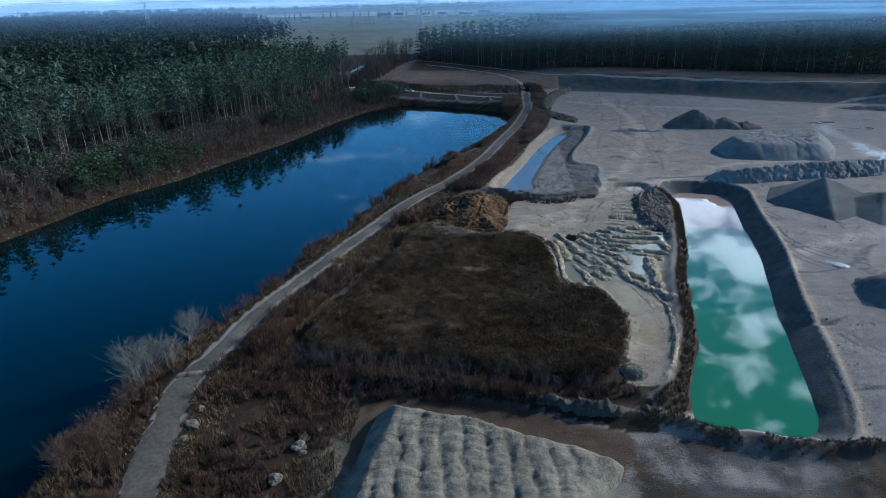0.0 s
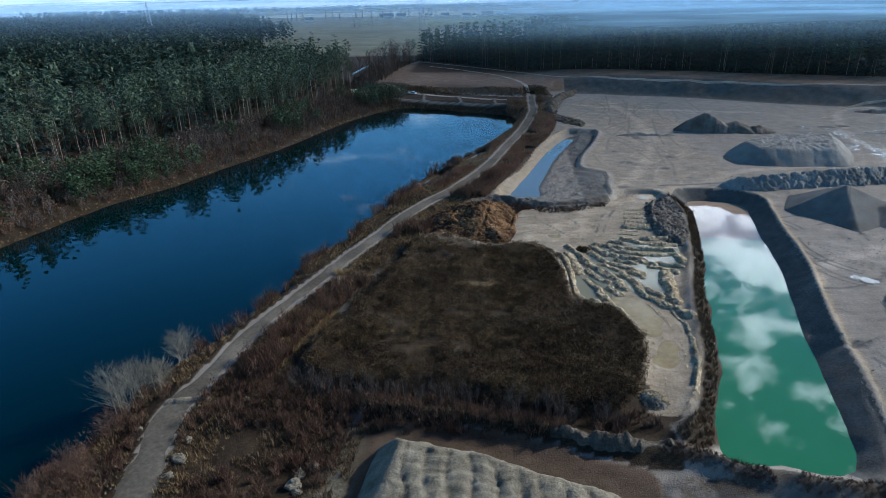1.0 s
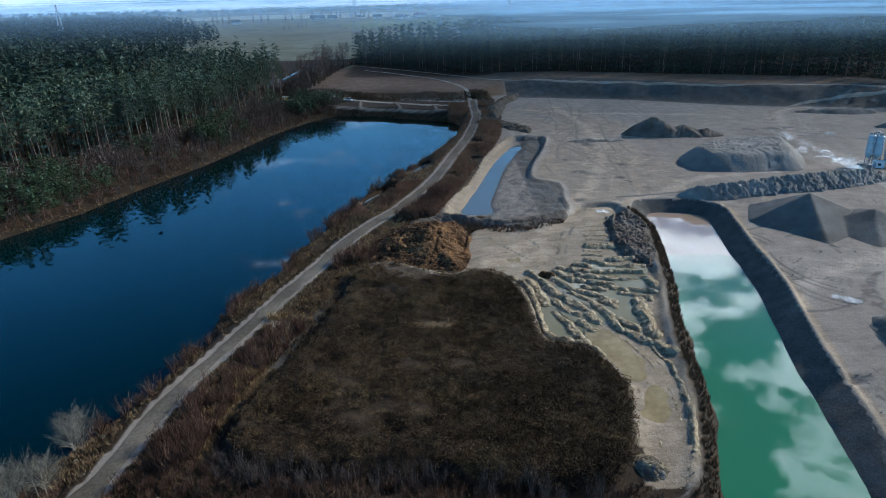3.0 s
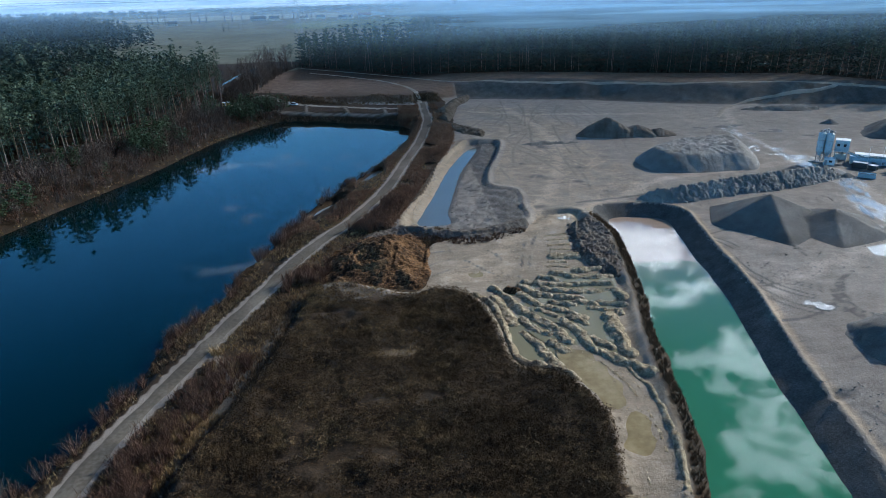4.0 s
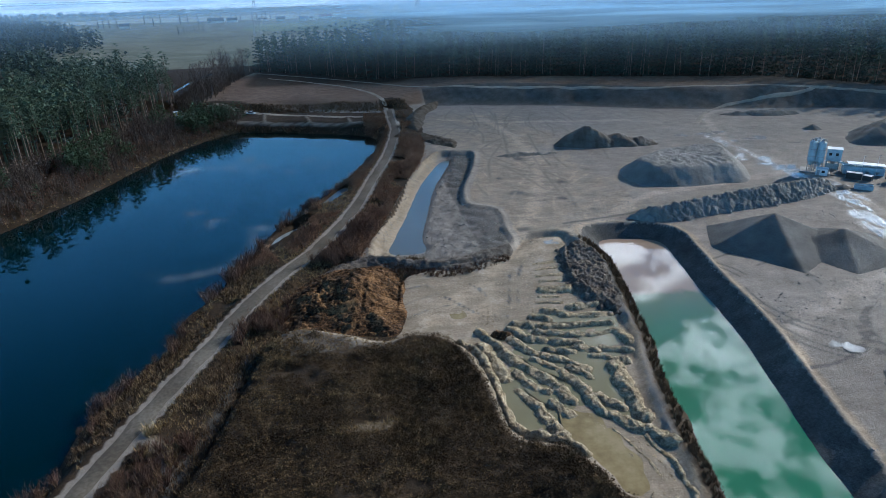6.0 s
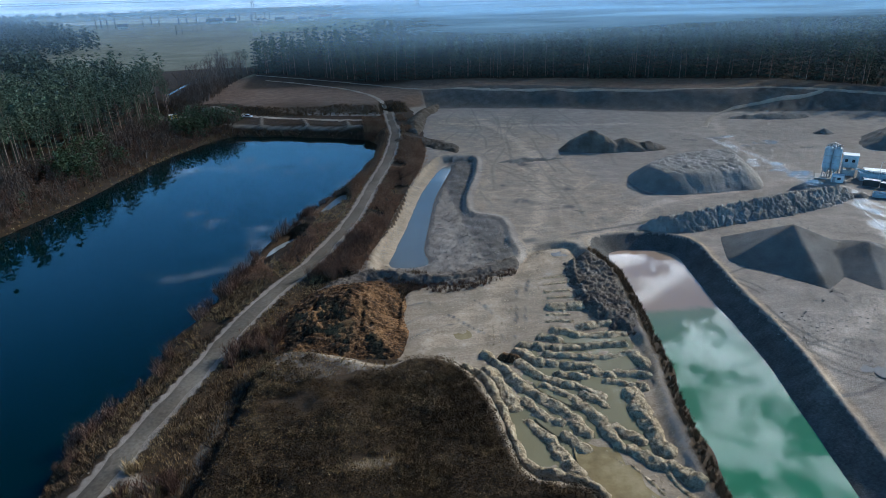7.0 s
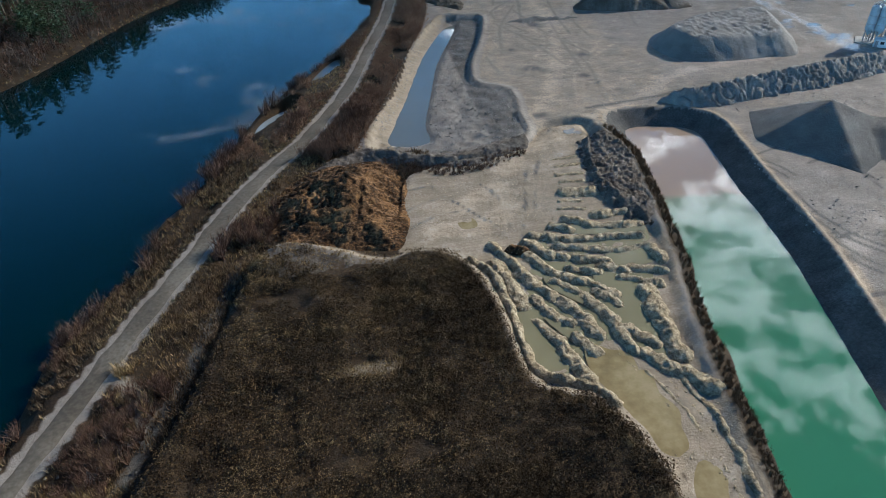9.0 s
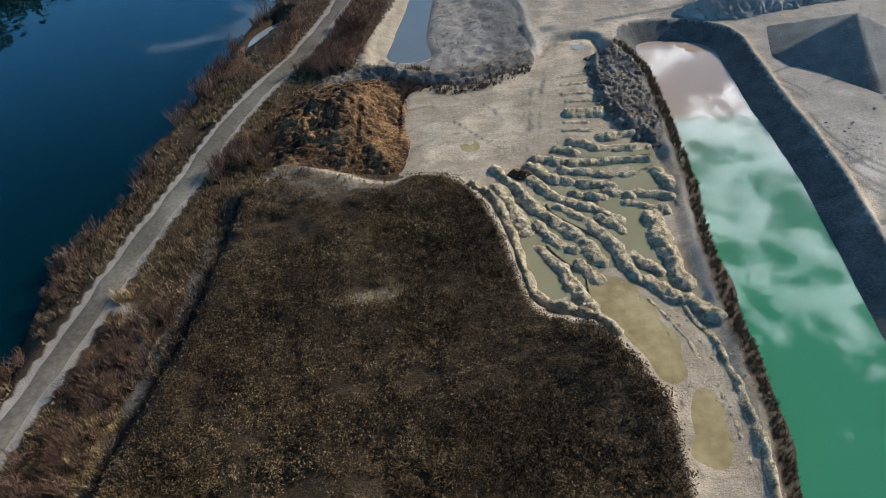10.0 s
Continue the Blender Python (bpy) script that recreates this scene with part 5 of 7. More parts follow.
scatter("dry_grass", patch, [tuft(9, 0.5, 0.35, 0.035, 1.2) for _ in range(4)], M_STRAW, 0.5 + 0.5 * RNG.rand(len(patch)), "patch of straw-coloured grass among the weeds", "grass")


def rough_ground(x, y):
    near = (sdf(x, y, PLATEAU) > 0.3) & (sdf(x, y, MUD) > 0.3) & (sdf(x, y, LAKE) > 0.8) & (line_dist(x, y, ROAD) > 2.6) & (sdf(x, y, POND) > 1.5)
    fh = (x > -15) & (x < 22) & (y < 73.5)
    heap_ = (x > -15) & (x < 6) & (y > 141) & (y < 170)
    return near & ~fh & ~heap_


edge = sample(60000, -56, 12, 40, 172, lambda x, y: rough_ground(x, y) & (fbm(x, y, 0.15, 3, 5) > -0.15))
scatter("withered_weeds", edge, [tuft(8, 0.7, 0.35, 0.04, 0.8) for _ in range(5)], M_SCRUB, 0.5 + 0.8 * RNG.rand(len(edge)), "tangled brown weeds beside the road", "weeds")
straw = sample(36000, -52, 10, 45, 330, lambda x, y: (line_dist(x, y, ROAD) > 2.3) & (line_dist(x, y, ROAD) < 9) & (sdf(x, y, LAKE) > 0.2) & (fbm(x, y, 0.13, 3, 7) > -0.12))
scatter("dry_grass", straw, [tuft(9, 0.8, 0.3, 0.03, 0.7) for _ in range(4)], M_STRAW, 0.5 + 0.6 * RNG.rand(len(straw)), "straw-coloured dry grass along the road", "grass")
verge_s = sample(9000, -40, 6, 118, 182, lambda x, y: (line_dist(x, y, ROAD) > 2.2) & (line_dist(x, y, ROAD) < 13) & (sdf(x, y, LAKE) > 6) & (sdf(x, y, PLATEAU) > 1.5) & (sdf(x, y, PIT) > 2) & (x < -14 + 0.35 * (y - 150)) & (fbm(x, y, 0.2, 3, 9) > -0.02))
scatter("dry_grass", verge_s, [tuft(9, 0.7, 0.35, 0.035, 0.9) for _ in range(4)], M_STRAW, 0.5 + 0.5 * RNG.rand(len(verge_s)), "thin dry grass between road and earth heap", "grass")
yard = sample(5200, -42, -24, 80, 106, lambda x, y: (line_dist(x, y, ROAD) > 3.2) & (sdf(x, y, PLATEAU) > 1.2) & (fbm(x, y, 0.22, 3, 4) > -0.05))
scatter("dry_grass", yard, [tuft(9, 0.8, 0.35, 0.04, 0.8) for _ in range(4)], M_STRAW, 0.5 + 0.6 * RNG.rand(len(yard)), "straw-coloured grass between road and ditch", "grass")
golden = sample(1500, -36, -26, 92, 122, lambda x, y: (np.hypot((x + 31.4) / 1.6, (y - 102.4) / 3.0) < 1) | ((line_dist(x, y, CRACKED) < 2.2) & (fbm(x, y, 0.5, 2, 4) > 0.08)))
scatter("dry_grass", golden, [tuft(14, 1.5, 0.35, 0.04, 0.6) for _ in range(4)], M_STRAW, 0.6 + 0.5 * RNG.rand(len(golden)), "tall golden clumps of dry grass beside the road", "grass")
crust_p = sample(900, -18, 5, 133, 147, lambda x, y: sdf(x, y, CRUST) < -0.3)
scatter("dry_grass", crust_p, [tuft(7, 0.4, 0.3, 0.04, 0.8) for _ in range(3)], M_STRAW, 0.5 + 0.6 * RNG.rand(len(crust_p)), "thin grass on the pale crusted rim", "grass")


def clear_lagoon(x, y):
    """True away from the lagoons and from the low reeds south of them."""
    return np.minimum.reduce([sdf(x + a, y + b, p) for p in LAGOONS for a, b in ((0, 0), (0, 2.2), (-0.6, 4.4), (-1.0, 7.0), (-1.6, 10.0))]) > 0.4


BUSHES = [bush(12, 2.0, 0.9) for _ in range(5)]
DENSE = [bush(20, 2.0, 1.3, 0.035) for _ in range(5)]
BIG = [bush(34, 3.0, 1.7, 0.028) for _ in range(6)]
shore = sample(15000, -56, 20, 60, 330, lambda x, y: (sdf(x, y, LAKE) > -0.4) & (sdf(x, y, LAKE) < 3.6) & (line_dist(x, y, ROAD) > 3.0) & (fbm(x, y, 0.09, 3, 4) > -0.12) & clear_lagoon(x, y))
big_s = shore[(shore[:, 1] < 185) & (fbm(shore[:, 0], shore[:, 1], 0.14, 3, 6) > -0.02)][::4]
scatter("bare_shrubs", big_s, BIG, M_TWIG, 0.65 + 0.6 * RNG.rand(len(big_s)), "tall purplish leafless shrubs on the lake shore", "shrub")
shore = shore[(shore[:, 1] > 185) | (RNG.rand(len(shore)) < 0.45)]
scatter("bare_shrubs", shore, DENSE, M_TWIG, np.where((shore[:, 1] > 300) & (shore[:, 0] < 4), 0.5, 1.0) * (0.5 + 0.7 * RNG.rand(len(shore))) * (1 + 1.4 * np.clip(fbm(shore[:, 0], shore[:, 1], 0.14, 3, 6), -0.2, 0.5)), "reddish brown leafless shrubs on the lake shore", "shrub")
verge_p = sample(16000, -45, 24, 84, 190, lambda x, y: (line_dist(x, y, ROAD) > 3.0) & (line_dist(x, y, ROAD) < 9.5) & (sdf(x, y, LAKE) > 9) & (sdf(x, y, PIT) > 1) &
                 (sdf(x, y, PLATEAU) > 1) & (fbm(x, y, 0.1, 3, 6) > -0.1) & ~((x > -15) & (x < 8) & (y > 143) & (y < 170)))
big_s = verge_p[fbm(verge_p[:, 0], verge_p[:, 1], 0.12, 3, 9) > -0.02][::4]
scatter("bare_shrubs", big_s, BIG, M_TWIG, 0.55 + 0.5 * RNG.rand(len(big_s)), "purplish leafless shrubs between road and ditch", "shrub")
verge_p = verge_p[RNG.rand(len(verge_p)) < 0.45]
scatter("bare_shrubs", verge_p, DENSE, M_TWIG, (0.5 + 0.5 * RNG.rand(len(verge_p))) * (1 + 1.3 * np.clip(fbm(verge_p[:, 0], verge_p[:, 1], 0.13, 3, 9), -0.2, 0.5)),
        "reddish brown leafless shrubs beside the road", "shrub")
verge_f = sample(26000, -26, 26, 172, 332, lambda x, y: (line_dist(x, y, ROAD) > 2.8) & (line_dist(x, y, ROAD) < 12) & (sdf(x, y, LAKE) > 0.3) & (sdf(x, y, PIT) > 0.8) & (x < np.interp(y, [172, 200, 240, 260, 300, 330], [3, 8.5, 19, 24, 23, 21])) &
                 clear_lagoon(x, y) & (fbm(x, y, 0.1, 3, 6) > -0.25))
FUZZY = [join([bush(3, 1.7, 0.9, 0.05)] + [tuple(np.array(q) for q in sprays(np.array([0.4 * RNG.randn(), 0.4 * RNG.randn(), 0.75]), 0.75, 0.9, 13, 0.17, 1.0)) for _ in range(2)]) for _ in range(6)]
scatter("bare_shrubs", verge_f, FUZZY, M_RUST, (0.55 + 0.5 * RNG.rand(len(verge_f))) * (1 + 1.0 * np.clip(fbm(verge_f[:, 0], verge_f[:, 1], 0.13, 3, 9), -0.2, 0.5)),
        "dense rust-brown shrubs between road, lake and pit", "shrub")
front_p = sample(5200, -46, 40, 42, 86, lambda x, y: rough_ground(x, y) & (y < 88) & (fbm(x, y, 0.12, 3, 8) > -0.05) & (x < 24) & ((y > 74) | (x < -17)))
scatter("bare_shrubs", front_p, BUSHES + DENSE, M_TWIG, 0.5 + 0.5 * RNG.rand(len(front_p)), "dark leafless thicket in front of the weeds", "shrub")
row_p = sample(520, -29, 20, 77, 85, lambda x, y: (np.abs(y - np.interp(x, [-28, -11, 0, 18], [83.6, 80.6, 79.8, 77.2])) < 1.6) & (fbm(x, y, 0.15, 2, 3) > -0.12))
scatter("bare_shrubs", row_p, [bush(13, 2.9, 0.9, 0.018) for _ in range(5)], M_GREYTWIG, 0.7 + 0.5 * RNG.rand(len(row_p)), "row of grey-brown leafless saplings", "shrub")
pondside = sample(14000, 24, 54, 72, 175, lambda x, y: (line_dist(x, y, WEST_BANK + np.array([1.6, 0])) < 2.0) & (sdf(x, y, POND) > 0.2))
scatter("bare_shrubs", pondside, [bush(9, 1.0, 0.5, 0.03) for _ in range(4)], M_SCRUB, 0.5 + 0.55 * RNG.rand(len(pondside)), "withered scrub on the pond bank", "shrub")
southside = sample(2600, 23, 60, 64, 76, lambda x, y: (line_dist(x, y, SOUTH_BANK) < 1.5) & (sdf(x, y, POND) > 0.3) & (fbm(x, y, 0.3, 2, 4) > -0.1))
scatter("bare_shrubs", southside, [bush(9, 0.7, 0.5, 0.025) for _ in range(4)], M_TWIG, 0.4 + 0.6 * RNG.rand(len(southside)), "brown scrub along the south bank of the pond", "shrub")
pitside = sample(1800, -4, 32, 160, 176, lambda x, y: (line_dist(x, y, curve([(4, 167), (16, 162.6), (28, 167.5)])) < 1.8))
scatter("bare_shrubs", pitside, [bush(9, 0.8, 0.5, 0.03) for _ in range(4)], M_TWIG, 0.5 + 0.6 * RNG.rand(len(pitside)), "withered scrub along the gravel bank", "shrub")
far_p = sample(16000, -90, 24, 318, 400, lambda x, y: (sdf(x, y, LAKE) > 0.5) & (line_dist(x, y, ROAD) > 3) & ((np.abs(y - np.interp(x, FAR_FOOT_X, FAR_FOOT_Y) - 6) < 5) | (sdf(x, y, LAKE) < 3)))
nbank = sample(3000, -104, -40, 345, 470, lambda x, y: (np.hypot(x + 81, y - 354) > 8) & (x < -72 + 0.05 * (y - 350)) & (np.hypot(x + 78, y - 347) > 9) & (x > np.interp(y, [345, 400, 430, 490], [-86, -86, -86, -74]) - 2) & (line_dist(x, y, curve([(-43, 349), (-58.7, 362), (-69.7, 363), (-80, 354)])) > 3))
scatter("bare_shrubs", nbank, [bush(9, 2.4, 1.0, 0.06) for _ in range(4)], M_GREYTWIG, 0.6 + 0.9 * RNG.rand(len(nbank)), "grey-brown scrub north of the lake", "shrub")
scatter("bare_shrubs", far_p, [bush(7, 1.0, 0.8, 0.06) for _ in range(4)], M_SCRUB, 0.4 + 0.7 * RNG.rand(len(far_p)), "brown scrub at the far end of the lake", "shrub")

# silvery leafless trees on the near shore
for bx, by, bh in ((-47.6, 89.5, 6.5), (-49.2, 79.5, 6.5), (-49.8, 76, 7), (-47, 81.5, 5), (-48.6, 70.5, 4), (-47.3, 63, 4.5), (-49, 57.5, 4), (-46.3, 60, 3.6)):
    tv = [bare_tree(bh * (0.7 + 0.35 * RNG.rand()), 0.07, 30, 3, 0.45) for _ in range(5)]
    tv = [(v + np.array([RNG.randn() * 0.9, RNG.randn() * 0.9, 0]), f) for v, f in tv]
    v, f = join(tv)
    pale = by > 74
    zb = float(height(np.array([bx]), np.array([by]))[0])
    ob = link_mesh("bare_tree", v, f, M_PALETWIG if pale else M_TWIG, smooth=False)
    ob.location = (bx, by, zb - 0.1)
    tagged(ob, "silvery leafless tree on the lake shore" if pale else "small brown leafless tree on the lake shore", "tree", "bare trees by the lake")

# the wood west of the lake and the wood behind the quarry
def west_wood(x, y):
    return (x < np.interp(y, WEST_EDGE_Y, WEST_EDGE_X)) & (y < 520 - 0.55 * (x + 330) * (x > -330))


def east_wood(x, y):
    e = np.interp(x, EAST_EDGE_X, EAST_EDGE_Y)
    return (x > -67) & (y > e) & (y < np.interp(x, [-67, 20, 80, 140, 700], [560, 720, 780, 900, 1100]))


def tree_kind(name, crown_v, stem_v, crown_mat):
    """One tree with its parts, built at the origin; it is copied about the place."""
    root = new(name)
    t = link_mesh("trunk", *stem_v, M_BARK, root)
    c = link_mesh("crown", *crown_v, crown_mat, root, smooth=False)
    return root


KINDS = []
for i in range(4):
    h = 20 + 1.5 * i
    KINDS.append(tagged(tree_kind("pine_tree", tree_top(h, h * 0.56, 3.6, 18, 64, 0.32), stem(h * 0.92, 0.24), M_PINE),
                        "tall pine with a bare trunk and a dark green crown", "tree", "trees of the woods"))
for i in range(2):
    h = 19 + 2 * i
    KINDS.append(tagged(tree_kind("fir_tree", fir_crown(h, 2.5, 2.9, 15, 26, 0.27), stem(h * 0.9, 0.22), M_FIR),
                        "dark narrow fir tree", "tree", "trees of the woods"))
for i in range(2):
    h = 17 + 2 * i
    KINDS.append(tagged(tree_kind("birch_tree", bare_tree(h, 0.16, 26, 2, 0.3), stem(h * 0.85, 0.16), M_BARE),
                        "leafless birch with a pale trunk", "tree", "trees of the woods"))

placed = []
fr = spaced(-190, -70, 90, 480, 4.6, lambda x, y: west_wood(x, y) & (x > np.interp(y, WEST_EDGE_Y, WEST_EDGE_X) - 7) & (y > 120))
placed += [(p, [0, 1, 2, 3, 0, 1, 2, 3, 4, 6]) for p in fr]
fr = spaced(-67, 330, 230, 500, 5.0, lambda x, y: east_wood(x, y) & (y < np.interp(x, EAST_EDGE_X, EAST_EDGE_Y) + 6.5))
placed += [(p, [4, 0, 4, 1, 0, 2, 6, 3]) for p in fr]
used_kinds = set()
for (p, choice) in placed[:520]:
    k = choice[RNG.randint(len(choice))]
    s = (0.68 + 0.36 * RNG.rand()) * (0.92 if p[0] > -67.5 else 1.0)
    zb = float(height(np.array([p[0]]), np.array([p[1]]))[0]) - 0.1
    m = Matrix.LocRotScale((p[0], p[1], zb), Euler((RNG.randn() * 0.02, RNG.randn() * 0.02, RNG.rand() * 6.283)), None)
    if k not in used_kinds:
        used_kinds.add(k)
        KINDS[k].matrix_world = m
    else:
        ob = copy_thing(KINDS[k], m)
        ob.scale = (s, s, s)
for k, ob in enumerate(KINDS):
    if k not in used_kinds:
        ob.matrix_world = pose(-175 - 4 * k, 230, float(height(np.array([-175.0 - 4 * k]), np.array([230.0]))[0]))


def cheap_pine(h, pads, per, size):
    """A pine for the depth of the wood: a thin trunk and a crown of needle pads."""
    V, F = [], []
    twig(V, F, np.zeros(3), np.array([0, 0, h * 0.9]), 0.22)
    return join([(np.array(V), np.array(F)), tree_top(h, h * 0.56, 3.7, pads, per, size)])


FARP = [cheap_pine(21 + 1.3 * i, 10, 15, 0.78) for i in range(5)]
FARF = [fir_crown(21 + 1.5 * i, 4, 2.8, 6, 4, 1.1) for i in range(3)]
LOWF = [fir_crown(20 + 1.5 * i, 5, 3.4, 5, 3, 1.7) for i in range(3)]
MIDF = [fir_crown(21 + 1.5 * i, 2, 3.1, 9, 7, 0.78) for i in range(4)]
FARB = [bare_tree(18 + i, 0.3, 16, 1, 0.3) for i in range(3)]


def stand(name, pts, templates, mat, label, lo=0.72, hi=1.18, rise=None):
    if len(pts):
        grow = 1.0 if rise is None else rise
        scatter(name, pts, templates, mat, (lo + (hi - lo) * RNG.rand(len(pts))) * grow, label, "wood")


deep = spaced(-560, -70, 60, 700, 5.0, lambda x, y: west_wood(x, y) & (x < np.interp(y, WEST_EDGE_Y, WEST_EDGE_X) - 6) & (x > -150 - y * 0.75))
deep = deep[(deep[:, 0] > np.interp(deep[:, 1], WEST_EDGE_Y, WEST_EDGE_X) - 85) | (RNG.rand(len(deep)) < 0.62)]
pick = RNG.rand(len(deep)) + 0.5 * fbm(deep[:, 0], deep[:, 1], 0.02, 2)
shown = deep[:, 0] > np.interp(deep[:, 1], WEST_EDGE_Y, WEST_EDGE_X) - 65
MIDP = [cheap_pine(21 + 1.3 * i, 13, 24, 0.5) for i in range(5)]
stand("pine_wood", deep[(pick < 0.74) & shown], MIDP, M_PINE, "dense dark green pine wood by the lake", 0.66, 1.04)
stand("pine_wood", deep[(pick < 0.74) & ~shown], FARP, M_PINE, "dense dark green pine wood")
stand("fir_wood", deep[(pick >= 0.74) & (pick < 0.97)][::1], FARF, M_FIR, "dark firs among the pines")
stand("bare_wood", deep[pick >= 0.97], FARB, M_BARE, "leafless trees among the pines")
deep = spaced(-67, 760, 240, 1100, 6.5, lambda x, y: east_wood(x, y) & (y > np.interp(x, EAST_EDGE_X, EAST_EDGE_Y) + 5) & (x < 60 + y * 0.95))
deep = deep[(deep[:, 1] < np.interp(deep[:, 0], EAST_EDGE_X, EAST_EDGE_Y) + 90) | (RNG.rand(len(deep)) < 0.6)]
pick = RNG.rand(len(deep))
stand("pine_wood", deep[pick < 0.2], FARP, M_PINE, "dark pine wood behind the quarry", 0.66, 0.98)
front_row = deep[:, 1] < np.interp(deep[:, 0], EAST_EDGE_X, EAST_EDGE_Y) + 45
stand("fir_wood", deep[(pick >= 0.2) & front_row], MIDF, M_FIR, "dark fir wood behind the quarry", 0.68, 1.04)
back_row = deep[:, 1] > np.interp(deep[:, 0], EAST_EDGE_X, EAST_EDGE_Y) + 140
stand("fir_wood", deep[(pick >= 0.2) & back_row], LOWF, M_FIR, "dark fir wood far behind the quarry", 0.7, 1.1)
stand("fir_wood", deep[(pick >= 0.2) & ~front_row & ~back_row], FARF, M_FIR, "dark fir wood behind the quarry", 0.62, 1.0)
hem = spaced(-67, 330, 230, 500, 4.6, lambda x, y: east_wood(x, y) & (y < np.interp(x, EAST_EDGE_X, EAST_EDGE_Y) + 22))
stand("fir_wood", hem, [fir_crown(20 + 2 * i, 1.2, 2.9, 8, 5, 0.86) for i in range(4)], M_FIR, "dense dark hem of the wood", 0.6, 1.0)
# belt of brushwood and young pines along the west shore
HUT_SIGHT = np.array([(-81.5, 356.0), (-75.5, 334.0)])
belt = sample(15000, -170, -40, 60, 345, lambda x, y: (x < -50) & (line_dist(x, y, HUT_SIGHT) > 5) & (sdf(x, y, LAKE) > 1.6) & (np.hypot(x + 78, y - 346) > 9) & (x > np.interp(y, WEST_EDGE_Y, WEST_EDGE_X) - 3) & (y > 60))
ROUND = [join([bush(5, 2.8, 1.2, 0.05)] + [tuple(np.array(q) for q in sprays(np.array([0.6 * RNG.randn(), 0.6 * RNG.randn(), 1.5]), 1.2, 0.9, 18, 0.24, 1.0)) for _ in range(2)]) for _ in range(6)]
stand("brushwood", belt[::3], ROUND, M_TWIG, "rounded reddish brushwood between lake and pines", 0.5, 1.3)
FUZZ = [join([bush(8, 4.0, 1.6, 0.06), tuple(np.array(q) for q in sprays(np.array([0, 0, 2.3]), 1.7, 1.1, 34, 0.3))]) for _ in range(5)]
stand("brushwood", belt[1::3], FUZZ, M_GREYTWIG, "grey-brown brushwood between lake and pines", 0.5, 1.2, 0.7 + 0.035 * np.clip(sdf(belt[1::3, 0], belt[1::3, 1], LAKE), 0, 25))
belt2 = belt[RNG.rand(len(belt)) < 0.05] + RNG.randn(1, 2)
stand("brushwood", belt2[sdf(belt2[:, 0], belt2[:, 1], LAKE) > 4], FARB, M_BARE, "grey leafless saplings between lake and pines", 0.3, 0.6)
young = sample(9000, -170, -40, 60, 345, lambda x, y: (x < -50) & (line_dist(x, y, HUT_SIGHT) > 6) & (sdf(x, y, LAKE) > 6) & (x > np.interp(y, WEST_EDGE_Y, WEST_EDGE_X)) & (fbm(x, y, 0.05, 3, 3) > -0.12))
stand("young_pines", young, [pine_crown(6, 0.4, 1.7, 14, 7, 0.45) for _ in range(3)], M_YOUNG, "young green pines near the shore", 0.6, 1.4)
straw_w = sample(9000, -130, -45, 60, 335, lambda x, y: (sdf(x, y, LAKE) > 0.3) & (sdf(x, y, LAKE) < 3) & (x < -50))
scatter("dry_grass", straw_w, [tuft(9, 0.7, 0.4, 0.06, 0.7) for _ in range(4)], M_STRAW, 0.5 + 0.6 * RNG.rand(len(straw_w)), "dry sedge along the west shore", "grass")
# trees by the stream north of the lake
stream = spaced(-92, -60, 385, 500, 6.5, lambda x, y: (x > -86 + (y - 400) * 0.02) & (x < -66))
stand("bare_wood", stream, [bare_tree(14 + i, 0.25, 24, 2, 0.4) for i in range(3)], M_BARE, "leafless alders beside the stream", 0.6, 1.1)

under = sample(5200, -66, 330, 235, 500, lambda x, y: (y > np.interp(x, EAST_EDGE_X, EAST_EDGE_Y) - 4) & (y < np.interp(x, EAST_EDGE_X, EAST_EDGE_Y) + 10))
stand("undergrowth", under, [bush(10, 3.2, 1.6, 0.09) for _ in range(4)], M_SHADE, "leafless undergrowth painted dark as shade at the wood's edge", 0.25, 0.75)
# distant woods
far1 = spaced(-1150, -250, 690, 1450, 13, lambda x, y: (x < np.interp(y, [700, 794, 880, 1570], [-262, -258, -300, -700])) & (x > -y * 0.78 - 60))
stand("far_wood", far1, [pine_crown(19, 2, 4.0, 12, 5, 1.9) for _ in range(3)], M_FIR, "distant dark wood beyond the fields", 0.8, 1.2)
far3 = spaced(-1700, 100, 1990, 2260, 20, lambda x, y: (y < 2075 - 0.1 * x) & (y > 2000 - 0.1 * x) & (x > -y * 0.8))
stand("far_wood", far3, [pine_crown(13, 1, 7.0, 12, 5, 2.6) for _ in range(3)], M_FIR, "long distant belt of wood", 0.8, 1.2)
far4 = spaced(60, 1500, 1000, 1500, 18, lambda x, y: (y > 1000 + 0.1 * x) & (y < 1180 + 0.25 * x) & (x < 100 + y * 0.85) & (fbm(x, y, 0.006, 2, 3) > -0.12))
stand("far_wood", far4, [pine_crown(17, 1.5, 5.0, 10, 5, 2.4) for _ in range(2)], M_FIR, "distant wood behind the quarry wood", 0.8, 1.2)


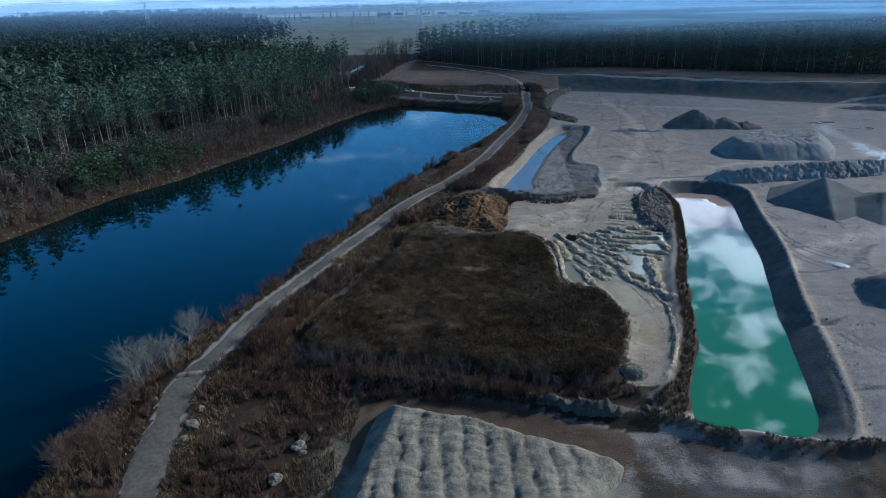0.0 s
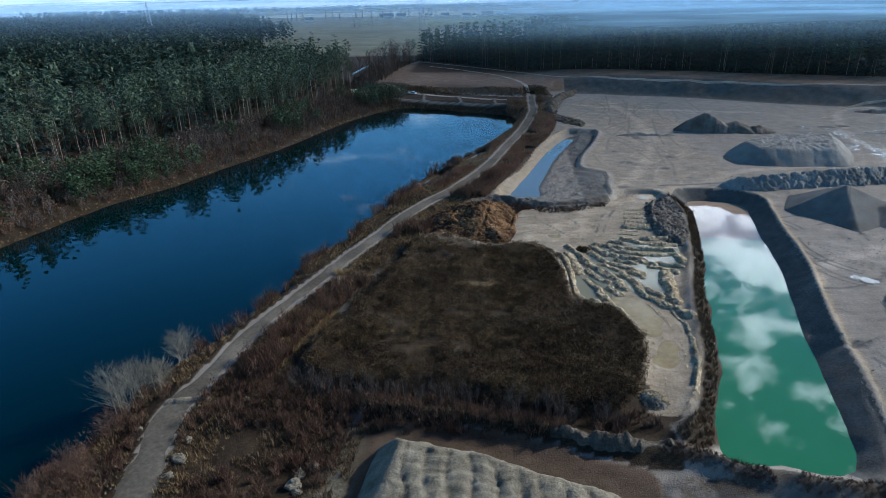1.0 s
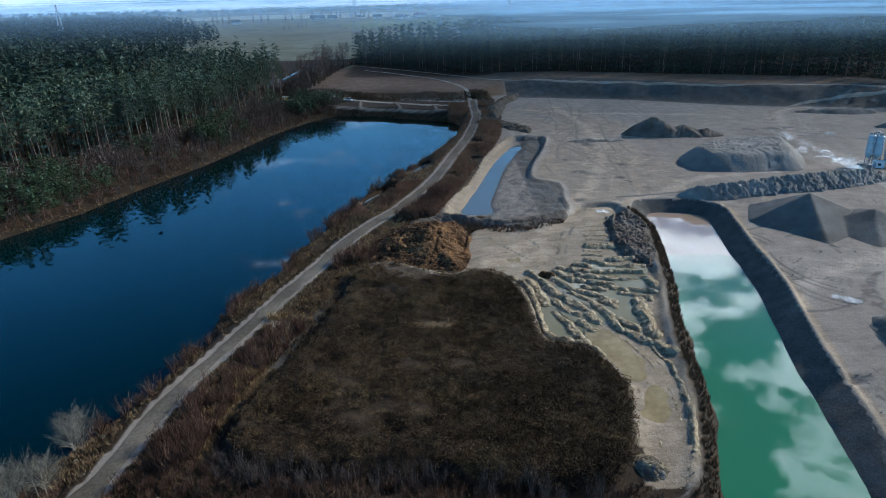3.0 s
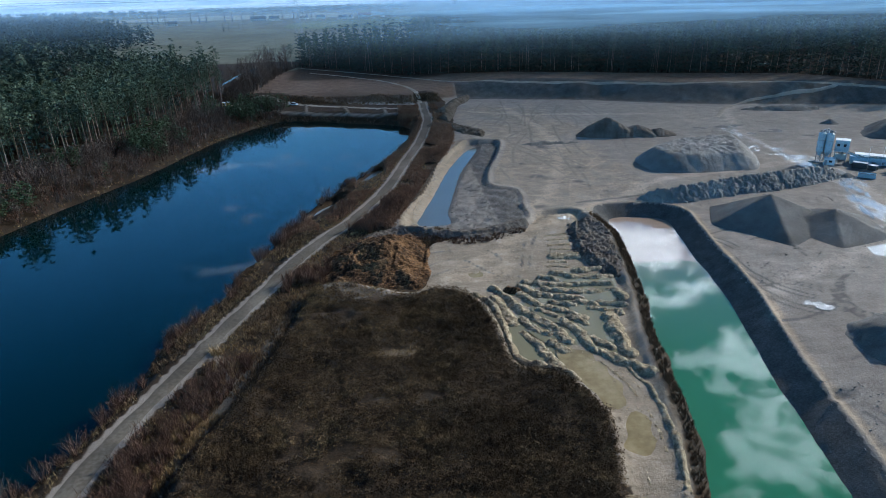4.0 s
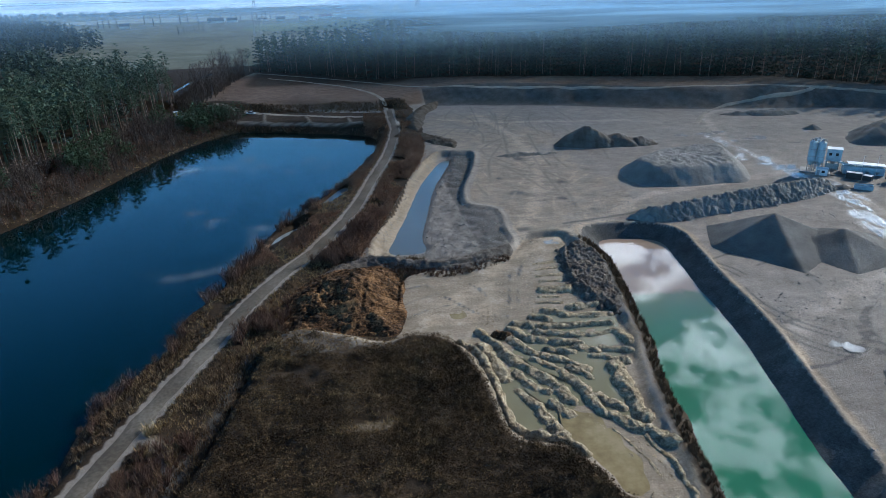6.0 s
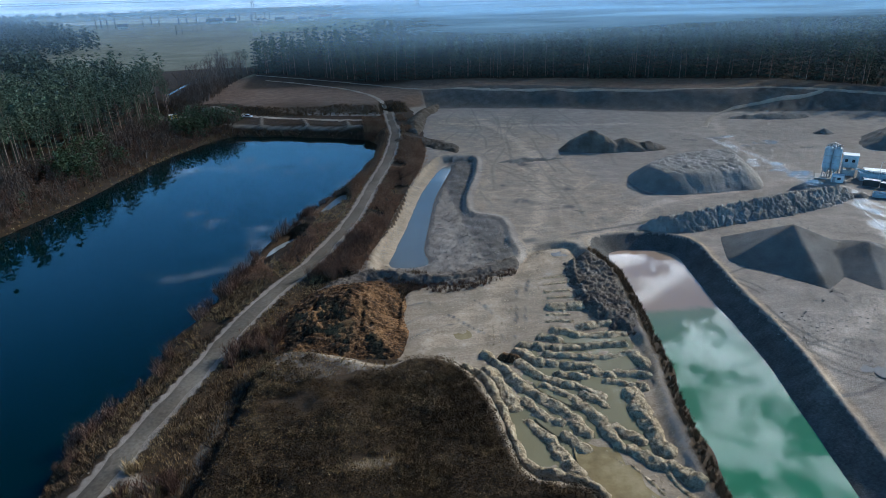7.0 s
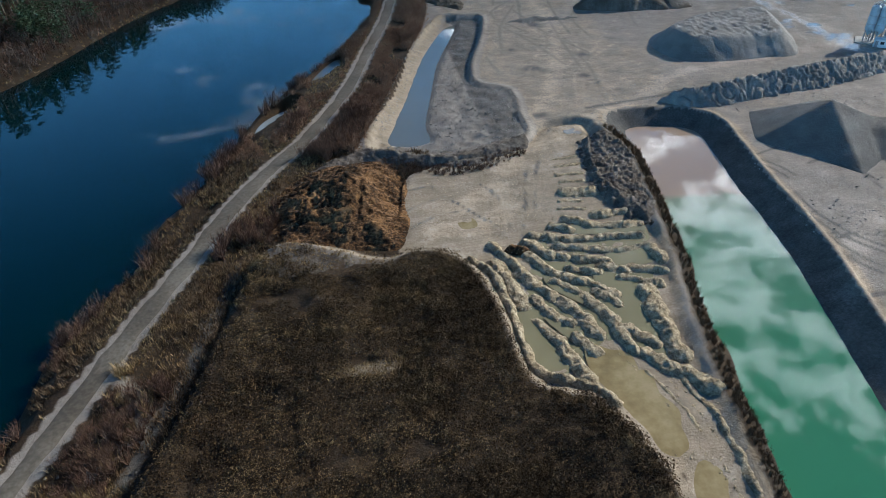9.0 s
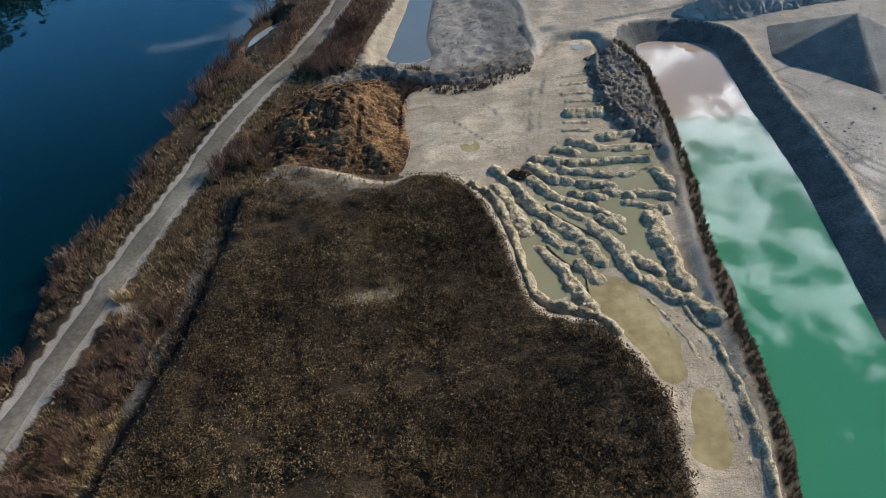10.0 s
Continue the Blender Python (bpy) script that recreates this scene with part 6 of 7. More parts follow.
# ---- built things ----
def box(bm, sx, sy, sz, x=0.0, y=0.0, z=0.0, rz=0.0, rx=0.0, ry=0.0, bevel=0.0):
    """A box with its base's middle at (x, y, z)."""
    t = bmesh.new()
    bmesh.ops.create_cube(t, size=1.0)
    bmesh.ops.scale(t, vec=(sx, sy, sz), verts=t.verts)
    bmesh.ops.translate(t, vec=(0, 0, sz / 2), verts=t.verts)
    if bevel:
        bmesh.ops.bevel(t, geom=t.edges[:], offset=bevel, segments=1, affect="EDGES")
    bmesh.ops.transform(t, matrix=pose(x, y, z, math.degrees(rx), math.degrees(ry), rz), verts=t.verts)
    me = bpy.data.meshes.new("box")
    t.to_mesh(me)
    t.free()
    bm.from_mesh(me)
    bpy.data.meshes.remove(me)
    return bm


def tube(bm, r1, r2, h, x=0.0, y=0.0, z=0.0, seg=16, turn=None):
    r = bmesh.ops.create_cone(bm, cap_ends=True, segments=seg, radius1=r1, radius2=r2, depth=h)
    m = Matrix.Translation((x, y, z + h / 2)) if turn is None else Matrix.Translation((x, y, z)) @ turn
    bmesh.ops.transform(bm, matrix=m, verts=r["verts"])
    for v in r["verts"]:
        v.tag = True
    return bm


def beam(bm, a, b, w):
    """A square bar from a to b."""
    a, b = Vector(a), Vector(b)
    d = b - a
    r = bmesh.ops.create_cube(bm, size=1.0)
    bmesh.ops.scale(bm, vec=(w, w, d.length), verts=r["verts"])
    m = Matrix.Translation((a + b) / 2) @ d.to_track_quat("Z", "Y").to_matrix().to_4x4()
    bmesh.ops.transform(bm, matrix=m, verts=r["verts"])
    for v in r["verts"]:
        v.tag = True
    return bm


def B():
    return bmesh.new()


def ground_at(x, y):
    return float(height(np.array([float(x)]), np.array([float(y)]))[0])


P_BLUE = painted("pale_blue_steel", (0.4, 0.5, 0.56), 0.45, 0.3)
P_WHITE = painted("weathered_white_paint", (0.72, 0.74, 0.75), 0.5, 0.2)
P_GREY = painted("galvanised_steel", (0.35, 0.36, 0.38), 0.4, 0.3, 0.4)
P_DARK = painted("dark_steel", (0.045, 0.047, 0.05), 0.6, 0.4)
P_CONC = painted("concrete", (0.36, 0.35, 0.33), 0.9, 0.35)
P_RED = painted("red_roof_tiles", (0.42, 0.1, 0.06), 0.8, 0.35)
P_SLATE = painted("dark_roof_tiles", (0.07, 0.06, 0.06), 0.8, 0.3)
P_RENDER = painted("white_house_render", (0.74, 0.72, 0.68), 0.9, 0.15)
P_YELLOW = painted("yellow_paint", (0.75, 0.5, 0.12), 0.5, 0.2)
P_GLASS = painted("dark_window_glass", (0.02, 0.025, 0.03), 0.08, 0.1)
P_RUBBER = painted("black_rubber", (0.02, 0.02, 0.02), 0.8, 0.2)
P_CAR = painted("silver_car_paint", (0.62, 0.64, 0.66), 0.25, 0.05)

PLANT = pose(130.6, 208.2, ground_at(130.6, 208.2), 0, 0, -38)


PLANT_SIZE = 0.8


def at_plant(ob, x, y, z=0.0, rz=0.0):
    k = PLANT_SIZE
    ob.matrix_world = PLANT @ pose(k * x, k * y, k * z, 0, 0, rz) @ Matrix.Diagonal((k, k, k, 1))
    return ob


pad = part("concrete_pad", box(B(), 9.5, 7.5, 0.5, bevel=0.05), P_CONC)
at_plant(pad, 0.5, 1.5, -0.2)
tagged(pad, "pale concrete pad under the cement silos", "pad", kind="structure")


def silo():
    s = new("cement_silo")
    part("body", tube(B(), 1.3, 1.3, 6.8, z=4.0, seg=20), P_BLUE, s, smooth=False)
    part("hopper", tube(B(), 0.3, 1.3, 1.8, z=2.2, seg=20), P_BLUE, s)
    part("roof", tube(B(), 1.32, 0.7, 0.45, z=10.8, seg=20), P_BLUE, s)
    for k in range(4):
        a = k * math.pi / 2 + 0.78
        part("leg", beam(B(), (1.15 * math.cos(a), 1.15 * math.sin(a), 0.3), (1.15 * math.cos(a), 1.15 * math.sin(a), 4.4), 0.2), P_GREY, s)
    part("brace", beam(beam(B(), (-0.8, -0.8, 0.5), (0.8, -0.8, 2.2), 0.09), (0.8, -0.8, 0.5), (-0.8, -0.8, 2.2), 0.09), P_GREY, s)
    part("filter", tube(box(B(), 0.6, 0.6, 0.9, 0.3, 0.2, 11.2), 0.22, 0.22, 0.8, -0.5, 0, 11.1, 10), P_GREY, s, "dust filter on the silo roof")
    for zz in (5.6, 8.2):
        part("band", tube(B(), 1.34, 1.34, 0.12, z=zz, seg=20), P_GREY, s)
    rail = B()
    for k in range(10):
        a, b = k * 0.628, (k + 1) * 0.628
        beam(rail, (1.25 * math.cos(a), 1.25 * math.sin(a), 10.8), (1.25 * math.cos(a), 1.25 * math.sin(a), 11.9), 0.05)
        beam(rail, (1.25 * math.cos(a), 1.25 * math.sin(a), 11.85), (1.25 * math.cos(b), 1.25 * math.sin(b), 11.85), 0.05)
    part("guard_rail", rail, P_GREY, s)
    part("ladder", beam(beam(B(), (1.4, -0.2, 0.4), (1.4, -0.2, 11.4), 0.06), (1.4, 0.2, 0.4), (1.4, 0.2, 11.4), 0.06), P_GREY, s)
    return tagged(s, "tall pale blue cement silo on steel legs", "silo", "silos of the concrete plant")


s0 = at_plant(silo(), -1.4, 0.6)
for sx, sy in ((1.3, 0.3), (-0.2, 3.1)):
    copy_thing(s0, PLANT @ pose(PLANT_SIZE * sx, PLANT_SIZE * sy, 0, 0, 0, 25 * sx))


def tower():
    t = new("mixing_tower")
    for lx in (-1.9, 1.9):
        for ly in (-1.6, 1.6):
            part("leg", beam(B(), (lx, ly, 0), (lx, ly, 4.2), 0.28), P_GREY, t)
    part("cabin", box(B(), 4.6, 4.0, 4.0, z=4.2, bevel=0.04), P_BLUE, t)
    part("roof", box(B(), 4.9, 4.3, 0.2, z=8.2, bevel=0.04), P_WHITE, t)
    for wx in (-1.2, 0.9):
        part("window", box(B(), 0.9, 0.06, 1.0, wx, -2.03, 6.0), P_GLASS, t)
    part("door", box(B(), 0.06, 0.9, 1.9, 2.33, 0.5, 4.4), P_GREY, t)
    part("hopper", tube(B(), 0.5, 1.3, 1.6, z=2.6, seg=4), P_GREY, t)
    part("base_wall", box(B(), 4.2, 0.3, 2.4, 0, 1.6, 0), P_BLUE, t)
    part("walkway", box(B(), 5.6, 0.8, 0.1, 0, -2.4, 4.1), P_GREY, t)
    rail = B()
    for k in range(8):
        beam(rail, (-2.7 + k * 0.77, -2.75, 4.1), (-2.7 + k * 0.77, -2.75, 5.2), 0.05)
    beam(rail, (-2.7, -2.75, 5.2), (2.7, -2.75, 5.2), 0.05)
    part("guard_rail", rail, P_GREY, t)
    return tagged(t, "pale blue mixing tower on steel legs", "tower")


at_plant(tower(), 5.6, 4.0)


def bin_block():
    t = new("aggregate_bin")
    part("wall", box(B(), 12.6, 4.6, 2.7, bevel=0.05), P_BLUE, t)
    part("roof", box(B(), 11.6, 4.0, 0.25, 0.8, 0.2, 3.4, ry=0.03, bevel=0.04), P_WHITE, t, "white sheet roof")
    for k in range(6):
        part("post", beam(B(), (-4.6 + k * 2.1, -1.6, 2.7), (-4.6 + k * 2.1, -1.6, 3.5), 0.14), P_GREY, t)
    for k in range(4):
        part("chute", tube(B(), 0.3, 0.7, 0.9, -5 + k * 3, -2.7, 0.6, 4), P_GREY, t)
    return tagged(t, "long low aggregate bin with a white roof", "bin")


at_plant(bin_block(), 15.2, 4.0, rz=7)
conv = new("conveyor")
part("belt_frame", box(B(), 8.0, 1.0, 0.7, rz=0, bevel=0.03), P_BLUE, conv)
part("belt", box(B(), 7.9, 0.8, 0.06, 0, 0, 0.72), P_RUBBER, conv)
part("leg", beam(B(), (2.5, 0, -1.6), (2.5, 0, 0), 0.16), P_GREY, conv)
part("leg", beam(B(), (-2.5, 0, -3.4), (-2.5, 0, 0), 0.16), P_GREY, conv)
conv.matrix_world = PLANT @ pose(6.9, 2.4, 2.6, 0, 18, 5) @ Matrix.Diagonal((0.7, 0.8, 0.8, 1))
tagged(conv, "blue conveyor rising to the mixing tower", "conveyor")
office = new("site_office")
part("wall", box(B(), 3.6, 2.4, 2.5, bevel=0.04), P_WHITE, office)
part("roof", box(B(), 3.8, 2.6, 0.12, z=2.5), P_WHITE, office)
part("window", box(B(), 1.0, 0.06, 0.8, 0.4, -1.22, 1.1), P_GLASS, office)
part("door", box(B(), 0.8, 0.06, 1.9, -1.1, -1.22, 0.1), P_GREY, office)
at_plant(office, 2.6, -3.4)
tagged(office, "white container office at the foot of the silos", "site office")


def container(name, sx, sy, sz, mat, label):
    c = new(name)
    bm = box(B(), sx, sy, sz)
    for k in range(int(sx / 0.4)):
        box(bm, 0.14, sy + 0.08, sz * 0.86, -sx / 2 + 0.25 + k * 0.4, 0, sz * 0.07)
    part("body", bm, mat, c)
    part("door", box(B(), 0.06, sy * 0.46, sz * 0.9, sx / 2 + 0.03, -sy * 0.24, sz * 0.05), P_DARK, c)
    part("door", box(B(), 0.06, sy * 0.46, sz * 0.9, sx / 2 + 0.03, sy * 0.24, sz * 0.05), P_DARK, c)
    part("roof", box(B(), sx + 0.04, sy + 0.04, 0.08, z=sz), P_GREY, c)
    return tagged(c, label, "container")


at_plant(container("storage_container", 4.6, 2.3, 2.2, P_DARK, "dark steel container beside the concrete plant"), 12.4, -4.2, rz=-8)
at_plant(container("storage_container", 2.6, 2.2, 1.9, P_DARK, "short dark steel container beside the concrete plant"), 16.4, -5.4, rz=-22)
for k, (lx, ly, lh) in enumerate(((14.6, 1.0, 7.0), (19.0, 1.4, 7.6), (25.6, 5, 6.5))):
    p_ = new("lamp_post")
    part("pole", tube(B(), 0.09, 0.06, lh, seg=8), P_WHITE, p_)
    part("lamp_head", box(B(), 0.7, 0.25, 0.16, 0.25, 0, lh), P_GREY, p_)
    part("base", box(B(), 0.5, 0.5, 0.2), P_CONC, p_)
    at_plant(p_, lx, ly)
    tagged(p_, "thin white lamp post beside the aggregate bin", "lamp post", "lamp posts of the plant")


def wheel(parent, x, y, r, w):
    t = part("wheel", tube(B(), r, r, w, x, y, r, 16, Matrix.Rotation(math.pi / 2, 4, "X")), P_RUBBER, parent)
    part("rim", tube(B(), r * 0.55, r * 0.55, w + 0.04, x, y, r, 12, Matrix.Rotation(math.pi / 2, 4, "X")), P_GREY, t)


def truck():
    t = new("dump_truck")
    part("chassis", box(B(), 7.0, 1.4, 0.4, z=0.8), P_DARK, t)
    part("cab", box(B(), 1.9, 2.3, 2.0, 2.7, 0, 1.1, bevel=0.15), P_DARK, t)
    part("windscreen", box(B(), 0.05, 2.0, 0.8, 3.67, 0, 2.0), P_GLASS, t)
    bed = box(B(), 4.6, 2.4, 0.15, -1.1, 0, 1.3)
    for sy in (-1.15, 1.15):
        box(bed, 4.6, 0.12, 1.1, -1.1, sy, 1.4)
    box(bed, 0.12, 2.4, 1.3, 1.15, 0, 1.4)
    part("tipper_body", bed, P_DARK, t)
    for wx in (2.6, -1.2, -2.5):
        for sy in (-1.05, 1.05):
            wheel(t, wx, sy, 0.52, 0.4)
    return tagged(t, "dark dump truck standing on the wet yard", "truck")


tr = truck()
tr.matrix_world = pose(144.5, 192.5, ground_at(144.5, 192.5), 0, 0, -30)
trough = new("steel_trough")
bm = box(B(), 4.2, 1.9, 0.12)
for sy in (-0.92, 0.92):
    box(bm, 4.2, 0.1, 1.1, 0, sy, 0.1, rx=0.15 if sy < 0 else -0.15)
for sx in (-2.05, 2.05):
    box(bm, 0.1, 1.9, 1.0, sx, 0, 0.1)
part("body", bm, P_BLUE, trough)
part("rim", beam(beam(B(), (-2.1, -1.0, 1.2), (2.1, -1.0, 1.2), 0.1), (-2.1, 1.0, 1.2), (2.1, 1.0, 1.2), 0.1), P_DARK, trough)
trough.matrix_world = pose(131.4, 190, ground_at(131.4, 190), 0, 0, -38)
tagged(trough, "dull blue steel trough beside a gravel heap", "trough")


def car():
    c = new("parked_car")
    bm = box(B(), 4.3, 1.75, 0.62, z=0.35, bevel=0.12)
    part("body", bm, P_CAR, c)
    cab = box(B(), 2.3, 1.55, 0.58, -0.2, 0, 0.95)
    for v in cab.verts:
        if v.co.z > 1.3:
            v.co.x = -0.2 + (v.co.x + 0.2) * 0.72
            v.co.y *= 0.86
    part("cabin", cab, P_GLASS, c, "dark glazed cabin")
    part("roof", box(B(), 1.62, 1.34, 0.05, -0.2, 0, 1.52), P_CAR, c)
    for wx in (1.35, -1.35):
        for sy in (-0.8, 0.8):
            wheel(c, wx, sy, 0.32, 0.2)
    for sy in (-0.6, 0.6):
        part("headlight", box(B(), 0.06, 0.35, 0.14, 2.14, sy, 0.68), P_WHITE, c)
    return tagged(c, "silver car parked beside the gravel track", "car")


cr = car()
cr.matrix_world = pose(-47.4, 348.6, ground_at(-47.4, 348.6) + 0.02, 0, 0, 155)
hut = new("site_hut")
part("wall", box(B(), 4.0, 2.4, 2.2, bevel=0.04), P_YELLOW, hut)
part("roof", box(B(), 4.3, 2.7, 0.15, z=2.2, rx=0.05), P_WHITE, hut)
part("window", box(B(), 0.9, 0.05, 0.7, 0.8, -1.22, 1.0), P_GLASS, hut)
part("door", box(B(), 0.8, 0.05, 1.8, -1.0, -1.22, 0.1), P_WHITE, hut)
hut.matrix_world = pose(-81.5, 356, ground_at(-81.5, 356) - 0.05, 0, 0, 30) @ Matrix.Scale(0.8, 4)
tagged(hut, "small yellow site hut at the end of the track", "hut")


# ---- boulders and stones ----
def boulder(x, y, r, seed, mat=M_STONE, label="pale weathered boulder in the thicket", group="boulders"):
    bm = bmesh.new()
    bmesh.ops.create_icosphere(bm, subdivisions=3, radius=1)
    for v in bm.verts:
        q = v.co * 1.3 + Vector((seed * 3.1, seed, 0))
        v.co *= 1 + 0.45 * noise.noise(q) + 0.2 * noise.noise(q * 2.7) + 0.08 * noise.noise(q * 7)
        v.co.z = v.co.z * 0.75
    bmesh.ops.scale(bm, vec=(r, r * 0.8, r * 0.8), verts=bm.verts)
    ob = part("boulder", bm, mat, None, smooth=False)
    ob.matrix_world = pose(x, y, ground_at(x, y) + r * 0.25, 0, 0, seed * 50)
    tagged(ob, label, "boulder", group)


for k, (bx, by, br) in enumerate(((-21.0, 63.4, 1.3), (-20.9, 65.2, 1.1), (-19.6, 66.8, 1.2), (-20.2, 62.2, 0.8), (-22, 57.4, 1.3), (-37.4, 70.2, 0.9), (-36.8, 66.5, 1.3), (-36.6, 63.4, 0.9),
                                  (-45.2, 66.4, 0.7), (-44.8, 71.6, 0.6), (-33.2, 79.4, 0.6), (-46.6, 86.5, 0.5), (-45.4, 91.2, 0.5), (-28.4, 79.2, 0.5), (-27.0, 82.0, 0.6), (12.2, 74.0, 0.6), (8.6, 75.2, 0.5))):
    boulder(bx, by, br * 0.75, k + 1)
ridge([(-43.8, 77.4), (-41.4, 78.0), (-39.0, 78.8)], 0.7, 0.7, M_STONE, "low rubble bar across the gravel road", False, "rubble_bar", "rubble bar", "rubble")
heap("stone_pile", [(22.3, 83), (23.4, 81.2), (25.4, 81), (26.4, 82.6), (25.2, 84.4), (23.2, 84.6)], 0.9, 1.2, M_GRAVEL, "round pile of pale stones at the end of the silt", "stone pile", step=0.2, rough=0.3, freq=1.2)
heap("gravel_bank", [(9, 73.6), (12, 75.6), (18, 75), (24, 73.8), (24.6, 71.8), (19, 71.6), (13, 72.2)], 0.8, 0.75, M_SPOIL, "bank of grey rubble above the ditch", "gravel bank", step=0.22, rough=1.0, freq=1.1)
STONES = []
for _ in range(5):
    v = RNG.randn(8, 3)
    v = v / np.linalg.norm(v, axis=1)[:, None] * (0.7 + 0.4 * RNG.rand(8, 1))
    bm = bmesh.new()
    for q in v:
        bm.verts.new(q * np.array([1, 1, 0.7]))
    bmesh.ops.convex_hull(bm, input=bm.verts)
    bmesh.ops.triangulate(bm, faces=bm.faces[:])
    bm.verts.index_update()
    STONES.append((np.array([w.co[:] for w in bm.verts if w.link_faces]), None))
    ids = {w: i for i, w in enumerate([w for w in bm.verts if w.link_faces])}
    STONES[-1] = (STONES[-1][0], np.array([[ids[w] for w in f.verts] for f in bm.faces]))
    bm.free()
peb = sample(9000, 5, 45, 78, 176, lambda x, y: (sdf(x, y, MUD) < 0.5) & (fbm(x, y, 0.2, 3, 4) > 0.02))
scatter("loose_stones", peb, STONES, M_SILT, 0.06 + 0.16 * RNG.rand(len(peb)) ** 3, "loose pale stones on the silt flat", "stones")
crumbs = np.vstack(CRUMBS)
crumbs = crumbs[crumbs[:, 0] > 0]
scatter("loose_stones", crumbs[:, :2], STONES, M_SILT, 0.07 + 0.13 * RNG.rand(len(crumbs)) ** 2, "crumbs and stones on the tipped silt ridges", "stones", z=crumbs[:, 2] + 0.01)
pile = sample(700, 22, 26.6, 80.6, 85, lambda x, y: np.hypot(x - 24.3, y - 82.8) < 2.1)
scatter("loose_stones", pile, STONES, M_SILT, 0.1 + 0.16 * RNG.rand(len(pile)), "stones lying on the round pile", "stones",
        z=height(pile[:, 0], pile[:, 1]) + np.clip(0.9 * (2.0 - np.hypot(pile[:, 0] - 24.3, pile[:, 1] - 82.8)), 0, 1.15))
peb = sample(9000, 46, 110, 66, 200, lambda x, y: (sdf(x, y, POND) > 3.5) & (fbm(x, y, 0.1, 3, 6) > 0.05))
scatter("loose_stones", peb, STONES, M_GRAVEL, 0.08 + 0.22 * RNG.rand(len(peb)) ** 3, "loose grey stones on the quarry floor", "stones")
peb = sample(6000, 2, 40, 168, 256, lambda x, y: (sdf(x, y, PIT) < 0.5) & (sdf(x, y, POOL) > 1.0))
scatter("loose_stones", peb, STONES, M_GRAVEL, 0.1 + 0.2 * RNG.rand(len(peb)) ** 2, "coarse grey rubble on the floor of the pit", "stones")
peb = sample(6000, -52, -20, 50, 180, lambda x, y: (line_dist(x, y, ROAD) > 2) & (line_dist(x, y, ROAD) < 4) & (fbm(x, y, 0.2, 3, 2) > 0))
scatter("loose_stones", peb, STONES, M_STONE, 0.06 + 0.25 * RNG.rand(len(peb)) ** 3, "pale stones along the road's edge", "stones")


# ---- the plain beyond: fields, farm, poplars, pylons, town, hills ----
FAR_Z = ground_at(-200, 1300)
M_PALEFIELD = loose("pale_far_field", (0.28, 0.27, 0.22), (0.38, 0.37, 0.3), (0.48, 0.46, 0.4), 0.01, 0.06, strength=0)
M_MEADOW = loose("winter_meadow", (0.13, 0.15, 0.085), (0.18, 0.2, 0.12), (0.235, 0.25, 0.155), 0.008, 0.05, strength=0)
M_FALLOW = loose("grey_fallow", (0.14, 0.14, 0.1), (0.18, 0.178, 0.128), (0.225, 0.22, 0.16), 0.008, 0.05, strength=0)
for mat, pts, label in ((M_PALEFIELD, [(-620, 1560), (60, 1460), (420, 1620), (700, 1900), (200, 1760), (-500, 1800)], "pale stubble field in the distance"),
                        (M_MEADOW, [(-150, 1060), (-20, 1000), (45, 1080), (60, 1330), (-30, 1310), (-150, 1250)], "green winter meadow in the distance"),
                        (M_FALLOW, [(-330, 880), (-60, 620), (20, 660), (20, 980), (-200, 1040), (-300, 1010)], "grey-green fallow field"),
                        (M_MEADOW, [(110, 1230), (600, 1560), (900, 1900), (500, 1750), (120, 1420)], "pale green meadow beyond the wood")):
    ob = fan_mesh("field", curve(pts, 4, True), FAR_Z + 0.35 + 0.05 * len(label) / 10, mat)
    tagged(ob, label, "field", "fields of the plain", "structure")


def house(x, y, w, d, h, rz, roof_mat, label):
    """Gabled house with its long side along x."""
    t = new("farm_house")
    part("wall", box(B(), w, d, h), P_RENDER, t)
    bm = B()
    rh = d * 0.55
    pts = [(sx * (w / 2 + 0.4), y_, z_) for sx in (-1, 1) for y_, z_ in ((-d / 2 - 0.4, h - 0.1), (d / 2 + 0.4, h - 0.1), (0, h + rh))]
    vs = [bm.verts.new(p) for p in pts]
    for f in ((0, 1, 2), (3, 5, 4), (0, 2, 5, 3), (1, 4, 5, 2), (0, 3, 4, 1)):
        bm.faces.new([vs[i] for i in f])
    part("roof", bm, roof_mat, t)
    for k in range(max(2, int(w / 5))):
        part("window", box(B(), 1.2, 0.08, 1.4, -w / 2 + 2.5 + k * 5, -d / 2 - 0.03, 1.2), P_GLASS, t)
    part("chimney", box(B(), 0.8, 0.8, 2.0, w * 0.2, 0.6, h + rh * 0.6), P_RED, t)
    t.matrix_world = pose(x, y, FAR_Z, 0, 0, rz) @ Matrix.Scale(0.75, 4)
    tagged(t, label, "house", "houses of the plain")


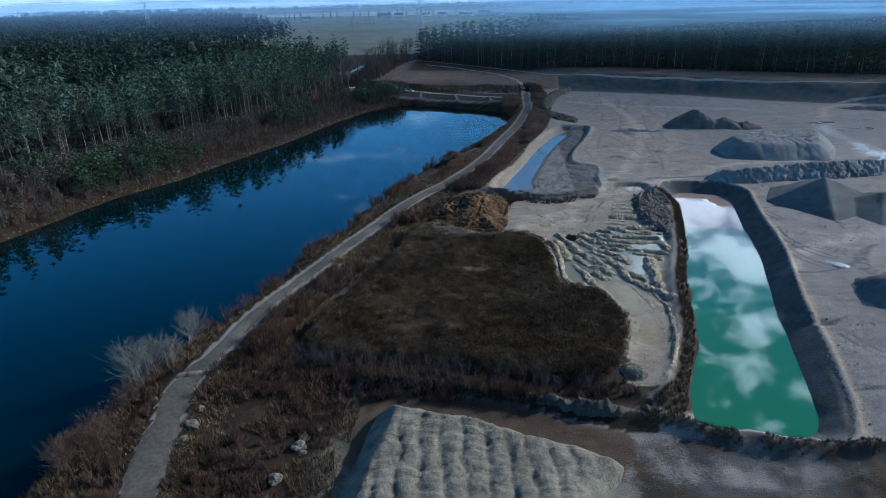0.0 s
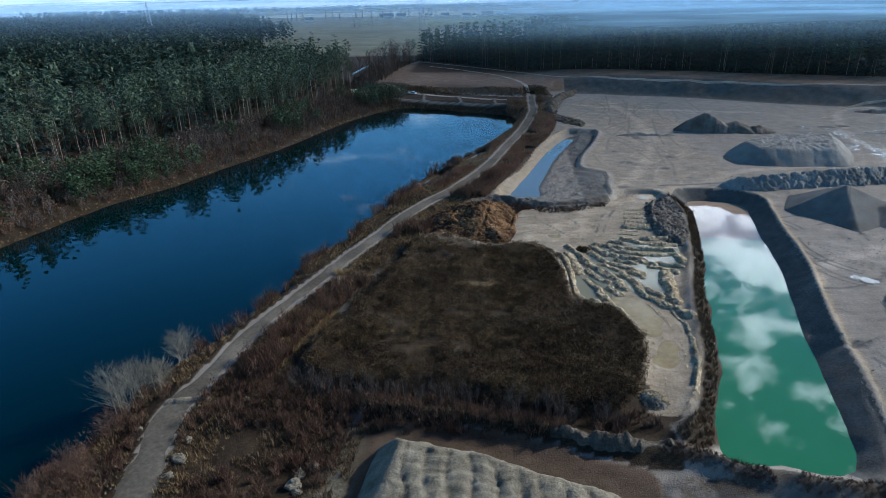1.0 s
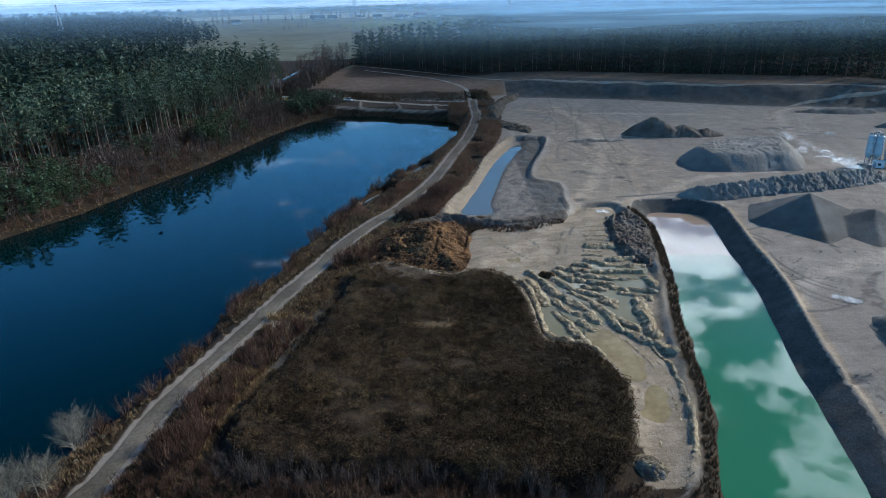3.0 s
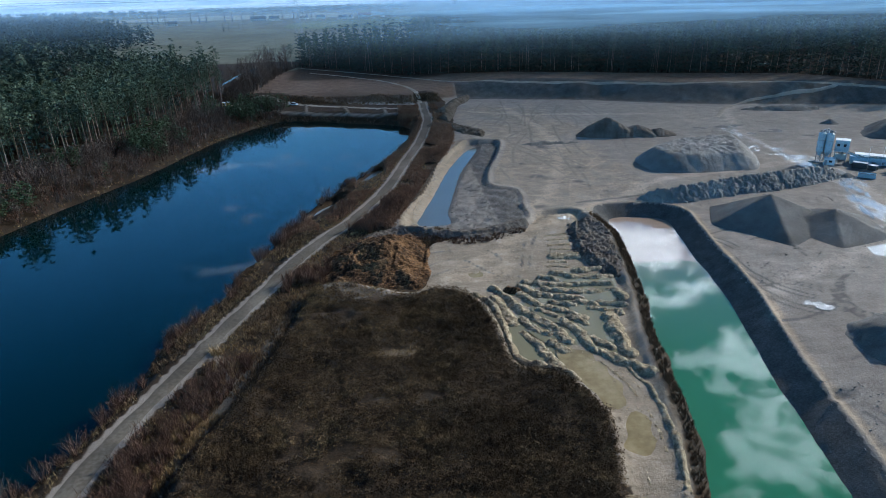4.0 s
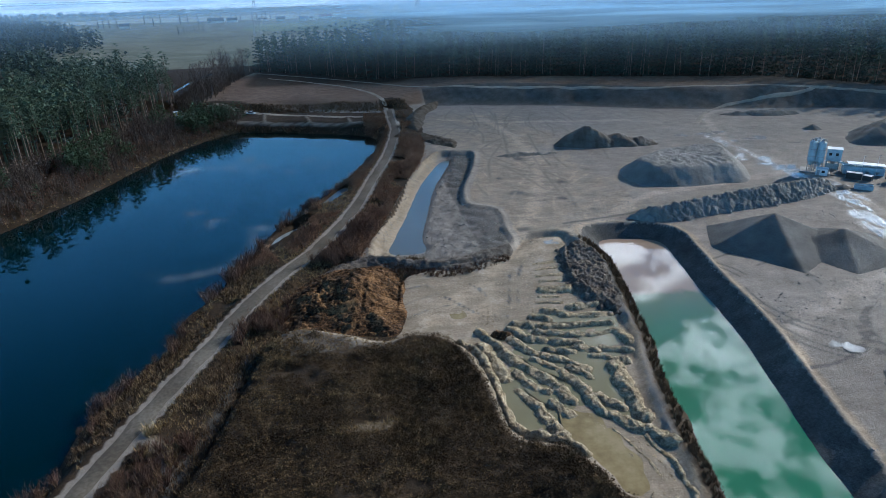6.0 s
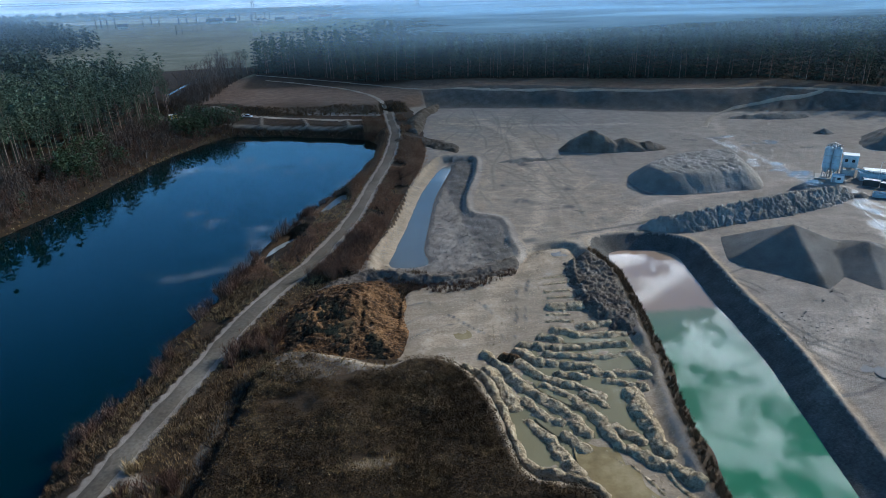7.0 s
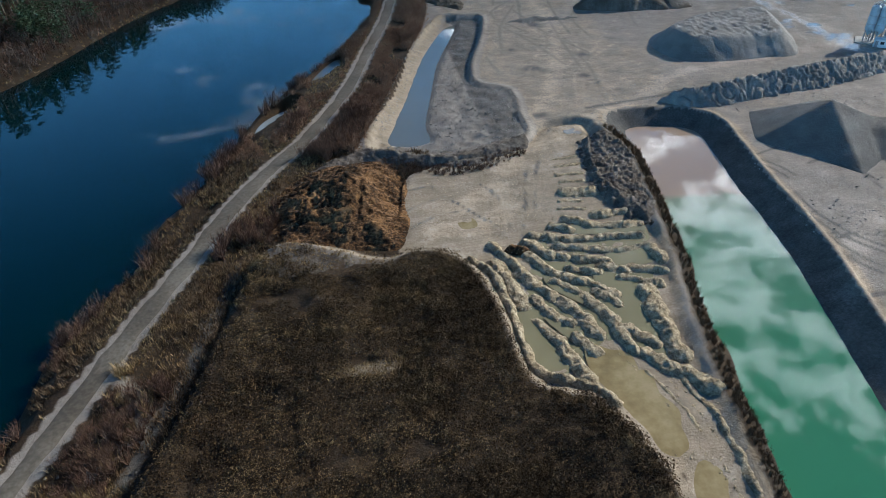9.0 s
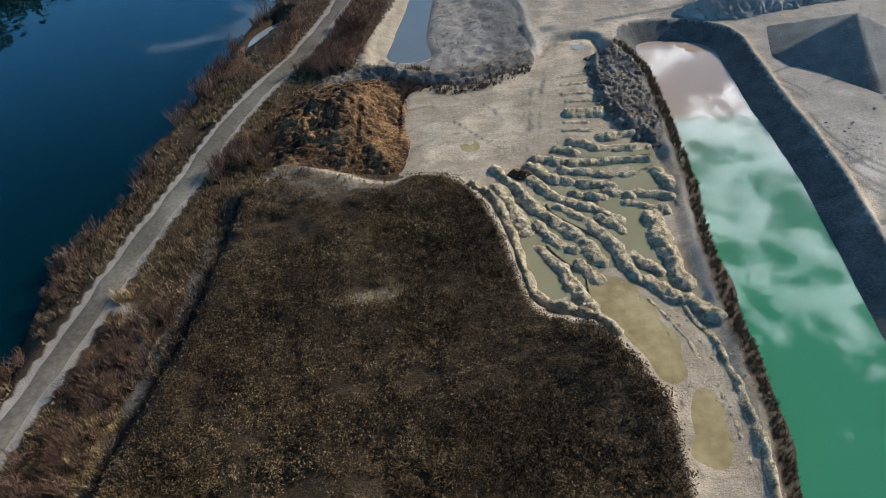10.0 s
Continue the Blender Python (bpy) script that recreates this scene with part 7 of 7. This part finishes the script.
for hx, hy, w, d, h, rz, rm, lb in ((-40, 1420, 34, 12, 6, -4, P_RED, "long white farm barn with a red roof"), (-2, 1405, 12, 9, 5, 70, P_SLATE, "small white gabled house"),
                                    (-81, 1356, 22, 11, 5, 10, P_SLATE, "farm building with a dark roof"), (-66, 1370, 14, 10, 5, 80, P_SLATE, "dark-roofed house with a white gable"),
                                    (-128, 1392, 24, 11, 5, 5, P_SLATE, "dark-roofed house with a white gable"), (-160, 1420, 12, 9, 4, 70, P_SLATE, "small white gabled house"),
                                    (-170, 1424, 12, 9, 4, 60, P_SLATE, "small white gabled house"), (-252, 1392, 40, 14, 5, 8, P_SLATE, "long dark-roofed farm building"),
                                    (-222, 1400, 26, 12, 5, 3, P_SLATE, "farm building with a dark roof"), (-388, 1284, 22, 12, 5, 15, P_SLATE, "dark-roofed farm house among trees"),
                                    (100, 830, 34, 16, 3, -6, P_WHITE, "low white-roofed shed beside the wood")):
    house(hx, hy, w, d, h, rz, rm, lb)

pop_v = [bare_tree(20, 0.5, 40, 1, 0.13) for _ in range(2)]
POPS = []
for v, f in pop_v:
    t = new("poplar_tree")
    link_mesh("trunk", *stem(12, 0.5), M_BARK, t)
    link_mesh("crown", *join([(v, f)] + [sprays(np.array([0.3 * math.sin(q), 0.3 * math.cos(q), 3.0 + 1.4 * q]), 1.4 - 0.07 * q, 1.2, 14, 0.8, 1.0) for q in range(12)]), M_BARE, t, smooth=False)
    POPS.append(tagged(t, "tall narrow leafless poplar in a row", "tree", "poplars along the field road"))
for k, (px, py) in enumerate(((-436, 1296), (-424, 1287), (-412, 1281), (-402, 1290), (-372, 1349), (-353, 1336), (-338, 1330), (-312, 1365), (-298, 1366), (-280, 1368), (-258, 1376), (-244, 1402),
                              (-230, 1440), (-222, 1456), (-216, 1470), (-190, 1450), (-180, 1446), (-168, 1434), (-160, 1428), (-150, 1420))):
    m = pose(px, py, FAR_Z, 0, 0, 37 * k)
    if k < 2:
        POPS[k].matrix_world = m
    else:
        copy_thing(POPS[k % 2], m)
scatter("bare_wood", np.array([(-219, 1078), (-214, 1084), (-236, 1021), (-230, 1030), (-240, 1040), (-224, 1070), (-395, 1272), (-378, 1278), (-402, 1276), (-30, 1400), (12, 1420), (20, 1430), (-240, 1372), (-262, 1380)]),
        FARB, M_BARE, np.full(14, 0.8), "clumps of leafless trees in the fields", "wood")


def pylon(x, y, h, rz):
    t = new("power_pylon")
    z = ground_at(x, y)

    def half(s):
        return 4.2 * (1 - s) ** 1.3 + 0.5

    for sx in (-1, 1):
        for sy in (-1, 1):
            bm = B()
            for k in range(8):
                a, b = k / 8, (k + 1) / 8
                beam(bm, (sx * half(a), sy * half(a), a * h), (sx * half(b), sy * half(b), b * h), 0.28)
            part("leg", bm, P_GREY, t)
    bm = B()
    for k in range(9):
        a, b = k / 9, (k + 1) / 9
        for s in (-1, 1):
            beam(bm, (-half(a), s * half(a), a * h), (half(b), s * half(b), b * h), 0.16)
            beam(bm, (half(a), s * half(a), a * h), (-half(b), s * half(b), b * h), 0.16)
            beam(bm, (s * half(a), -half(a), a * h), (s * half(b), half(b), b * h), 0.16)
    part("lattice", bm, P_GREY, t)
    for zz, w in ((0.66, 8.0), (0.8, 10.0), (0.93, 7.0)):
        bm = B()
        for s in (-1, 1):
            beam(bm, (0, -0.4, zz * h), (s * w, 0, zz * h + 0.4), 0.22)
            beam(bm, (0, 0, zz * h + 2.2), (s * w, 0, zz * h + 0.4), 0.18)
            beam(bm, (s * w, 0, zz * h + 0.4), (s * w, 0, zz * h - 1.8), 0.2)
        part("cross_arm", bm, P_GREY, t)
    t.matrix_world = pose(x, y, z, 0, 0, rz)
    tagged(t, "tall grey steel lattice power pylon", "pylon", "pylons of the power line")


for px, py, ph, rz in ((-116, 935, 56, 20), (-520, 930, 46, 20), (78, 770, 52, 15), (395, 640, 50, 15)):
    pylon(px, py, ph, rz)

town = sample(240, 120, 900, 1750, 2250, lambda x, y: fbm(x, y, 0.006, 2, 2) > -0.05)
cube = np.array([(x, y, z) for z in (0, 5) for x, y in ((-5, -4), (5, -4), (5, 4), (-5, 4))] + [(-5, 0, 9), (5, 0, 9)], dtype=float)
cube_f = np.array([(0, 1, 5), (0, 5, 4), (1, 2, 6), (1, 6, 5), (2, 3, 7), (2, 7, 6), (3, 0, 4), (3, 4, 7), (4, 5, 9), (4, 9, 8), (7, 8, 9), (7, 9, 6), (4, 8, 7), (5, 6, 9)])
scatter("distant_town", town, [(cube, cube_f)], P_RENDER, 0.4 + 0.4 * RNG.rand(len(town)), "pale houses of a distant town", "town")
town = sample(40, -1400, -400, 2270, 2400, lambda x, y: fbm(x, y, 0.004, 2, 7) > 0.02)
scatter("distant_town", town, [(cube, cube_f)], P_RENDER, 0.6 + 0.6 * RNG.rand(len(town)), "pale houses far off to the north", "town")

# hills that close the plain all round; haze is in their colour and glow
M_HILLS = bpy.data.materials.new("haze_glow_distance")
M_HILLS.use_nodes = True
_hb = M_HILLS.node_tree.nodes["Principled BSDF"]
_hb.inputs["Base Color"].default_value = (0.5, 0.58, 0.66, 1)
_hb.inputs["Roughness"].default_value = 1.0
# Pale emission imitates distance haze; the hills give off no light.
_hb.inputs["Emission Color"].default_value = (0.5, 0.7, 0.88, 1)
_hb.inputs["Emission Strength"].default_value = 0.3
ang = np.linspace(0, 2 * math.pi, 361)
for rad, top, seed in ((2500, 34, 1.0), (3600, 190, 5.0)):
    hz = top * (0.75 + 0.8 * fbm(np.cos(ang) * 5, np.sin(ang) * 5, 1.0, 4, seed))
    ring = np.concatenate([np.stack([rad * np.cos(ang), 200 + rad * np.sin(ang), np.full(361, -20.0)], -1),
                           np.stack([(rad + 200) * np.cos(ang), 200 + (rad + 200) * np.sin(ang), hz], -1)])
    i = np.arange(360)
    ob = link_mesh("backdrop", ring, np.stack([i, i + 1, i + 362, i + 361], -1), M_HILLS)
    tagged(ob, "pale blue hills on the horizon, haze in their glow", "hills", kind="structure")


# thin layered sheets over the plain and far woods that imitate distance haze and mist
def haze_material(name, dense, y0, y1, wisps=0.0, x0=-9e3, x1=-8e3, tint=(0.46, 0.72, 1.0)):
    """A thin haze-blue veil: it scatters some of the light and lets the rest through; denser to the north."""
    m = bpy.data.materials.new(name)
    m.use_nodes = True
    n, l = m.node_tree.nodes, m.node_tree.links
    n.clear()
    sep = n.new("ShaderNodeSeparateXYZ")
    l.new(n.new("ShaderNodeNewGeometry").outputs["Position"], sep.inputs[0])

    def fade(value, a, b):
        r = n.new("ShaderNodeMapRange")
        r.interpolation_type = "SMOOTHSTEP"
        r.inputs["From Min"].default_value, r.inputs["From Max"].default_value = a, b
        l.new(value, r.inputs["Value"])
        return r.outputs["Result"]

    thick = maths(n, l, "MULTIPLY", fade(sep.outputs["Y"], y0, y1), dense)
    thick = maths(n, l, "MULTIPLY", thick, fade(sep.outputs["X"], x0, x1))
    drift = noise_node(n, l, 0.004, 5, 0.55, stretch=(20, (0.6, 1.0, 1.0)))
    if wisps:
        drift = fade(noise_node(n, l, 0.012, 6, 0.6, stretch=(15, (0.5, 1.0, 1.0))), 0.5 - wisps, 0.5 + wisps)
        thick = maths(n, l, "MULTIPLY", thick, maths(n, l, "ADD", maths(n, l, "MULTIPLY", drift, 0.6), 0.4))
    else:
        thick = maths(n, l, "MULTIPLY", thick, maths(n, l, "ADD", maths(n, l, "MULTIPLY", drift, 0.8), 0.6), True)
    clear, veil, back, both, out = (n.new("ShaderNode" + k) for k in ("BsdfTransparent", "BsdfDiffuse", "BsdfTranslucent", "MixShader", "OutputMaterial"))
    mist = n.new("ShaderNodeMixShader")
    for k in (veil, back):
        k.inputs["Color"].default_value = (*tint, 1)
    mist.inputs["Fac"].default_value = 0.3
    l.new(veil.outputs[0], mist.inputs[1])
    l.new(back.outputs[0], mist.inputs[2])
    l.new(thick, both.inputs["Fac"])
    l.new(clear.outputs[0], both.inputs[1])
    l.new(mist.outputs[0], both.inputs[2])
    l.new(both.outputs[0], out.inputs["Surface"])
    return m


def haze_layer(z, swell, mat, label, x0=-2400, x1=2400, y0=100, y1=2600):
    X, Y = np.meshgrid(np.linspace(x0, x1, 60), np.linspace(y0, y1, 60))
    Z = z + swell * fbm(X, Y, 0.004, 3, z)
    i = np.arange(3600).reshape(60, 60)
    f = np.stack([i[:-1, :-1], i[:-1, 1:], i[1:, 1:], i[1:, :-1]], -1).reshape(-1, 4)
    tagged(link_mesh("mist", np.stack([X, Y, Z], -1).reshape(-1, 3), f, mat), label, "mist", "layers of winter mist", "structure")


# Added haze sheets; the last one also carries the wisps of mist.
haze_layer(46, 3, haze_material("high_haze", 0.24, 90, 480), "thin bluish haze sheet over the plain")
haze_layer(41, 2, haze_material("middle_haze", 0.29, 160, 650), "thin bluish haze sheet over the woods")
haze_layer(14, 3, haze_material("low_haze", 0.18, 480, 1500), "thin bluish haze sheet low over the fields")
haze_layer(37.5, 2, haze_material("wood_mist_haze", 0.92, 170, 450, 0.2, -80, 90, (0.5, 0.78, 1.0)), "pale wisps of mist with added haze above the wood", -80, 1700, 170, 1700)
